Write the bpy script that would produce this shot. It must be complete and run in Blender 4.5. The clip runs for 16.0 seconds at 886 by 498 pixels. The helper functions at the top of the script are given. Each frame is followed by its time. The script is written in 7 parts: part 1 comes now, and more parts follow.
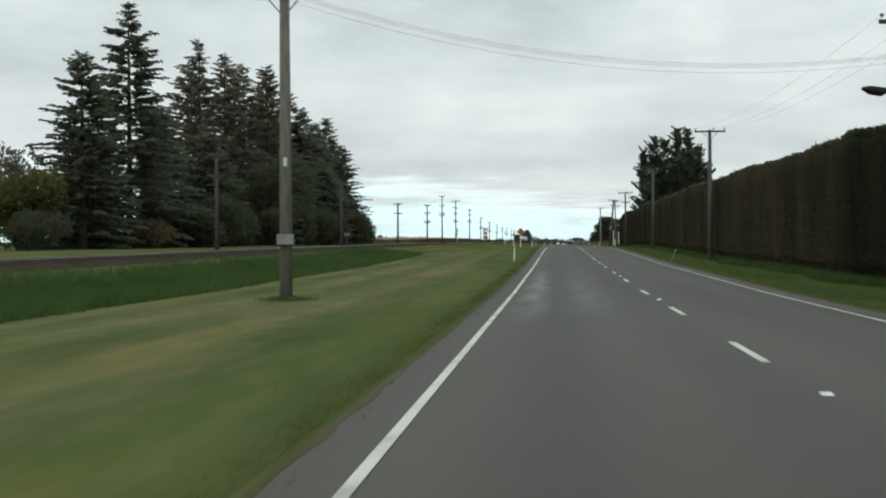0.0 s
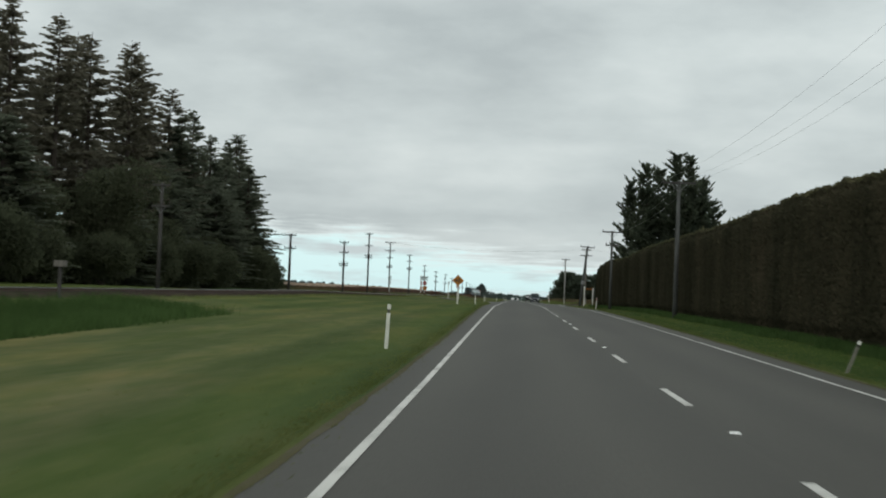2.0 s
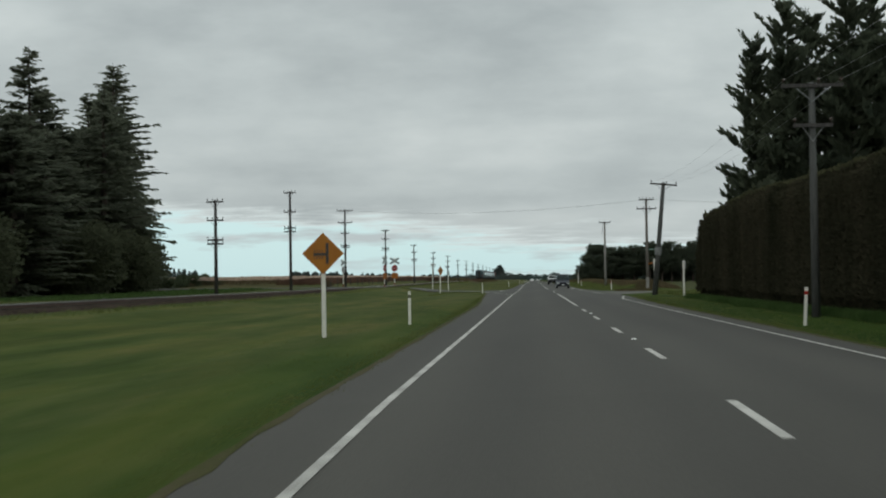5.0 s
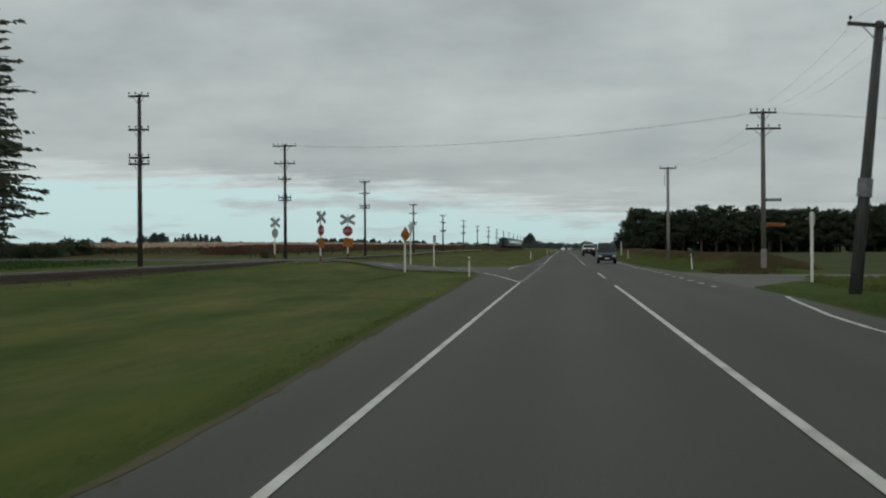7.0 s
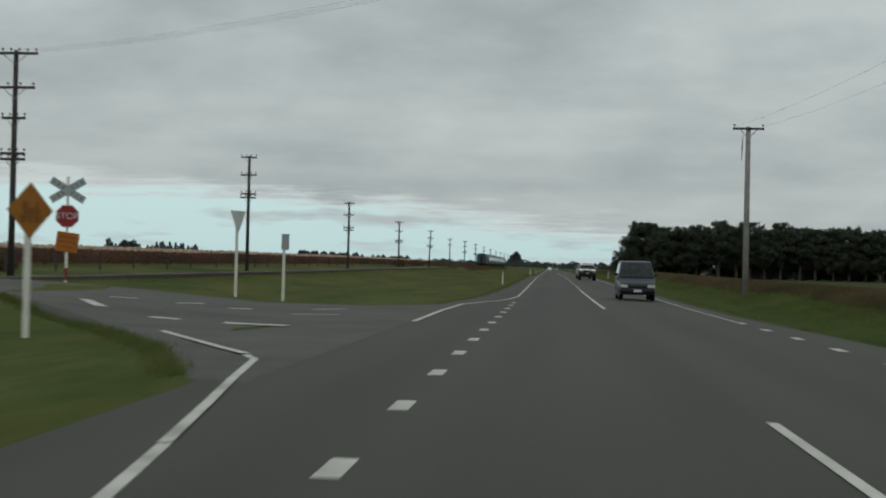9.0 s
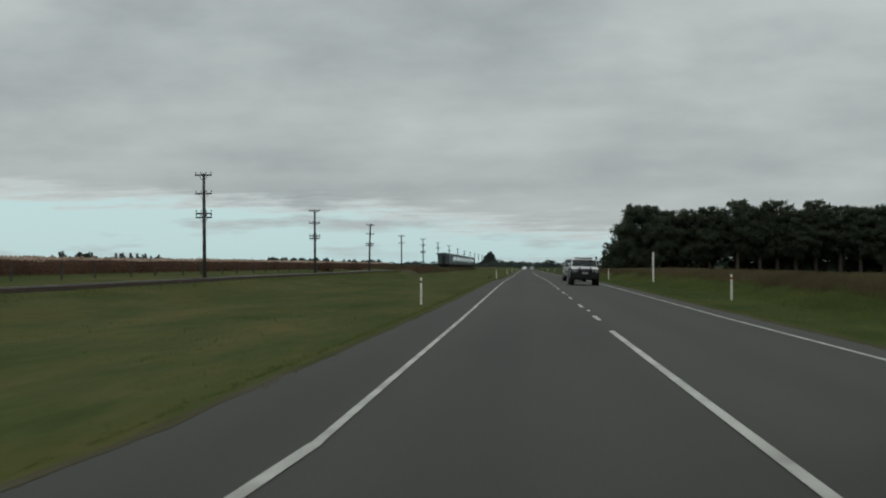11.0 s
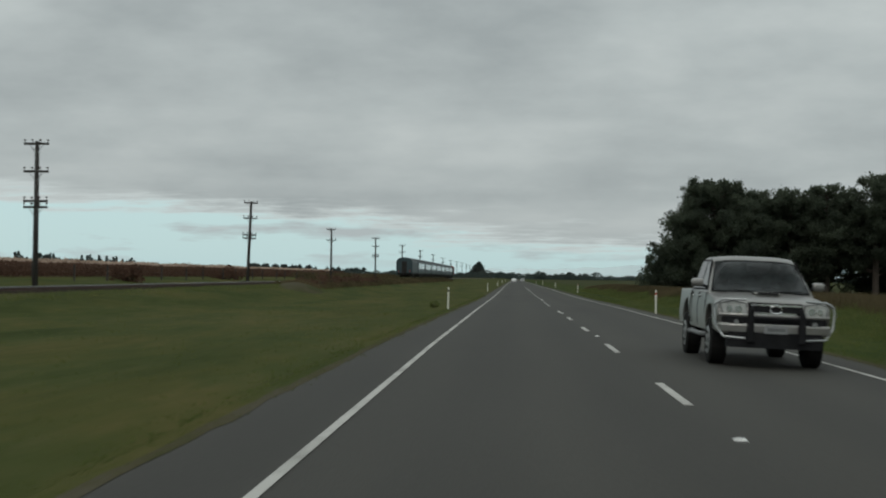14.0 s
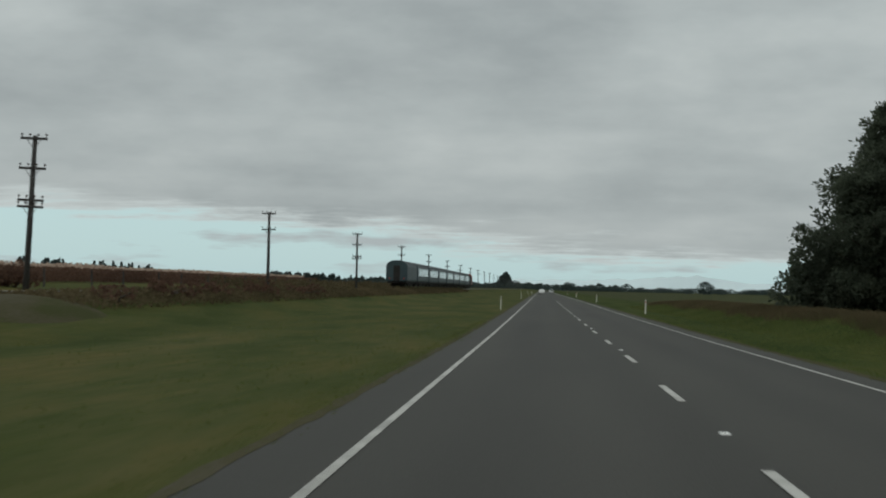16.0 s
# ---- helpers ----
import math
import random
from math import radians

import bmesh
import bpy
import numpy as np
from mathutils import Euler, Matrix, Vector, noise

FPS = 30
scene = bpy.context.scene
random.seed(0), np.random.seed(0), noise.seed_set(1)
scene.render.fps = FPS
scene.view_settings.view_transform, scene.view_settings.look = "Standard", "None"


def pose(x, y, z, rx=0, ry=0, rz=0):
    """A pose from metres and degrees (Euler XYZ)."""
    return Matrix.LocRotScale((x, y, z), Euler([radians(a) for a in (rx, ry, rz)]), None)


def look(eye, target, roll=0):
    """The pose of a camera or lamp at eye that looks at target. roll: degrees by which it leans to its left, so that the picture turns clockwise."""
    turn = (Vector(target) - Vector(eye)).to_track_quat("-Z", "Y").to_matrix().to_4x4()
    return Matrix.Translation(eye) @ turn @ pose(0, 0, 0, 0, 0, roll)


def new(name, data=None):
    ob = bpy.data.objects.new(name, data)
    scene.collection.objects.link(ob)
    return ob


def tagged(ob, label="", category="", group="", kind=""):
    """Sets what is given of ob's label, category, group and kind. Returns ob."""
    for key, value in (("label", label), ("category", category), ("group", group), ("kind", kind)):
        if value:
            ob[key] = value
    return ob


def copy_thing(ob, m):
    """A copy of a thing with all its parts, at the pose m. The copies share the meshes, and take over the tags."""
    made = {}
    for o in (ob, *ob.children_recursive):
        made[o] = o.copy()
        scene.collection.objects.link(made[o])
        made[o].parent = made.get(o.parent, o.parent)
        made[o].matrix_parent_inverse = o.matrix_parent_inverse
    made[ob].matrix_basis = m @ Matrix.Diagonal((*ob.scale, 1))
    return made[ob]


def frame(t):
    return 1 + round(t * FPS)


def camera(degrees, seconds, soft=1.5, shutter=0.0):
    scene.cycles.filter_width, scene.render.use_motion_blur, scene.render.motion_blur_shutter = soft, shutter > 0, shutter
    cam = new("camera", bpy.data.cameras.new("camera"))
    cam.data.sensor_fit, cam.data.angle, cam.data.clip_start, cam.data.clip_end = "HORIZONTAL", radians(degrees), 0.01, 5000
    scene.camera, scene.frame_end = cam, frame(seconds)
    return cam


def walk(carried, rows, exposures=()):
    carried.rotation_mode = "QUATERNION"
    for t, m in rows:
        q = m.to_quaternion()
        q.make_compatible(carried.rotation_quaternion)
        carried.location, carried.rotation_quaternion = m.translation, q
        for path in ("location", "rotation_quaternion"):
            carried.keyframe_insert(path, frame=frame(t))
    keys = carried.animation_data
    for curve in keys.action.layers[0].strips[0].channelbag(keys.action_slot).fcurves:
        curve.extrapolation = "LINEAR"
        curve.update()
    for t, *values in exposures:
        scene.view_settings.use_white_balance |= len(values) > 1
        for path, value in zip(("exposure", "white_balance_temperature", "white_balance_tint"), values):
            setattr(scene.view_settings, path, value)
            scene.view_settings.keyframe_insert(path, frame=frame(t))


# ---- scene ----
# camera: seconds, x, y, z, pitch, roll, yaw
cam = camera(34.96, 16.0, soft=2.0, shutter=0.2)
PATH = [
    (0, -0.338, 0.00, 1.334, -0.163, 0.317, 4.643),
    (0.5, -0.461, 14.71, 1.362, 1.180, -1.994, 4.518),
    (1, -0.355, 29.11, 1.388, 1.236, -1.473, 4.029),
    (1.5, -0.409, 43.67, 1.432, 1.478, -2.194, 3.489),
    (2, -0.290, 58.19, 1.526, 1.953, -2.247, 2.810),
    (2.5, -0.149, 72.54, 1.619, 1.836, -0.935, 2.700),
    (3, -0.113, 86.95, 1.740, 1.661, -0.205, 2.703),
    (3.5, -0.005, 101.33, 1.889, 1.732, 0.310, 2.987),
    (4, -0.050, 115.93, 2.041, 1.708, 0.123, 3.475),
    (4.2, -0.035, 121.74, 2.098, 1.626, 0.620, 3.154),
    (6.3, 0.172, 182.67, 2.435, 1.135, 0.810, 4.925),
    (6.5, 0.202, 188.53, 2.438, 1.094, 0.734, 5.141),
    (7, 0.192, 203.28, 2.448, -0.009, 0.363, 4.880),
    (7.5, 0.126, 218.02, 2.466, -0.178, 0.049, 4.825),
    (8, 0.060, 232.82, 2.484, 0.111, -0.467, 4.309),
    (8.5, -0.021, 247.58, 2.495, 0.433, -1.592, 3.791),
    (8.7, -0.045, 253.51, 2.496, 0.561, -1.308, 4.329),
    (10.8, 0.122, 315.96, 2.442, 0.853, -0.695, 3.629),
    (11, 0.153, 321.90, 2.438, 0.767, 0.550, 3.315),
    (11.5, 0.154, 336.73, 2.456, 0.172, 1.172, 4.370),
    (12, 0.109, 351.64, 2.474, -0.370, 0.138, 4.923),
    (12.5, 0.124, 366.38, 2.504, 0.507, -0.734, 4.127),
    (13, 0.018, 381.23, 2.549, 0.895, -1.267, 3.633),
    (13.5, 0.110, 396.01, 2.594, 1.250, -1.042, 3.382),
    (14, 0.107, 410.89, 2.628, 1.160, -0.619, 2.888),
    (14.5, 0.214, 425.74, 2.657, 0.821, 0.776, 3.565),
    (15, 0.137, 440.83, 2.684, 0.700, -1.233, 4.049),
    (15.5, 0.164, 455.97, 2.661, 1.016, -1.534, 4.209),
    (16, 0.068, 471.20, 2.639, 1.553, -1.189, 4.015),
]
EXPOSURES = [(0, 0.91), (0.5, 0.91), (1, 0.73), (1.5, 0.70), (2, 0.63), (3, 0.54), (4, 0.53), (6.5, 0.22), (8.5, 0.24), (11, 0.18), (12.5, 0.26), (13.5, 0.2), (15, 0.17), (16, 0.12)]
walk(cam, [(t, pose(x, y, z, 90 + pitch, roll, yaw)) for t, x, y, z, pitch, roll, yaw in PATH], EXPOSURES)

# ---- sky and sun: a closed overcast with a pale clear strip low down ----
world = bpy.data.worlds.new("overcast_sky")
scene.world = world
world.use_nodes = True
wn, wl = world.node_tree.nodes, world.node_tree.links
wn.clear()


def wnode(kind, **values):
    n = wn.new(kind)
    for k, v in values.items():
        if k in n.inputs:
            n.inputs[k].default_value = v
    return n


def wmath(op, a, b=0.0, c=0.0):
    n = wn.new("ShaderNodeMath")
    n.operation = op
    for k, v in enumerate((a, b, c)):
        if isinstance(v, (int, float)):
            n.inputs[k].default_value = v
        else:
            wl.new(v, n.inputs[k])
    return n.outputs[0]


def ramp_of(nodes, stops):
    r = nodes.new("ShaderNodeValToRGB")
    while len(r.color_ramp.elements) < len(stops):
        r.color_ramp.elements.new(0.5)
    for e, (at, col) in zip(r.color_ramp.elements, stops):
        e.position, e.color = at, (*col, 1) if len(col) == 3 else col
    return r


sky = wn.new("ShaderNodeTexSky")
sky.sky_type, sky.sun_disc = "NISHITA", False
sky.sun_elevation, sky.sun_rotation = radians(38), radians(150)
direction = wn.new("ShaderNodeTexCoord")
split = wn.new("ShaderNodeSeparateXYZ")
wl.new(direction.outputs["Generated"], split.inputs[0])
up = split.outputs[2]
flat = wn.new("ShaderNodeCombineXYZ")
lift = wmath("ADD", wmath("MAXIMUM", up, 0.0), 0.10)
wl.new(wmath("DIVIDE", split.outputs[0], lift), flat.inputs[0])
wl.new(wmath("DIVIDE", split.outputs[1], lift), flat.inputs[1])


def cloud(scale, detail, rough, stretch, offset):
    m = wn.new("ShaderNodeMapping")
    m.inputs["Scale"].default_value = stretch
    m.inputs["Location"].default_value = offset
    wl.new(flat.outputs[0], m.inputs["Vector"])
    n = wn.new("ShaderNodeTexNoise")
    n.inputs["Scale"].default_value, n.inputs["Detail"].default_value, n.inputs["Roughness"].default_value = scale, detail, rough
    wl.new(m.outputs[0], n.inputs["Vector"])
    return n.outputs[0]


broad = cloud(0.42, 4, 0.5, (1, 1, 1), (3.1, 0.4, 0))
fine = cloud(1.3, 4, 0.5, (1, 1.3, 1), (1.7, 6.2, 0))


def puffs(scale, across, upward, detail, offset):
    """Cloud noise in level bands, by heading and height."""
    c = wn.new("ShaderNodeCombineXYZ")
    wl.new(wmath("MULTIPLY", split.outputs[0], across), c.inputs[0])
    wl.new(wmath("MULTIPLY", split.outputs[1], across), c.inputs[1])
    wl.new(wmath("MULTIPLY_ADD", up, upward, offset), c.inputs[2])
    n = wn.new("ShaderNodeTexNoise")
    n.inputs["Scale"].default_value, n.inputs["Detail"].default_value, n.inputs["Roughness"].default_value = scale, detail, 0.55
    wl.new(c.outputs[0], n.inputs["Vector"])
    return n.outputs[0]


rolls = puffs(1.0, 7.5, 19.0, 6, 3.0)
mixed = wmath("ADD", wmath("MULTIPLY", broad, 0.50), wmath("ADD", wmath("MULTIPLY", fine, 0.12), wmath("MULTIPLY", rolls, 0.38)))
grey = ramp_of(wn, [(0.375, (0.276, 0.310, 0.315)), (0.5, (0.362, 0.402, 0.402)), (0.625, (0.448, 0.488, 0.482))])
wl.new(mixed, grey.inputs[0])
# brighter overhead, as under a real overcast
high = wmath("MULTIPLY_ADD", wmath("MAXIMUM", up, 0.0), 0.8, 0.94)
cloud_bg = wn.new("ShaderNodeBackground")
wl.new(grey.outputs[0], cloud_bg.inputs[0])
wl.new(high, cloud_bg.inputs[1])
# white ragged bank between the strip and the overcast
white_bg = wnode("ShaderNodeBackground", Color=(0.49, 0.545, 0.54, 1), Strength=1.0)
sky_tint = wn.new("ShaderNodeMix")
sky_tint.data_type, sky_tint.blend_type = "RGBA", "MIX"
sky_tint.inputs[0].default_value = 0.8
wl.new(sky.outputs[0], sky_tint.inputs[6])
sky_tint.inputs[7].default_value = (6.7, 9.3, 9.6, 1)
sky_bg = wn.new("ShaderNodeBackground")
wl.new(sky_tint.outputs[2], sky_bg.inputs[0])
sky_bg.inputs[1].default_value = 0.069
band = cloud(0.6, 7, 0.62, (1, 0.8, 1), (8.3, 2.6, 0))
band_fine = cloud(2.6, 5, 0.6, (0.8, 1.6, 1), (0.3, 9.1, 0))
edge = wmath("ADD", up, wmath("MULTIPLY", wmath("SUBTRACT", band, 0.5), 0.055))
edge = wmath("ADD", edge, wmath("ADD", wmath("MULTIPLY", wmath("MINIMUM", split.outputs[0], 0.0), 0.075), wmath("MULTIPLY", wmath("MAXIMUM", split.outputs[0], 0.0), 0.02)))
edge = wmath("ADD", edge, wmath("MULTIPLY", wmath("SUBTRACT", band_fine, 0.5), 0.035))
low = ramp_of(wn, [(0.025, (0, 0, 0)), (0.031, (1, 1, 1))])
wl.new(edge, low.inputs[0])
top = ramp_of(wn, [(0.029, (0, 0, 0)), (0.037, (1, 1, 1))])
wl.new(edge, top.inputs[0])
# small flat cumulus in the clear strip
small = ramp_of(wn, [(0.515, (0, 0, 0)), (0.66, (1, 1, 1))])
wl.new(puffs(1.0, 11.0, 80.0, 5, 7.0), small.inputs[0])
above = ramp_of(wn, [(0.004, (0, 0, 0)), (0.014, (1, 1, 1))])
wl.new(up, above.inputs[0])
puff_bg = wnode("ShaderNodeBackground", Color=(0.345, 0.368, 0.376, 1), Strength=1.0)
strip = wn.new("ShaderNodeMixShader")
wl.new(wmath("MULTIPLY", wmath("MULTIPLY", small.outputs[0], above.outputs[0]), 0.8), strip.inputs[0])
wl.new(sky_bg.outputs[0], strip.inputs[1])
wl.new(puff_bg.outputs[0], strip.inputs[2])
first, second = wn.new("ShaderNodeMixShader"), wn.new("ShaderNodeMixShader")
wl.new(low.outputs[0], first.inputs[0])
wl.new(strip.outputs[0], first.inputs[1])
wl.new(white_bg.outputs[0], first.inputs[2])
wl.new(top.outputs[0], second.inputs[0])
wl.new(first.outputs[0], second.inputs[1])
wl.new(cloud_bg.outputs[0], second.inputs[2])
world_out = wn.new("ShaderNodeOutputWorld")
wl.new(second.outputs[0], world_out.inputs[0])

sun_data = bpy.data.lights.new("sun", "SUN")
sun_data.energy, sun_data.angle, sun_data.color = 0.38, radians(25), (1.0, 0.97, 0.93)
sun = new("sun", sun_data)
sun.matrix_world = look((-40, -60, 80), (0, 40, 0))

# ---- materials ----


def material(name, stops, scale=4.0, fine=60.0, rough=0.8, metal=0.0, bump=0.3, spec=0.3, stretch=(1, 1, 1), island=0.0, objects=0.0, coords="Object", depth=0.02, leaf=0.0):
    """A surface whose colour runs over stops by noise at two scales, with a fine relief."""
    m = bpy.data.materials.new(name)
    m.use_nodes = True
    n, l = m.node_tree.nodes, m.node_tree.links
    b = n["Principled BSDF"]
    b.inputs["Roughness"].default_value, b.inputs["Metallic"].default_value = rough, metal
    b.inputs["Specular IOR Level"].default_value = spec
    at = n.new("ShaderNodeTexCoord")
    mp = n.new("ShaderNodeMapping")
    mp.inputs["Scale"].default_value = stretch
    l.new(at.outputs[coords], mp.inputs[0])
    outs = []
    for s, d in ((scale, 6), (fine, 3)):
        t = n.new("ShaderNodeTexNoise")
        t.inputs["Scale"].default_value, t.inputs["Detail"].default_value = s, d
        l.new(mp.outputs[0], t.inputs["Vector"])
        outs.append(t.outputs[0])

    def calc(op, a, b2, c2=0.0):
        q = n.new("ShaderNodeMath")
        q.operation = op
        for k, v in enumerate((a, b2, c2)):
            if isinstance(v, (int, float)):
                q.inputs[k].default_value = v
            else:
                l.new(v, q.inputs[k])
        return q.outputs[0]

    f = calc("ADD", calc("MULTIPLY", outs[0], 0.65), calc("MULTIPLY", outs[1], 0.35))
    if island:
        g = n.new("ShaderNodeNewGeometry")
        f = calc("ADD", f, calc("MULTIPLY", calc("SUBTRACT", g.outputs["Random Per Island"], 0.5), island))
    if objects:
        g = n.new("ShaderNodeObjectInfo")
        f = calc("ADD", f, calc("MULTIPLY", calc("SUBTRACT", g.outputs["Random"], 0.5), objects))
    r = ramp_of(n, stops)
    l.new(f, r.inputs[0])
    l.new(r.outputs[0], b.inputs["Base Color"])
    if bump:
        bp = n.new("ShaderNodeBump")
        bp.inputs["Strength"].default_value, bp.inputs["Distance"].default_value = bump, depth
        l.new(outs[1], bp.inputs["Height"])
        l.new(bp.outputs[0], b.inputs["Normal"])
    if leaf:
        # light passing through thin leaves
        tr = n.new("ShaderNodeBsdfTranslucent")
        mx = n.new("ShaderNodeMixShader")
        mx.inputs[0].default_value = leaf
        l.new(r.outputs[0], tr.inputs[0])
        l.new(b.outputs[0], mx.inputs[1])
        l.new(tr.outputs[0], mx.inputs[2])
        l.new(mx.outputs[0], n["Material Output"].inputs[0])
    return m


def two(a, b, lo=0.35, hi=0.65):
    return [(lo, a), (hi, b)]


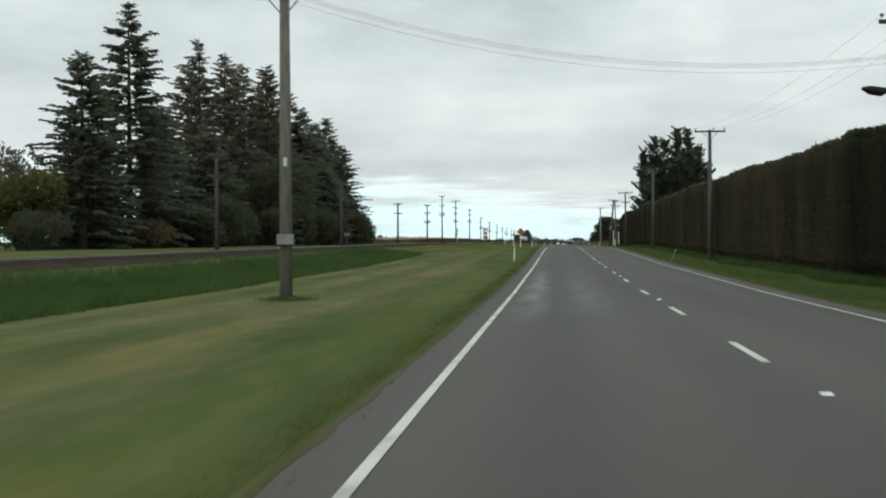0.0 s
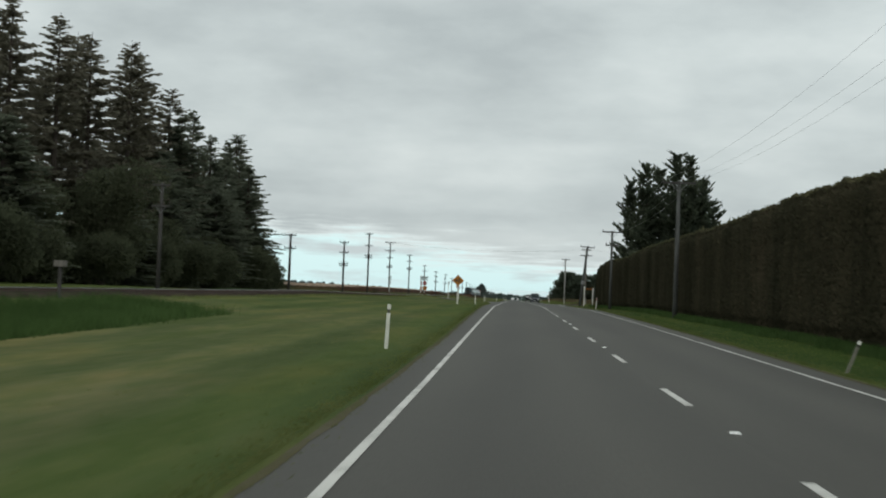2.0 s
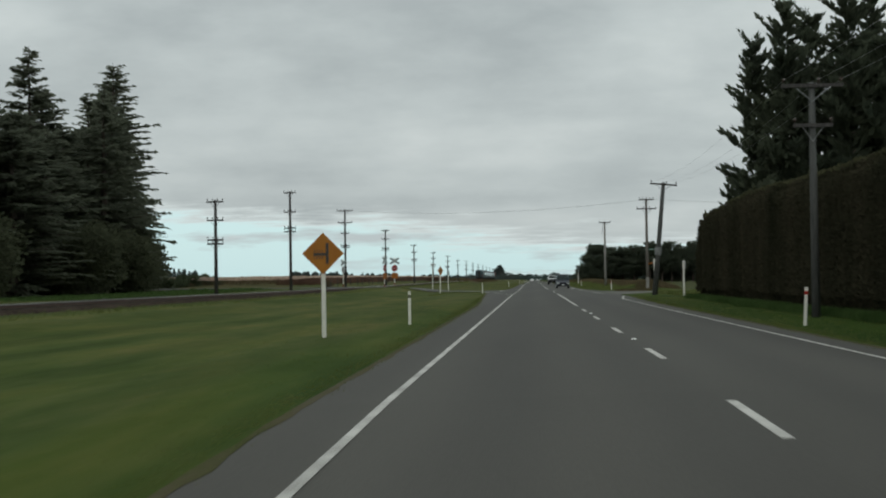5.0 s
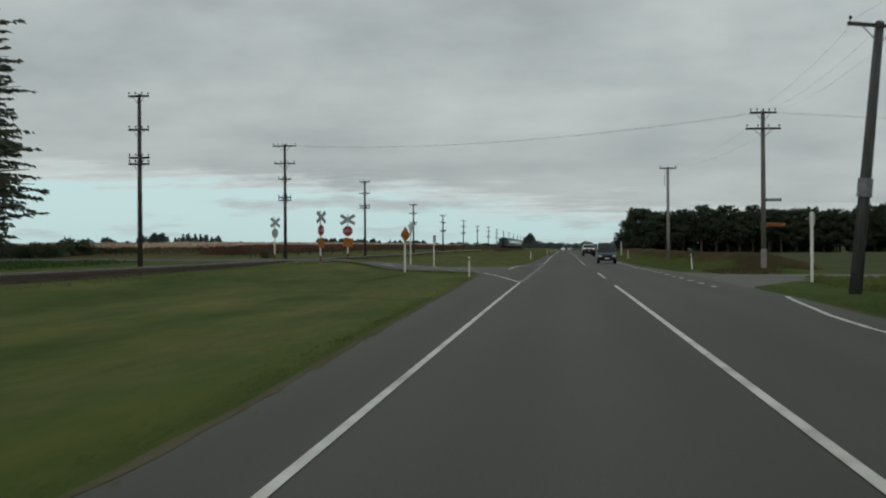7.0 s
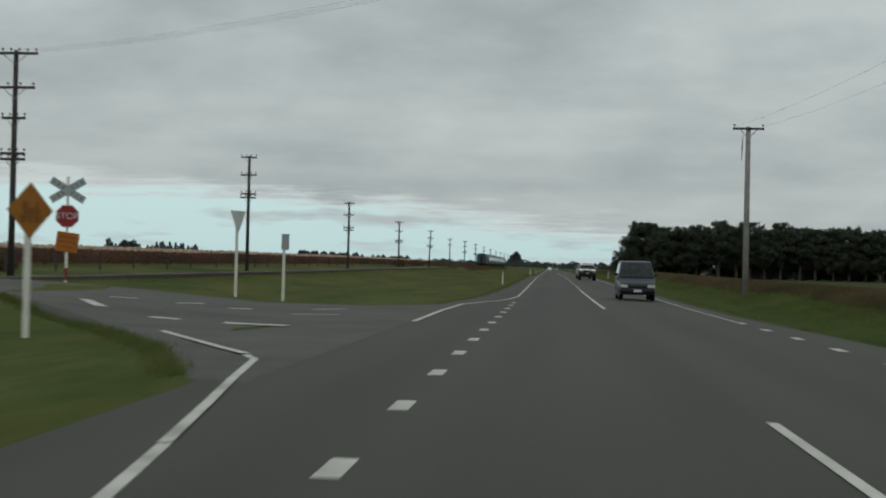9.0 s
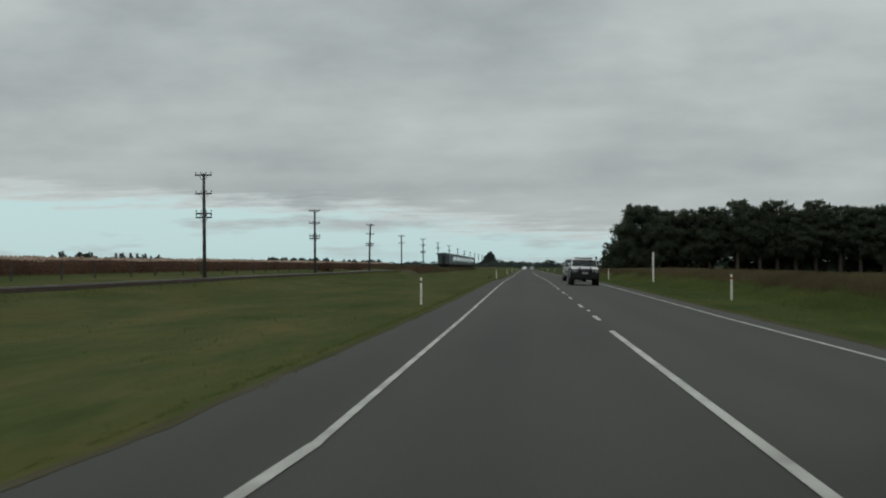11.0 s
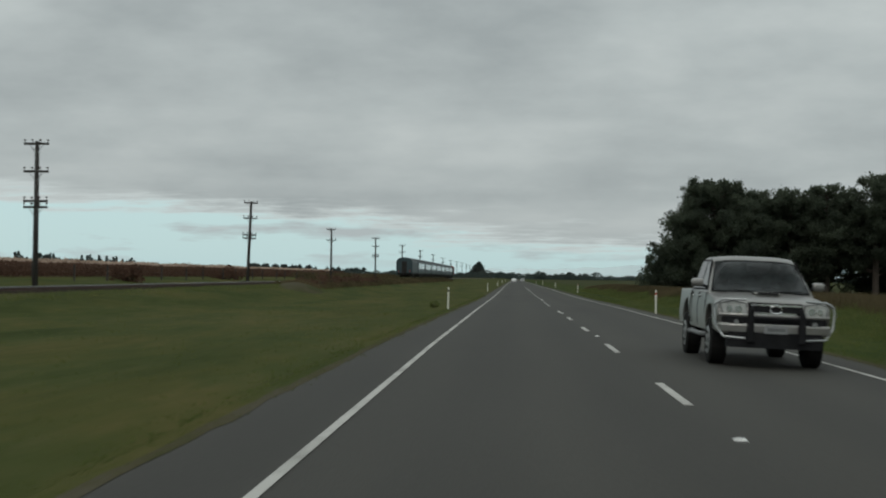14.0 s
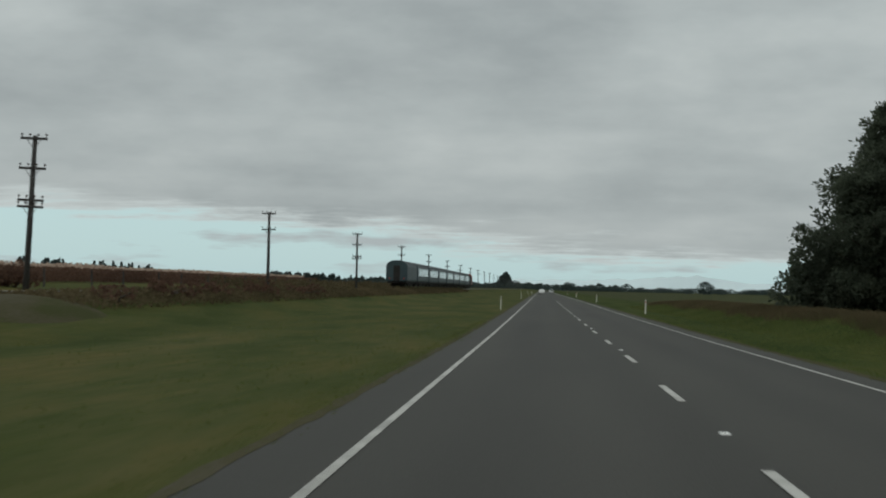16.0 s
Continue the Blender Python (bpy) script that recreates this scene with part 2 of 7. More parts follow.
MAT = dict(
    post_white=material("white_post_paint", two((0.55, 0.54, 0.48), (0.72, 0.71, 0.64)), 3, 40, 0.6, bump=0.1),
    grimy_post=material("grimy_post_paint", two((0.115, 0.115, 0.085), (0.20, 0.20, 0.155)), 3, 40, 0.8, bump=0.1),
    old_wood=material("weathered_pole_wood", two((0.085, 0.078, 0.068), (0.17, 0.155, 0.135)), 2.5, 30, 0.9, stretch=(6, 6, 0.6), bump=0.5),
    # pole wood darkened in colour for the shade beside the hedge
    shaded_pole=material("shaded_grey_pole_wood", two((0.046, 0.048, 0.046), (0.098, 0.100, 0.094)), 2.5, 30, 0.9, stretch=(6, 6, 0.6), bump=0.5),
    dark_wood=material("tarred_pole_wood", two((0.032, 0.030, 0.029), (0.072, 0.067, 0.062)), 2.5, 30, 0.9, stretch=(6, 6, 0.6), bump=0.5),
    concrete=material("pole_concrete", two((0.17, 0.165, 0.15), (0.29, 0.28, 0.26)), 1.8, 35, 0.9, bump=0.3),
    steel=material("galvanised_steel", two((0.30, 0.31, 0.31), (0.45, 0.46, 0.46)), 5, 60, 0.45, metal=0.7, bump=0.08),
    dull_steel=material("dull_grey_steel", two((0.14, 0.145, 0.145), (0.24, 0.245, 0.24)), 5, 60, 0.6, metal=0.4, bump=0.1),
    rust=material("rusty_rail_steel", two((0.05, 0.03, 0.022), (0.10, 0.06, 0.042)), 6, 70, 0.7, metal=0.4, bump=0.2),
    rail_top=material("worn_rail_head", two((0.18, 0.18, 0.18), (0.34, 0.33, 0.32)), 3, 50, 0.35, metal=0.8, bump=0.05),
    sleeper=material("old_sleeper_timber", two((0.030, 0.026, 0.022), (0.070, 0.060, 0.050)), 3, 40, 0.95, bump=0.5, spec=0.03),
    ballast=material("railway_ballast", two((0.026, 0.021, 0.017), (0.060, 0.047, 0.038)), 0.9, 14, 0.95, bump=1.0, depth=0.06, spec=0.0),
    insulator=material("brown_porcelain", two((0.03, 0.02, 0.016), (0.07, 0.045, 0.035)), 5, 50, 0.25, bump=0.0, spec=0.5),
    wire=material("aluminium_wire", two((0.26, 0.27, 0.27), (0.36, 0.37, 0.37)), 5, 50, 0.5, bump=0.0),
    red_sign=material("red_sign_sheeting", two((0.20, 0.016, 0.018), (0.28, 0.026, 0.026)), 2, 40, 0.5, bump=0.05),
    sign_white=material("white_sign_sheeting", two((0.42, 0.44, 0.42), (0.54, 0.56, 0.54)), 2, 40, 0.5, bump=0.05),
    orange_sign=material("orange_sign_sheeting", two((0.27, 0.085, 0.008), (0.35, 0.118, 0.012)), 2, 40, 0.5, bump=0.05),
    yellow_sign=material("yellow_sign_sheeting", two((0.27, 0.098, 0.009), (0.35, 0.135, 0.012)), 2, 40, 0.55, bump=0.05),
    green_sign=material("green_sign_sheeting", two((0.012, 0.06, 0.04), (0.02, 0.09, 0.06)), 2, 40, 0.45, bump=0.05),
    sign_black=material("black_sign_ink", two((0.030, 0.028, 0.025), (0.055, 0.05, 0.045)), 2, 40, 0.6, bump=0.0),
    sign_back=material("grey_sign_back", two((0.30, 0.31, 0.31), (0.40, 0.41, 0.40)), 2, 40, 0.55, metal=0.3, bump=0.05),
    red_band=material("red_reflector", two((0.30, 0.02, 0.015), (0.42, 0.03, 0.02)), 2, 40, 0.4, bump=0.0),
    faded_red=material("faded_red_paint", two((0.11, 0.022, 0.018), (0.19, 0.045, 0.036)), 3, 40, 0.7, bump=0.05),
    dark_band=material("dark_reflector", two((0.05, 0.05, 0.045), (0.12, 0.11, 0.09)), 2, 40, 0.4, bump=0.0),
    line=material("worn_road_paint", two((0.25, 0.243, 0.222), (0.47, 0.458, 0.425), 0.34, 0.54), 0.9, 70, 0.75, bump=0.25, spec=0.15),
    marker=material("road_stud", two((0.55, 0.55, 0.52), (0.75, 0.75, 0.72)), 4, 60, 0.4, bump=0.0),
    side_seal=material("dusty_worn_seal", two((0.046, 0.044, 0.040), (0.080, 0.077, 0.070)), 0.4, 40, 0.9, bump=0.5, depth=0.01),
    # white boards greyed, their shaded side put into the colour
    crossbuck=material("shaded_crossbuck_paint", two((0.25, 0.29, 0.28), (0.35, 0.39, 0.38)), 2, 40, 0.6, bump=0.05),
    orange_ink=material("faded_orange_ink", two((0.16, 0.062, 0.008), (0.24, 0.09, 0.012)), 2, 40, 0.6, bump=0.0),
    pole_timber=material("grey_green_pole_timber", two((0.085, 0.084, 0.066), (0.165, 0.160, 0.130)), 2.5, 30, 0.9, stretch=(6, 6, 0.6), bump=0.5),
    gravel=material("grey_gravel", two((0.058, 0.055, 0.048), (0.105, 0.10, 0.088)), 0.7, 22, 0.95, bump=0.8, depth=0.03),
    grit=material("gritty_verge", [(0.36, (0.050, 0.054, 0.022)), (0.48, (0.066, 0.060, 0.034)), (0.64, (0.080, 0.073, 0.052))], 0.8, 14, 0.95, bump=0.8, depth=0.03, spec=0.02, stretch=(1, 0.3, 1)),
    bark=material("conifer_bark", two((0.035, 0.027, 0.022), (0.085, 0.068, 0.055)), 3, 25, 0.95, stretch=(4, 4, 1), bump=0.6),
    spruce=material("dark_spruce_needles", two((0.092, 0.104, 0.077), (0.140, 0.152, 0.108)), 0.35, 3, 0.95, bump=0.0, island=0.10, spec=0.02, leaf=0.62),
    fir=material("brownish_fir_needles", two((0.115, 0.108, 0.082), (0.172, 0.158, 0.116)), 0.35, 3, 0.95, bump=0.0, island=0.10, spec=0.02, leaf=0.62),
    cypress=material("macrocarpa_foliage", two((0.052, 0.064, 0.046), (0.092, 0.106, 0.070)), 0.35, 3, 0.95, bump=0.0, island=0.12, spec=0.02, leaf=0.55),
    pine=material("pine_foliage", two((0.070, 0.085, 0.064), (0.112, 0.130, 0.090)), 0.35, 3, 1.0, bump=0.0, island=0.10, spec=0.0, leaf=0.62),
    bush=material("dark_bush_leaves", two((0.060, 0.068, 0.042), (0.088, 0.096, 0.058)), 0.35, 3, 1.0, bump=0.0, island=0.06, spec=0.0, leaf=0.62),
    far_bush=material("dark_green_bush_leaves", two((0.070, 0.088, 0.052), (0.105, 0.126, 0.074)), 0.35, 3, 1.0, bump=0.0, island=0.10, spec=0.0, leaf=0.5),
    willow=material("young_willow_leaves", two((0.075, 0.075, 0.026), (0.13, 0.125, 0.050)), 0.35, 7, 0.9, bump=0.0, island=0.2, spec=0.05, leaf=0.45),
    bare=material("pale_bare_twigs", two((0.10, 0.095, 0.075), (0.17, 0.155, 0.12)), 0.35, 7, 0.9, bump=0.0, island=0.2, spec=0.05, leaf=0.3),
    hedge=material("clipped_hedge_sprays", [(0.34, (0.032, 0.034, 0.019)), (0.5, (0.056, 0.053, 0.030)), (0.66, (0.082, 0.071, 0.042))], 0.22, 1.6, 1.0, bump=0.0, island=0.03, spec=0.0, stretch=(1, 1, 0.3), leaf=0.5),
    # the hedge's lit top edge, put into a paler greener leaf colour
    hedge_top=material("lit_hedge_crest", two((0.054, 0.056, 0.028), (0.098, 0.096, 0.046)), 0.45, 2.5, 1.0, bump=0.0, island=0.08, spec=0.0, leaf=0.4),
    hedge_core=material("hedge_inside", two((0.040, 0.036, 0.025), (0.062, 0.055, 0.037)), 0.8, 9, 1.0, bump=0.5, depth=0.1, spec=0.0),
    lush=material("lush_drain_grass", two((0.038, 0.070, 0.021), (0.076, 0.124, 0.040)), 0.4, 6, 0.8, bump=0.0, island=0.2, spec=0.03, leaf=0.45),
    blade=material("verge_grass_blades", two((0.086, 0.112, 0.034), (0.150, 0.164, 0.062)), 0.3, 5, 0.9, bump=0.0, island=0.12, spec=0.03, leaf=0.6),
    dry=material("dry_brown_growth", two((0.070, 0.058, 0.032), (0.130, 0.102, 0.058)), 0.15, 2, 0.9, bump=0.0, island=0.15, spec=0.05, leaf=0.4),
    russet=material("russet_dock_growth", two((0.082, 0.050, 0.037), (0.150, 0.088, 0.062)), 0.12, 2, 0.9, bump=0.0, island=0.12, spec=0.03, leaf=0.4),
    straw=material("pale_straw_heads", two((0.36, 0.265, 0.205), (0.62, 0.48, 0.38)), 0.12, 4, 0.9, bump=0.0, island=0.25, spec=0.05, leaf=0.4),
    # bluish cast of distance haze put into the far leaves' colour
    far_tree=material("haze_tinted_far_foliage", two((0.052, 0.072, 0.068), (0.086, 0.108, 0.098)), 0.05, 2, 0.9, bump=0.0, island=0.3, spec=0.05, leaf=0.4),
    # distance haze is put into the hills' pale blue colour
    hill=material("haze_painted_hills", two((0.62, 0.72, 0.74), (0.68, 0.78, 0.79)), 0.002, 0.02, 1.0, bump=0.0, spec=0.0),
    tyre=material("tyre_rubber", two((0.010, 0.010, 0.010), (0.020, 0.019, 0.018)), 6, 60, 0.9, bump=0.2, spec=0.1),
    black_plastic=material("black_plastic", two((0.008, 0.008, 0.009), (0.016, 0.016, 0.017)), 6, 60, 0.7, bump=0.1, spec=0.15),
    rim=material("alloy_wheel", two((0.25, 0.25, 0.25), (0.42, 0.42, 0.42)), 6, 60, 0.35, metal=0.8, bump=0.0),
    chrome=material("chrome_trim", two((0.55, 0.56, 0.56), (0.70, 0.70, 0.70)), 6, 60, 0.15, metal=1.0, bump=0.0),
    white_paint=material("white_car_paint", two((0.50, 0.50, 0.49), (0.64, 0.64, 0.62)), 1.2, 30, 0.28, bump=0.0, spec=0.5),
    silver_paint=material("silver_car_paint", two((0.22, 0.215, 0.20), (0.31, 0.30, 0.285)), 1.2, 30, 0.28, metal=0.65, bump=0.0, spec=0.5),
    navy_paint=material("dark_blue_car_paint", two((0.010, 0.014, 0.022), (0.017, 0.022, 0.034)), 1.2, 30, 0.35, bump=0.0, spec=0.3),
    car_glass=material("tinted_car_glass", two((0.006, 0.009, 0.009), (0.030, 0.038, 0.038), 0.4, 0.6), 1.6, 8, 0.08, bump=0.0, spec=0.15),
    lamp=material("headlamp_glass", two((0.34, 0.35, 0.34), (0.58, 0.59, 0.56)), 12, 40, 0.12, bump=0.0, spec=0.6),
    old_lamp=material("dull_headlamp_glass", two((0.12, 0.125, 0.125), (0.28, 0.285, 0.28)), 14, 40, 0.12, bump=0.0, spec=0.5),
    train_body=material("dark_teal_carriage_paint", two((0.026, 0.044, 0.050), (0.044, 0.070, 0.076)), 0.8, 20, 0.5, bump=0.03, spec=0.3),
    train_roof=material("sooty_carriage_roof", two((0.045, 0.052, 0.054), (0.08, 0.088, 0.09)), 0.6, 12, 0.85, bump=0.1),
    # bright sky reflection put into the window glass as pale base colour
    train_glass=material("sky_painted_carriage_glass", two((0.40, 0.43, 0.43), (0.58, 0.62, 0.62)), 0.6, 12, 0.12, bump=0.0, spec=0.6),
    train_under=material("grimy_underframe", two((0.012, 0.011, 0.010), (0.03, 0.027, 0.024)), 2, 30, 0.85, bump=0.2),
    loco_red=material("red_engine_paint", two((0.14, 0.02, 0.012), (0.22, 0.032, 0.02)), 1, 20, 0.45, bump=0.05),
)


def ground_material():
    """Grass: mown swathes along the road on the near side, patches of dry straw and weeds."""
    m = material("roadside_grass", [(0.26, (0.032, 0.050, 0.012)), (0.48, (0.050, 0.070, 0.019)), (0.74, (0.086, 0.094, 0.034))], 0.34, 3.6, 0.9, bump=0.6, spec=0.02, stretch=(1, 0.16, 1), depth=0.05)
    n, l = m.node_tree.nodes, m.node_tree.links
    b = n["Principled BSDF"]
    at = n.new("ShaderNodeTexCoord")
    w = n.new("ShaderNodeTexWave")
    w.wave_type, w.bands_direction = "BANDS", "X"
    w.inputs["Scale"].default_value, w.inputs["Distortion"].default_value = 0.13, 3.2
    w.inputs["Detail"].default_value, w.inputs["Detail Scale"].default_value = 4, 0.06
    l.new(at.outputs["Object"], w.inputs[0])
    k = ramp_of(n, [(0.15, (0.62, 0.70, 0.62)), (0.55, (1, 1, 1)), (0.9, (1.28, 1.16, 1.05))])
    l.new(w.outputs[0], k.inputs[0])
    mul = n.new("ShaderNodeMix")
    mul.data_type, mul.blend_type = "RGBA", "MULTIPLY"
    mul.inputs[0].default_value = 0.5
    old = b.inputs["Base Color"].links[0].from_socket
    l.new(old, mul.inputs[6])
    l.new(k.outputs[0], mul.inputs[7])
    s = n.new("ShaderNodeSeparateXYZ")
    l.new(at.outputs["Object"], s.inputs[0])

    def zone(axis, gain, start):
        """From 0 to 1 as the coordinate runs past start, over 1 / gain metres."""
        q = n.new("ShaderNodeMath")
        q.operation, q.use_clamp = "MULTIPLY_ADD", True
        l.new(s.outputs[axis], q.inputs[0])
        q.inputs[1].default_value, q.inputs[2].default_value = gain, -gain * start
        return q.outputs[0]

    def both(p, q2):
        q = n.new("ShaderNodeMath")
        q.operation = "MULTIPLY"
        l.new(p, q.inputs[0])
        if isinstance(q2, float):
            q.inputs[1].default_value = q2
        else:
            l.new(q2, q.inputs[1])
        return q.outputs[0]

    def kind_of_grass(before, where, colour, how="MULTIPLY"):
        x = n.new("ShaderNodeMix")
        x.data_type, x.blend_type = "RGBA", how
        l.new(where, x.inputs[0])
        l.new(before, x.inputs[6])
        x.inputs[7].default_value = (*colour, 1)
        return x.outputs[2]

    # swathes only where the verge is mown; lusher beyond, unmown and shade-darkened on the other side, brown fields
    l.new(both(zone(1, -0.006, 330.0), 0.42), mul.inputs[0])
    c = kind_of_grass(mul.outputs[2], zone(1, -0.014, 150.0), (1.36, 1.15, 1.6))
    c = kind_of_grass(c, zone(1, 0.012, 140.0), (1.03, 0.96, 1.03))
    c = kind_of_grass(c, zone(1, 0.012, 300.0), (0.98, 0.90, 0.94))
    # greener by the seal, where the mower passes twice
    c = kind_of_grass(c, both(both(zone(0, 1.4, -4.6), zone(1, -0.02, 250.0)), 0.85), (0.66, 0.82, 0.62))
    c = kind_of_grass(c, both(both(zone(0, 2.5, -5.9), zone(0, -2.5, -5.2)), 0.6), (1.20, 1.10, 1.25))
    # hedge shade put into the colour of the unmown verge opposite
    c = kind_of_grass(c, zone(0, 1.2, 6.0), (0.66, 0.80, 0.58))
    c = kind_of_grass(c, both(zone(0, 0.25, 13.0), 0.6), (0.046, 0.048, 0.026), "MIX")
    c = kind_of_grass(c, both(both(zone(0, -0.3, -30.0), zone(1, 0.03, 300.0)), 0.6), (0.066, 0.056, 0.030), "MIX")
    mp = n.new("ShaderNodeMapping")
    mp.inputs["Scale"].default_value = (0.40, 0.10, 1)
    l.new(at.outputs["Object"], mp.inputs[0])
    t = n.new("ShaderNodeTexNoise")
    t.inputs["Scale"].default_value, t.inputs["Detail"].default_value, t.inputs["Roughness"].default_value = 1.0, 5, 0.6
    l.new(mp.outputs[0], t.inputs["Vector"])
    patch = ramp_of(n, [(0.36, (0.72, 0.80, 0.70)), (0.48, (1, 1, 1)), (0.60, (1.26, 1.08, 1.06)), (0.72, (1.30, 1.07, 1.10))])
    l.new(t.outputs[0], patch.inputs[0])
    worn = n.new("ShaderNodeMix")
    worn.data_type, worn.blend_type = "RGBA", "MULTIPLY"
    worn.inputs[0].default_value = 0.9
    l.new(c, worn.inputs[6])
    l.new(patch.outputs[0], worn.inputs[7])
    l.new(worn.outputs[2], b.inputs["Base Color"])
    return m


def seal_material():
    """Chip seal: grey stone chips, smoother darker wheel tracks, old bleeding."""
    m = material("chip_seal", [(0.32, (0.0325, 0.0300, 0.0240)), (0.5, (0.0415, 0.0385, 0.0312)), (0.7, (0.0520, 0.0485, 0.0395))], 0.35, 55, 0.82, bump=0.55, spec=0.35, stretch=(1, 0.12, 1), depth=0.01)
    n, l = m.node_tree.nodes, m.node_tree.links
    b = n["Principled BSDF"]
    at = n.new("ShaderNodeTexCoord")
    s = n.new("ShaderNodeSeparateXYZ")
    l.new(at.outputs["Object"], s.inputs[0])
    w = n.new("ShaderNodeTexWave")
    w.wave_type, w.bands_direction = "BANDS", "X"
    w.inputs["Scale"].default_value, w.inputs["Distortion"].default_value = 0.172, 0.6
    w.inputs["Phase Offset"].default_value = 1.1
    l.new(at.outputs["Object"], w.inputs[0])
    k = ramp_of(n, [(0.1, (0.88, 0.88, 0.88)), (0.6, (1, 1, 1)), (1.0, (1.08, 1.08, 1.08))])
    l.new(w.outputs[0], k.inputs[0])
    mul = n.new("ShaderNodeMix")
    mul.data_type, mul.blend_type = "RGBA", "MULTIPLY"
    mul.inputs[0].default_value = 0.9
    l.new(b.inputs["Base Color"].links[0].from_socket, mul.inputs[6])
    l.new(k.outputs[0], mul.inputs[7])
    def calc(op, p, r, t=0.0):
        q = n.new("ShaderNodeMath")
        q.operation = op
        q.use_clamp = op == "MULTIPLY_ADD"
        for i, v in enumerate((p, r, t)):
            if isinstance(v, (int, float)):
                q.inputs[i].default_value = v
            else:
                l.new(v, q.inputs[i])
        return q.outputs[0]

    # pale streaks in the wheel track over a short stretch
    mp = n.new("ShaderNodeMapping")
    mp.inputs["Scale"].default_value = (1.3, 0.22, 1)
    l.new(at.outputs["Object"], mp.inputs[0])
    t = n.new("ShaderNodeTexNoise")
    t.inputs["Scale"].default_value, t.inputs["Detail"].default_value = 1.0, 5
    l.new(mp.outputs[0], t.inputs["Vector"])
    stretch = calc("MULTIPLY", calc("MULTIPLY_ADD", s.outputs[1], 0.2, -5.0), calc("MULTIPLY_ADD", s.outputs[1], -0.055, 3.7))
    track = calc("ADD", calc("MULTIPLY_ADD", calc("ABSOLUTE", calc("ADD", s.outputs[0], 0.92), 0.0), -2.0, 1.0), calc("MULTIPLY", calc("MULTIPLY_ADD", calc("ABSOLUTE", calc("ADD", s.outputs[0], -0.4), 0.0), -1.3, 1.0), 0.34))
    pale = calc("MULTIPLY", calc("MULTIPLY", stretch, track), calc("MULTIPLY_ADD", t.outputs[0], 3.2, -1.05))
    add = n.new("ShaderNodeMix")
    add.data_type = "RGBA"
    l.new(calc("MULTIPLY", pale, 0.95), add.inputs[0])
    # darker towards and beyond the junction, and long faint patches
    mp2 = n.new("ShaderNodeMapping")
    mp2.inputs["Scale"].default_value = (0.55, 0.03, 1)
    l.new(at.outputs["Object"], mp2.inputs[0])
    t2 = n.new("ShaderNodeTexNoise")
    t2.inputs["Scale"].default_value, t2.inputs["Detail"].default_value = 1.0, 4
    l.new(mp2.outputs[0], t2.inputs["Vector"])
    tone = calc("ADD", calc("MULTIPLY", calc("MULTIPLY_ADD", s.outputs[1], 0.008, -1.2), -0.20), calc("ADD", calc("MULTIPLY", t2.outputs[0], 0.36), 0.82))
    toned = n.new("ShaderNodeMix")
    toned.data_type, toned.blend_type = "RGBA", "MULTIPLY"
    toned.inputs[0].default_value = 1.0
    l.new(mul.outputs[2], toned.inputs[6])
    l.new(tone, toned.inputs[7])
    l.new(toned.outputs[2], add.inputs[6])
    add.inputs[7].default_value = (0.150, 0.149, 0.141, 1)
    l.new(add.outputs[2], b.inputs["Base Color"])
    return m


MAT["grass"] = ground_material()
MAT["seal"] = seal_material()


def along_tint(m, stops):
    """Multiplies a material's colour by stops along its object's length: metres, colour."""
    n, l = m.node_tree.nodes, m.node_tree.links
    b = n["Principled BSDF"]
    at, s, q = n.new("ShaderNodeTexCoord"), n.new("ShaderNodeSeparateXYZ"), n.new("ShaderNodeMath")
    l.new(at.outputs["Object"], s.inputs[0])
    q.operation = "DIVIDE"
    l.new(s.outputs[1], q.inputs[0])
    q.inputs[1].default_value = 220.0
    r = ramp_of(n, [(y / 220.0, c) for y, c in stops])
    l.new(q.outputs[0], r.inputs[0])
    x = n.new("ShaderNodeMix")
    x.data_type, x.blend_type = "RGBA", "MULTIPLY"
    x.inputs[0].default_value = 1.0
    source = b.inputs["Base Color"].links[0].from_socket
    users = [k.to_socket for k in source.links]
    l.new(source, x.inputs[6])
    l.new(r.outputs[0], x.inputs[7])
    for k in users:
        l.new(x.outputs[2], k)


# darker shrubs at its start, a lighter brown stretch, then darker again
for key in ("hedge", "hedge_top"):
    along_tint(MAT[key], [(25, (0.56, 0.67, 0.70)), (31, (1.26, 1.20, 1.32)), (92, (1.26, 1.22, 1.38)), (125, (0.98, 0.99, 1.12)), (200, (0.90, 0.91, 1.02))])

# ---- builders ----


def part(name, bm, mat, parent=None, label="", smooth=False):
    me = bpy.data.meshes.new(name)
    bmesh.ops.recalc_face_normals(bm, faces=bm.faces)
    bm.to_mesh(me)
    bm.free()
    me.materials.append(mat)
    if smooth:
        me.polygons.foreach_set("use_smooth", [True] * len(me.polygons))
    ob = new(name, me)
    ob.parent = parent
    if label:
        ob["label"] = label
    return ob


def fast_mesh(name, v, f, mat):
    """A mesh of triangles from arrays."""
    v, f = np.asarray(v, np.float32), np.asarray(f, np.int32)
    me = bpy.data.meshes.new(name)
    me.vertices.add(len(v))
    me.vertices.foreach_set("co", v.ravel())
    me.loops.add(f.size)
    me.loops.foreach_set("vertex_index", f.ravel())
    me.polygons.add(len(f))
    me.polygons.foreach_set("loop_start", np.arange(0, f.size, 3, dtype=np.int32))
    me.update(calc_edges=True)
    me.materials.append(mat)
    return me


def box(bm, c, s, rot=None):
    m = Matrix.Translation(c) @ (rot.to_4x4() if rot else Matrix()) @ Matrix.Diagonal((*s, 1))
    return bmesh.ops.create_cube(bm, size=1, matrix=m)["verts"]


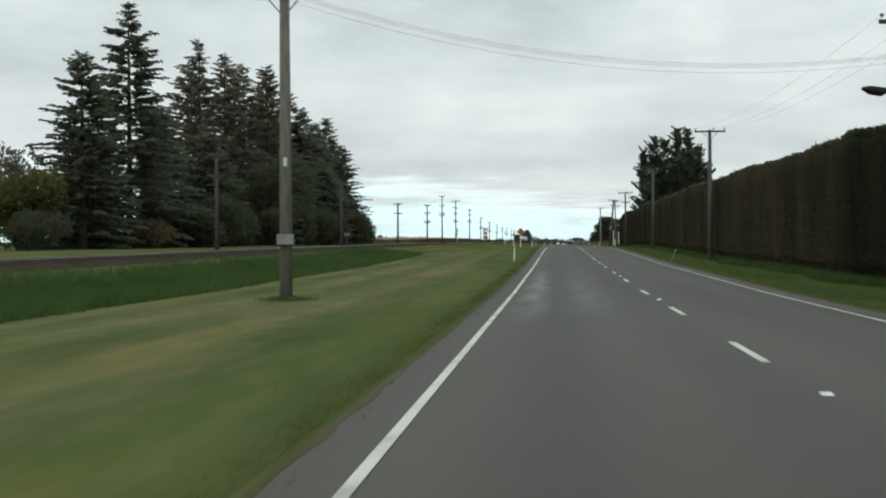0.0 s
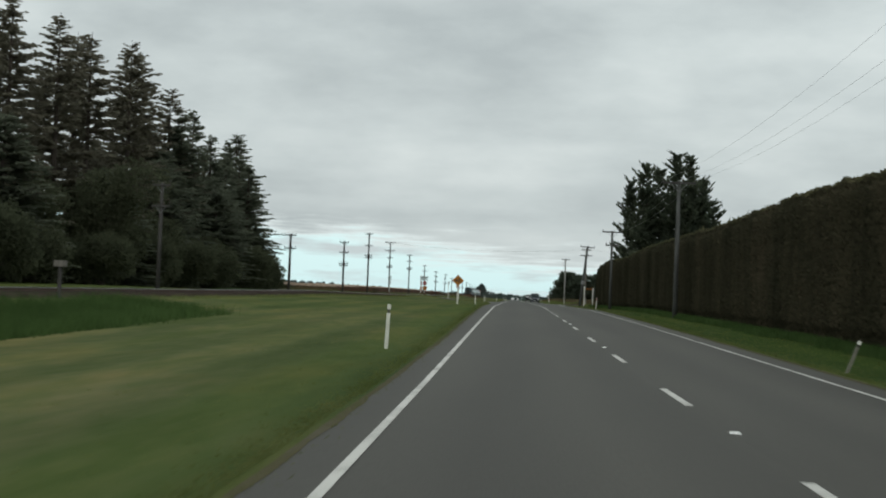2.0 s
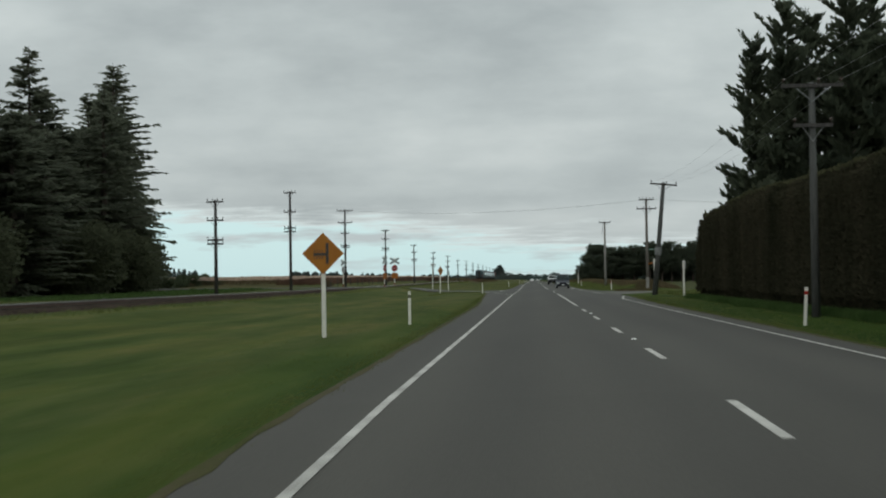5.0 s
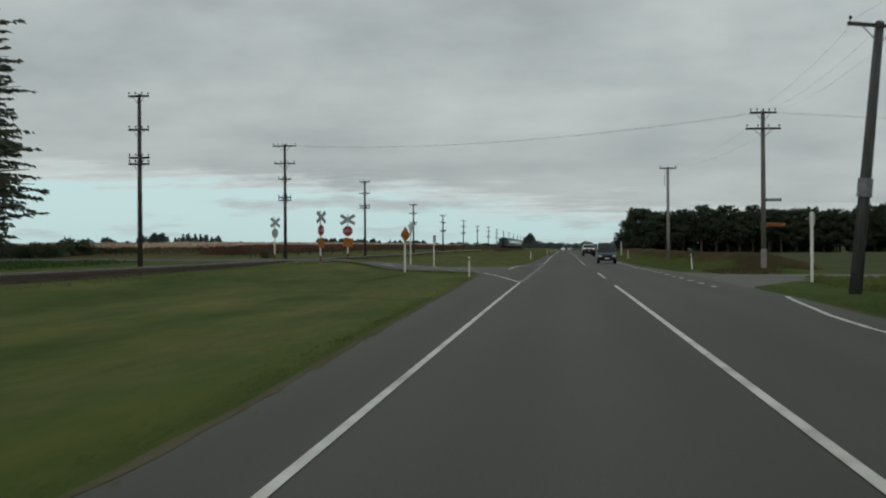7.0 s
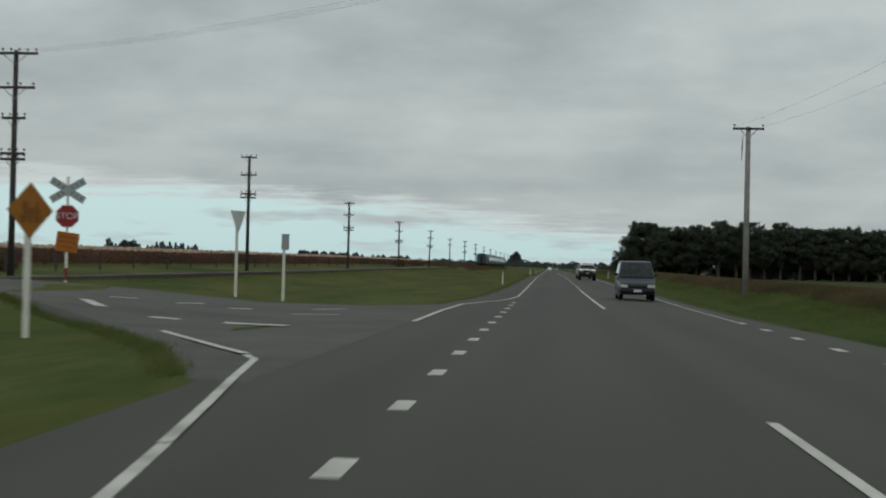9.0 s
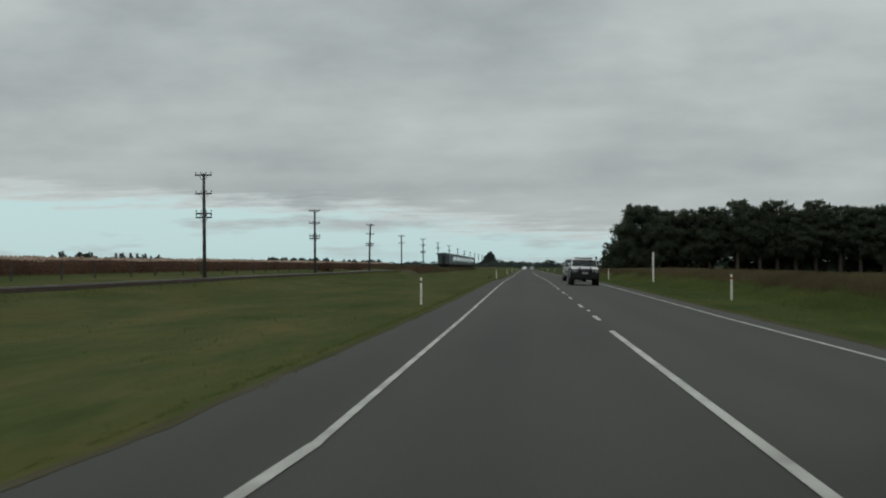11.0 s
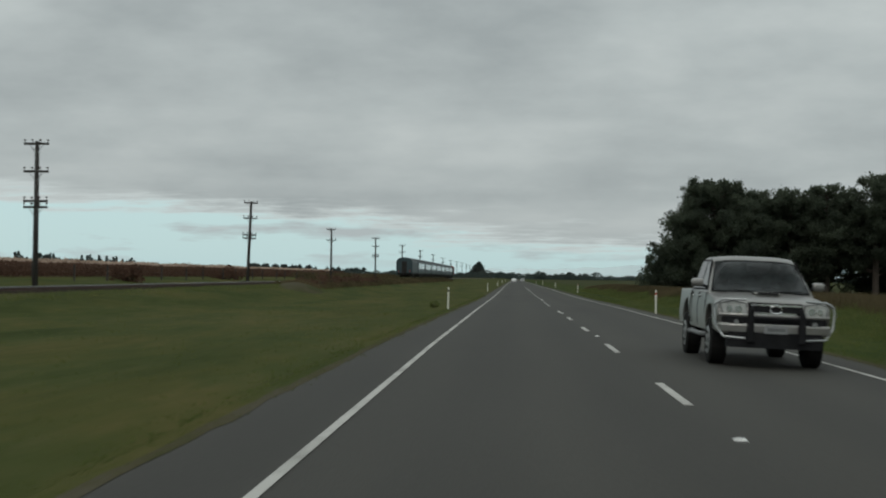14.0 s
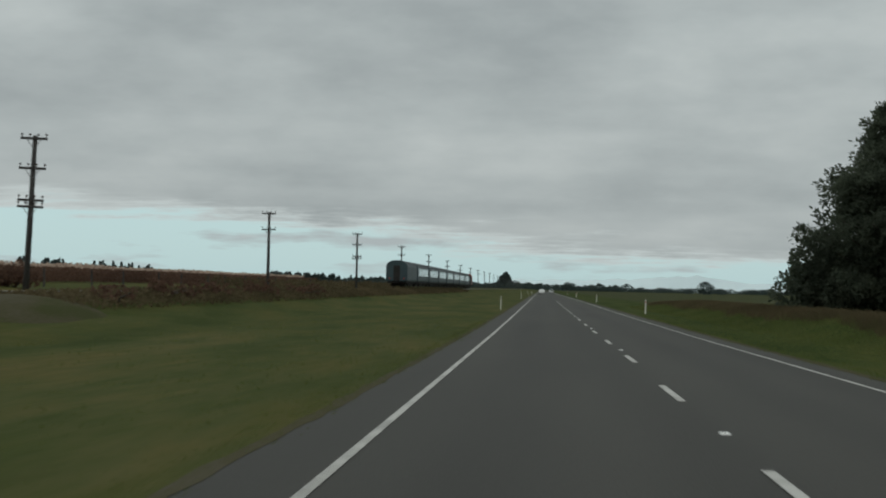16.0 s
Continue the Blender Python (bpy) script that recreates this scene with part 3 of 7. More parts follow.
def tube(bm, pts, radii, seg=8, caps=True):
    """A tube through points; radii one or one a point."""
    pts = [Vector(p) for p in pts]
    if isinstance(radii, (int, float)):
        radii = [radii] * len(pts)
    rings = []
    for i, (p, r) in enumerate(zip(pts, radii)):
        d = (pts[min(i + 1, len(pts) - 1)] - pts[max(i - 1, 0)]).normalized()
        a = d.cross(Vector((0, 0, 1)) if abs(d.z) < 0.9 else Vector((1, 0, 0))).normalized()
        b = d.cross(a)
        rings.append([bm.verts.new(p + r * (math.cos(2 * math.pi * k / seg) * a + math.sin(2 * math.pi * k / seg) * b)) for k in range(seg)])
    for q, s in zip(rings, rings[1:]):
        for k in range(seg):
            bm.faces.new((q[k], q[(k + 1) % seg], s[(k + 1) % seg], s[k]))
    if caps:
        bm.faces.new(rings[0])
        bm.faces.new(rings[-1])


def empty(name, at, label="", category="", group="", kind=""):
    ob = new(name)
    ob.matrix_world = pose(*at) if len(at) == 3 else pose(*at[:3], 0, 0, at[3])
    ob.empty_display_size = 0.2
    return tagged(ob, label, category, group, kind)


def bevelled(ob, width=0.01, segments=2):
    m = ob.modifiers.new("bevel", "BEVEL")
    m.width, m.segments, m.limit_method = width, segments, "ANGLE"
    return ob


def slab(bm, outline, thick):
    """A flat board in the xz plane, facing -y, from its outline."""
    front = [bm.verts.new((x, 0, z)) for x, z in outline]
    back = [bm.verts.new((x, thick, z)) for x, z in outline]
    bm.faces.new(front)
    bm.faces.new(back[::-1])
    n = len(outline)
    for k in range(n):
        bm.faces.new((front[k], back[k], back[(k + 1) % n], front[(k + 1) % n]))


def words(name, text, size, mat, parent, at):
    """Raised letters in the xz plane, facing -y."""
    c = bpy.data.curves.new(name, "FONT")
    c.body, c.size, c.align_x, c.align_y, c.extrude = text, size, "CENTER", "CENTER", 0.002
    t = bpy.data.objects.new(name, c)
    me = bpy.data.meshes.new_from_object(t)
    bpy.data.objects.remove(t)
    me.materials.append(mat)
    ob = new(name, me)
    ob.parent = parent
    ob.matrix_local = pose(*at, 90)
    return ob


# ---- lie of the land ----
XC, XL, XR, CAMBER = 1.94, -1.57, 5.45, 0.0326
PY = np.arange(-40, 601, 40)
PZ = [-0.06, 0, 0.07, 0.33, 0.75, 1.09, 1.11, 1.16, 1.17, 1.10, 1.15, 1.27, 1.35, 1.29, 1.18, 1.16, 1.17]
RAIL_Y = [-60, 0, 46, 91, 153, 185, 251, 320, 373, 418, 478, 500, 700, 3000]
RAIL_Z = [0.5, 0.7, 0.90, 1.17, 1.45, 1.66, 1.66, 1.74, 1.84, 2.0, 2.11, 2.15, 2.35, 2.4]
RAIL_X = -19.0


def gz(y):
    return np.interp(y, PY, PZ)


def rail(y):
    return np.interp(y, RAIL_Y, RAIL_Z)


def land(x, y):
    x, y = np.asarray(x, float), np.asarray(y, float)
    z = gz(y) - CAMBER * np.minimum(np.abs(x - XC), 3.6)
    near = np.exp(-(((y - 302) / 16) ** 2))
    s = np.clip((-12.0 + 3.0 * near - x) / (5.0 + 1.0 * near), 0, 1)
    s = s * s * (3 - 2 * s)
    z = z * (1 - s) + (rail(y) - np.interp(y, [0, 230, 330], [0.30, 0.30, 0.17]) + 0.12 * near) * s
    # a shallow drain beside the railway near the start
    drain = np.exp(-(((x + 13.2) / 1.8) ** 2)) * np.clip((112 - y) / 20, 0, 1)
    # a grassy bank along the field on the other side, after the corner
    on = np.clip((y - 278) / 14, 0, 1) * np.clip((640 - y) / 60, 0, 1)
    up = np.clip((x - 8.6) / 3.4, 0, 1)
    off = np.clip((x - 12.6) / 3.0, 0, 1)
    bank = up * up * (3 - 2 * up) * (1 - off * off * (3 - 2 * off))
    # the field beyond the railway lies a little higher
    field = np.clip((-25.5 - x) / 4, 0, 1) * np.clip((y - 315) / 30, 0, 1)
    return z - 0.28 * drain + 0.72 * on * bank + 0.5 * field


def lay(x, y):
    return float(land(x, y))


EDGE_Y = [-80, 100, 130, 215, 252, 272, 279, 318, 333, 346, 380, 442, 490, 3000]
EDGE_L = [-2.1, -2.13, -2.3, -2.7, -3.6, -4.1, -4.2, -4.2, -3.2, -3.05, -2.76, -2.68, -2.42, -2.4]
EDGE_RY = [-80, 215, 240, 290, 310, 3000]
EDGE_R = [6.1, 6.15, 6.6, 6.8, 6.15, 6.1]


def ribbon(bm, pts, width, height):
    """A flat band along points (x, y), lying at height(x, y)."""
    prev = None
    for i, (x, y) in enumerate(pts):
        d = Vector(pts[min(i + 1, len(pts) - 1)]) - Vector(pts[max(i - 1, 0)])
        s = Vector((d.y, -d.x)).normalized() * width / 2
        row = [bm.verts.new((x + k * s.x, y + k * s.y, height(x + k * s.x, y + k * s.y))) for k in (-1, 1)]
        if prev:
            bm.faces.new((prev[0], prev[1], row[1], row[0]))
        prev = row


def seal(x, y):
    return float(gz(y)) - CAMBER * min(abs(x - XC), 3.6)


def paint(x, y):
    return seal(x, y) + 0.008


# ---- ground, road and markings ----
xs = [-4800, -2500, -1200, -600, -300, -150, -80, -50, -35, -28, -24.5, -22, -20.5, -19, -17.5, -16.2, -15, -14, -13, -12, -11, -9.5, -8, -6.5, -5.3, -4.4, -3.6, -2.6, -1.9, 1.94, 5.5, 6.9, 7.6, 8.4, 9.4, 10.5, 11.3, 12, 12.8, 14, 15.5, 20, 30, 60, 120, 250, 500, 1000, 2500, 4800]
ys = [-900, -300, -120] + list(range(-80, 761, 6)) + [800, 900, 1050, 1300, 1700, 2300, 3000, 3900, 4900]
gx, gy = np.meshgrid(xs, ys)
gzz = land(gx, gy)
under = (gx > np.interp(gy, EDGE_Y, EDGE_L) - 0.05) & (gx < np.interp(gy, EDGE_RY, EDGE_R) + 0.05)
gzz[under] -= 0.10
rs = np.random.RandomState(4)
rough_here = (np.abs(gx - XC) > 6.5) & (np.abs(gx) < 100)
gzz += rough_here * rs.uniform(-0.025, 0.025, gzz.shape)
gv = np.stack([gx.ravel(), gy.ravel(), gzz.ravel()], 1)
nx, ny = len(xs), len(ys)
q = (np.arange(ny - 1)[:, None] * nx + np.arange(nx - 1)[None]).ravel()
gf = np.concatenate([np.stack([q, q + 1, q + nx + 1], 1), np.stack([q, q + nx + 1, q + nx], 1)])
ground = new("ground", fast_mesh("ground", gv, gf, MAT["grass"]))
tagged(ground, "mown and rough green roadside grass with dry swathes", "grass", kind="structure")

bm = bmesh.new()
prev = None
for y in list(range(-80, 761, 4)) + [800, 900, 1050, 1300, 1700, 2300, 3000, 4200]:
    l0, r0 = float(np.interp(y, EDGE_Y, EDGE_L)), float(np.interp(y, EDGE_RY, EDGE_R))
    jag = 0.05 * noise.noise((0, y * 0.3, 0))
    cols = [l0 - 0.25 + jag, l0 + jag, XL, 0.2, XC, 3.7, XR, r0 + jag, r0 + 0.25 + jag]
    row = [bm.verts.new((x, y, seal(x, y) - (0.16 if k in (0, 8) else 0))) for k, x in enumerate(cols)]
    if prev:
        for k in range(8):
            bm.faces.new((prev[k], prev[k + 1], row[k + 1], row[k]))
    prev = row
road = part("road", bm, MAT["seal"])
tagged(road, "straight two-lane chip-sealed rural highway, grey and dry", "road", kind="structure")


def marking(name, pts, width, label, lift=0.0):
    b = bmesh.new()
    ribbon(b, pts, width, lambda x, y: paint(x, y) + lift)
    return tagged(part(name, b, MAT["line"]), label, "road marking", kind="structure")


def along(x, y0, y1):
    return [(x, y0)] + [(x, y) for y in range(4 * int(y0 // 4) + 4, int(math.ceil(y1)), 4)] + [(x, y1)]


marking("edge_line_left", along(XL, -60, 260.8), 0.10, "solid white edge line painted on the seal")
marking("edge_line_left", along(XL, 333.4, 1400), 0.10, "solid white edge line painted on the seal")
marking("edge_line_right", along(XR, -60, 228), 0.095, "solid white edge line painted on the seal")
marking("edge_line_right", along(XR, 304, 1400), 0.095, "solid white edge line painted on the seal")
marking("turning_line", [(XL, 260.8), (-1.81, 262.9), (-2.15, 266.2), (-2.53, 269.5), (-3.0, 273.2)], 0.115, "curved white edge line leading into the side road")
marking("turning_line", [(-3.0, 273.2), (-3.45, 276.5), (-3.85, 279.3), (-4.3, 282.7), (-4.63, 283.6)], 0.115, "curved white edge line leading into the side road", 0.010)
marking("turning_line", [(-3.47, 298.3), (-3.5, 308), (-3.35, 317.5)], 0.15, "white edge line leading out of the side road", 0.017)
marking("turning_line", [(-3.35, 317.5), (-2.7, 322), (-2.12, 324.9), (-1.8, 328.1), (XL, 333.4)], 0.13, "white edge line leading out of the side road")
marking("turning_line", [(XR, 228.0), (5.6, 232.4), (5.9, 236.6), (6.15, 240.2), (6.45, 243.6)], 0.12, "curved white edge line leading into the gravel side road")
for y0, y1 in ((205.6, 251.2), (262.5, 275.0), (311.1, 350.3)):
    marking("centre_line", along(XC - (0.06 if y0 > 300 else 0), y0, y1), 0.105, "unbroken white centre line")



def wander(y):
    """The painter's small drift off the middle."""
    return -0.13 * math.exp(-(((y - 482) / 11) ** 2))


dashes = empty("broken_centre_line", (XC, 0, 0), "broken white centre line of separate painted dashes", "road marking", kind="structure")
dm = bmesh.new()
box(dm, (0, 1.5, 0), (0.10, 3.0, 0.006))
dash = part("dash", dm, MAT["line"], dashes)
dash_mesh = dash.data
bpy.data.objects.remove(dash)
for k in range(-4, 66):
    y = 5.735 + 10 * k
    if 200 < y < 352 or y > 640:
        continue
    if y > 470:
        y += 3.4
    d = new("dash", dash_mesh)
    d.parent = dashes
    d.matrix_local = pose(wander(y), y, float(gz(y)) + 0.003, math.degrees(math.atan((gz(y + 3) - gz(y)) / 3)))
give = empty("intersection_dashes", (0, 0, 0), "short wide white dashes across the mouths of the side roads", "road marking", kind="structure")
gm = bmesh.new()
box(gm, (0, 0.5, 0), (0.20, 0.95, 0.006))
short = part("short_dash", gm, MAT["line"], give)
short_mesh = short.data
bpy.data.objects.remove(short)
for k in range(14):
    d = new("short_dash", short_mesh)
    d.parent = give
    y = 262.7 + 4.49 * k
    d.matrix_local = pose(XL + 0.07, y, paint(XL, y))
for k in range(12):
    d = new("short_dash", short_mesh)
    d.parent = give
    y = 253.3 + 4.5 * k
    d.matrix_local = pose(5.5, y, paint(5.5, y))
em = bmesh.new()
vs = box(em, (0, 0, 0.008), (0.11, 0.10, 0.02))
for v in vs:
    if v.co.z > 0.01:
        v.co.x, v.co.y = v.co.x * 0.75, v.co.y * 0.6
stud = part("road_stud", em, MAT["marker"])
tagged(stud, "small raised white reflective road stud", "road stud", "studs along the centre line")
stud.matrix_world = pose(XC, -7.6, seal(XC, -7.6))
for k in range(32):
    y = 12.4 + 20 * k
    if 200 < y < 350:
        continue
    if y > 350:
        y += 10.2 if y < 440 else 12.6
    copy_thing(stud, pose(XC + 0.04 + wander(y), y, seal(XC, y)))

# grit and thin grass where the seal breaks away
def shoulder(name, edge, side, spans, width):
    b = bmesh.new()
    for y0, y1 in spans:
        prev = None
        for y in np.arange(y0, y1 + 0.1, 0.75):
            e = edge(y)
            out = width(y) * (1 + 0.45 * noise.noise((side, y * 0.21, 3)) + 0.25 * noise.noise((side, y * 0.9, 5)))
            xs_ = (e - side * (0.05 + 0.07 * noise.noise((side, y * 0.5, 9)) + 0.05 * noise.noise((side, y * 1.9, 4))), e + side * out * (0.32 + 0.22 * noise.noise((side, y * 0.7, 13))), e + side * out)
            row = [b.verts.new((x, y, seal(x, y) + dz)) for x, dz in zip(xs_, (0.004, 0.012, 0.005))]
            if prev:
                for k in range(2):
                    b.faces.new((prev[k], prev[k + 1], row[k + 1], row[k])).material_index = k
            prev = row
    strip = part(name, b, MAT["grit"])
    strip.data.materials.append(MAT["grass"])
    return tagged(strip, "brownish grit and thin grass along the broken edge of the seal", "verge", kind="structure")


shoulder("road_shoulder", lambda y: float(np.interp(y, EDGE_Y, EDGE_L)), -1, ((-40, 266), (327, 720)), lambda y: float(np.interp(y, [0, 120, 240, 330, 480], [0.10, 0.12, 0.18, 0.22, 0.32])))
shoulder("road_shoulder", lambda y: float(np.interp(y, EDGE_RY, EDGE_R)), 1, ((-40, 236), (300, 720)), lambda y: float(np.interp(y, [0, 150, 240, 310, 480], [0.14, 0.16, 0.3, 0.5, 0.45])))

# side road over the level crossing, and the gravel road opposite
SIDE = [(-3.3, 279, 316), (-3.7, 279, 315.5), (-4.4, 279.3, 315), (-6.5, 285.5, 311.5), (-9.5, 291.5, 308.8), (-13, 296.2, 307), (-16, 298.2, 305.6), (-18, 299.6, 306.6), (-20, 301, 308), (-24, 303.6, 310.4), (-28, 306.3, 312.8), (-32, 308.6, 315), (-40, 312.8, 318.8), (-48, 315.5, 321.3), (-56, 317.8, 323.4), (-70, 321.5, 327), (-90, 326, 331.4), (-120, 332, 337.2), (-160, 340, 345)]


def side_z(x, y):
    """The side road's surface: out of the highway's crossfall, up to the rails."""
    flat = seal(max(x, -4.2), y)
    s = min(max((-7.0 - x) / 10.0, 0), 1)
    s = s * s * (3 - 2 * s)
    return flat * (1 - s) + (lay(x, y) + 0.10 if x < -23 else float(rail(y)) + 0.01) * s


bm = bmesh.new()
rows = []
for x, a, b in SIDE:
    line_y = [a - 0.7] + [a + (b - a) * k / 6 for k in range(7)] + [b + 0.7]
    row = []
    for k, y in enumerate(line_y):
        if x > -3.5:
            z = seal(x, y) - 0.05
        elif k in (0, 8):
            z = lay(x, y) - 0.12
        else:
            z = max(side_z(x, y), lay(x, y)) + 0.014
        row.append(bm.verts.new((x, y, z)))
    rows.append(row)
for p, r in zip(rows, rows[1:]):
    for k in range(8):
        bm.faces.new((p[k], p[k + 1], r[k + 1], r[k]))
for name, pts, width, label in (
        ("turning_line", [(-4.63, 283.6), (-5.3, 284.9), (-5.83, 286.0), (-6.9, 288.2), (-8.14, 290.6)], 0.15, "curved white edge line leading into the side road"),
        ("painted_splitter", [(-9.2, 294.3), (-8.0, 294.2), (-7.0, 293.9), (-5.85, 293.5)], 0.5, "worn white painted bar in the mouth of the side road"),
        ("limit_line", [(-9.1, 301.7), (-8.2, 303.4), (-7.3, 305.0), (-6.4, 306.7)], 0.2, "white limit line across the side road"),
        ("limit_line", [(-7.08, 300.6), (-6.5, 301.0), (-5.9, 301.4)], 0.25, "short white limit line in the mouth of the side road"),
        ("stop_line", [(-11.95, 297.9), (-11.4, 296.9), (-10.95, 296.1)], 0.35, "thick white stop line before the level crossing"),
        ("side_road_dash", [(-12.1, 300.4), (-11.8, 300.8), (-11.57, 301.2)], 0.15, "white dash on the side road"),
        ("side_road_dash", [(-10.5, 301.5), (-10.3, 302.2), (-10.1, 303.0)], 0.15, "white dash on the side road")):
    b2 = bmesh.new()
    ribbon(b2, pts, width, lambda x, y: max(side_z(x, y), lay(x, y)) + 0.04)
    tagged(part(name, b2, MAT["line"]), label, "road marking", kind="structure")
tagged(part("side_road", bm, MAT["side_seal"]), "sealed side road rising over the railway level crossing", "road", kind="structure")
bm = bmesh.new()
rows = []
for x, a, b in ((6.2, 246, 290), (6.5, 247, 290), (7.8, 252, 284), (9.5, 258, 278), (12, 261.5, 275.5), (14, 262.3, 274.7), (15.5, 262.8, 274.2), (20, 263.7, 273.4), (30, 264.2, 272.9), (45, 264.6, 272.5), (60, 265, 272.3), (90, 265.5, 272.1), (120, 266, 272)):
    rows.append([bm.verts.new((x, a + (b - a) * k / 6, lay(x, a + (b - a) * k / 6) + (0.05 if x > 11 else 0.012 if x > 6.3 else -0.05) - (0.06 if k in (0, 6) else 0))) for k in range(7)])
for p, r in zip(rows, rows[1:]):
    for k in range(6):
        bm.faces.new((p[k], p[k + 1], r[k + 1], r[k]))
tagged(part("gravel_side_road", bm, MAT["gravel"]), "pale grey gravel side road joining the highway", "road", kind="structure")

# ---- railway ----
bm = bmesh.new()
prev = None
for y in list(range(-60, 800, 5)) + [900, 1200, 1800, 2600]:
    z = float(rail(y)) - 0.16
    row = [bm.verts.new((RAIL_X + dx + 0.08 * noise.noise((dx, y * 0.2, 0)), y, z + dz)) for dx, dz in ((-2.6, -0.45), (-1.5, -0.02), (-0.6, 0.03), (0.6, 0.03), (1.5, -0.02), (2.5, -0.40))]
    if prev:
        for k in range(5):
            bm.faces.new((prev[k], prev[k + 1], row[k + 1], row[k]))
    prev = row
tagged(part("ballast_bank", bm, MAT["ballast"]), "low bank of dark stone ballast under the railway", "railway", kind="structure")
track = empty("railway_track", (RAIL_X, 0, 0), "single railway track with rusty rails on timber sleepers", "railway track", kind="structure")
for side in (-1, 1):
    for name, w, z0, z1, mt in (("rail_web", 0.07, -0.15, -0.012, "rust"), ("rail_head", 0.075, -0.012, 0.012, "rail_top"), ("rail_foot", 0.15, -0.165, -0.15, "rust")):
        bm = bmesh.new()
        prev = None
        for y in list(range(-60, 800, 10)) + [900, 1200, 1800, 2600]:
            z = float(rail(y))
            x = side * 0.55
            row = [bm.verts.new((x + a, y, z + b)) for a, b in ((-w / 2, z0), (-w / 2, z1), (w / 2, z1), (w / 2, z0))]
            if prev:
                for k in range(4):
                    bm.faces.new((prev[k], prev[(k + 1) % 4], row[(k + 1) % 4], row[k]))
            prev = row
        part(name, bm, MAT[mt], track)
cube = np.array([(x, y, z) for x in (-1.05, 1.05) for y in (-0.1, 0.1) for z in (-0.19, -0.145)])
cube_f = np.array([(0, 1, 3), (0, 3, 2), (4, 6, 7), (4, 7, 5), (0, 4, 5), (0, 5, 1), (2, 3, 7), (2, 7, 6), (1, 5, 7), (1, 7, 3)])
sy = np.arange(-60, 760, 0.65)
sv = (cube[None] + np.stack([np.zeros_like(sy), sy, rail(sy) + 0.035], 1)[:, None]).reshape(-1, 3)
sf = (cube_f[None] + 8 * np.arange(len(sy))[:, None, None]).reshape(-1, 3)
sl = new("sleepers", fast_mesh("sleepers", sv, sf, MAT["sleeper"]))
sl.parent = track
tagged(sl, kind="stuff")

# ---- plants ----


def sprays(p, d, length, width, droop, rnd):
    """Leafy sprays as kinked two-triangle leaves: base, two sides, tip."""
    n = len(p)
    d = d / np.linalg.norm(d, axis=1, keepdims=True)
    s = np.cross(d, rnd.normal(size=(n, 3)))
    s /= np.linalg.norm(s, axis=1, keepdims=True) + 1e-9
    L, W = length[:, None], width[:, None]
    mid = p + d * L * 0.45
    down = np.array([0, 0, -1.0])
    v = np.stack([p, mid + s * W + down * L * droop * 0.2, p + d * L + down * L * droop, mid - s * W + down * L * droop * 0.3], 1).reshape(-1, 3)
    b = 4 * np.arange(n)[:, None]
    return v, np.concatenate([b + [0, 1, 2], b + [0, 2, 3]])


def conifer_crown(h, r, seed, low=0.05, rise=0.1, gap=0.6, whorl=7, size=1.0, droop=0.25, power=0.8, ragged=0.45, lean=0.0, wild=0.09):
    rnd = np.random.RandomState(seed)
    P, D, L = [], [], []
    z = h * low
    lim = []
    while z < h * 0.985:
        f = (z - h * low) / (h * (1 - low))
        reach = r * max(0.04, (1 - f)) ** power * (0.55 + 0.45 * min(1, f * 6 + 0.35))
        for k in range(whorl):
            a = rnd.uniform(0, 2 * math.pi)
            ln = reach * rnd.uniform(1 - ragged, 1.12)
            if rnd.rand() < 0.07:
                ln *= 1.22
            up = rise + 0.35 * f + rnd.normal(0, wild)
            d = np.array([math.cos(a), math.sin(a), up])
            base = np.array([lean * z / h, 0, z + rnd.uniform(-gap, gap) * 0.5])
            lim.append((base, base + d * ln * 0.9, 0.02 + 0.012 * ln))
            n = max(4, int(ln / (0.27 * size)))
            t = np.linspace(0.22 if ln > 1.5 else 0.05, 1, n)
            t = t + rnd.uniform(-0.04, 0.04, n)
            pts = base + d * (t * ln)[:, None] + np.array([0, 0, -1.0]) * (0.10 * ln * t * t)[:, None]
            side = np.array([-math.sin(a), math.cos(a), 0])
            for sg in (-1, 1, 0):
                P.append(pts)
                D.append(d * (0.8 if sg else 1.0) + sg * side * rnd.uniform(0.5, 1.0) + rnd.normal(0, 0.18, (n, 3)))
                L.append(np.full(n, size) * rnd.uniform(0.6, 1.25, n) * (0.55 + 0.45 * min(1, ln / 2.5)) * (1.2 - 0.45 * t))
        z += gap * rnd.uniform(0.75, 1.25) * (0.7 + 0.6 * (1 - f))
    P, D, L = np.concatenate(P), np.concatenate(D), np.concatenate(L)
    v, f = sprays(P, D, L, L * rnd.uniform(0.16, 0.28, len(L)), droop, rnd)
    return v, f, lim


def blob_crown(blobs, seed, per=220, size=0.5, flat=0.8, slim=1.0):
    """Foliage as many sprays over the shells of uneven blobs (x, y, z, radius)."""
    rnd = np.random.RandomState(seed)
    P, D = [], []
    for x, y, z, r in blobs:
        n = int(per * r * r)
        d = rnd.normal(size=(n, 3))
        d /= np.linalg.norm(d, axis=1, keepdims=True)
        rad = r * (0.62 + 0.42 * rnd.rand(n)) * (1 + 0.22 * np.sin(5 * d[:, 0] + seed) * np.cos(4 * d[:, 1] + x))
        P.append(np.array([x, y, z]) + d * rad[:, None] * np.array([1, 1, flat]))
        D.append(d + rnd.normal(0, 0.55, (n, 3)) + np.array([0, 0, 0.25]))
    P, D = np.concatenate(P), np.concatenate(D)
    L = size * rnd.uniform(0.55, 1.25, len(P))
    return sprays(P, D, L, L * slim * rnd.uniform(0.25, 0.45, len(P)), 0.1, rnd)


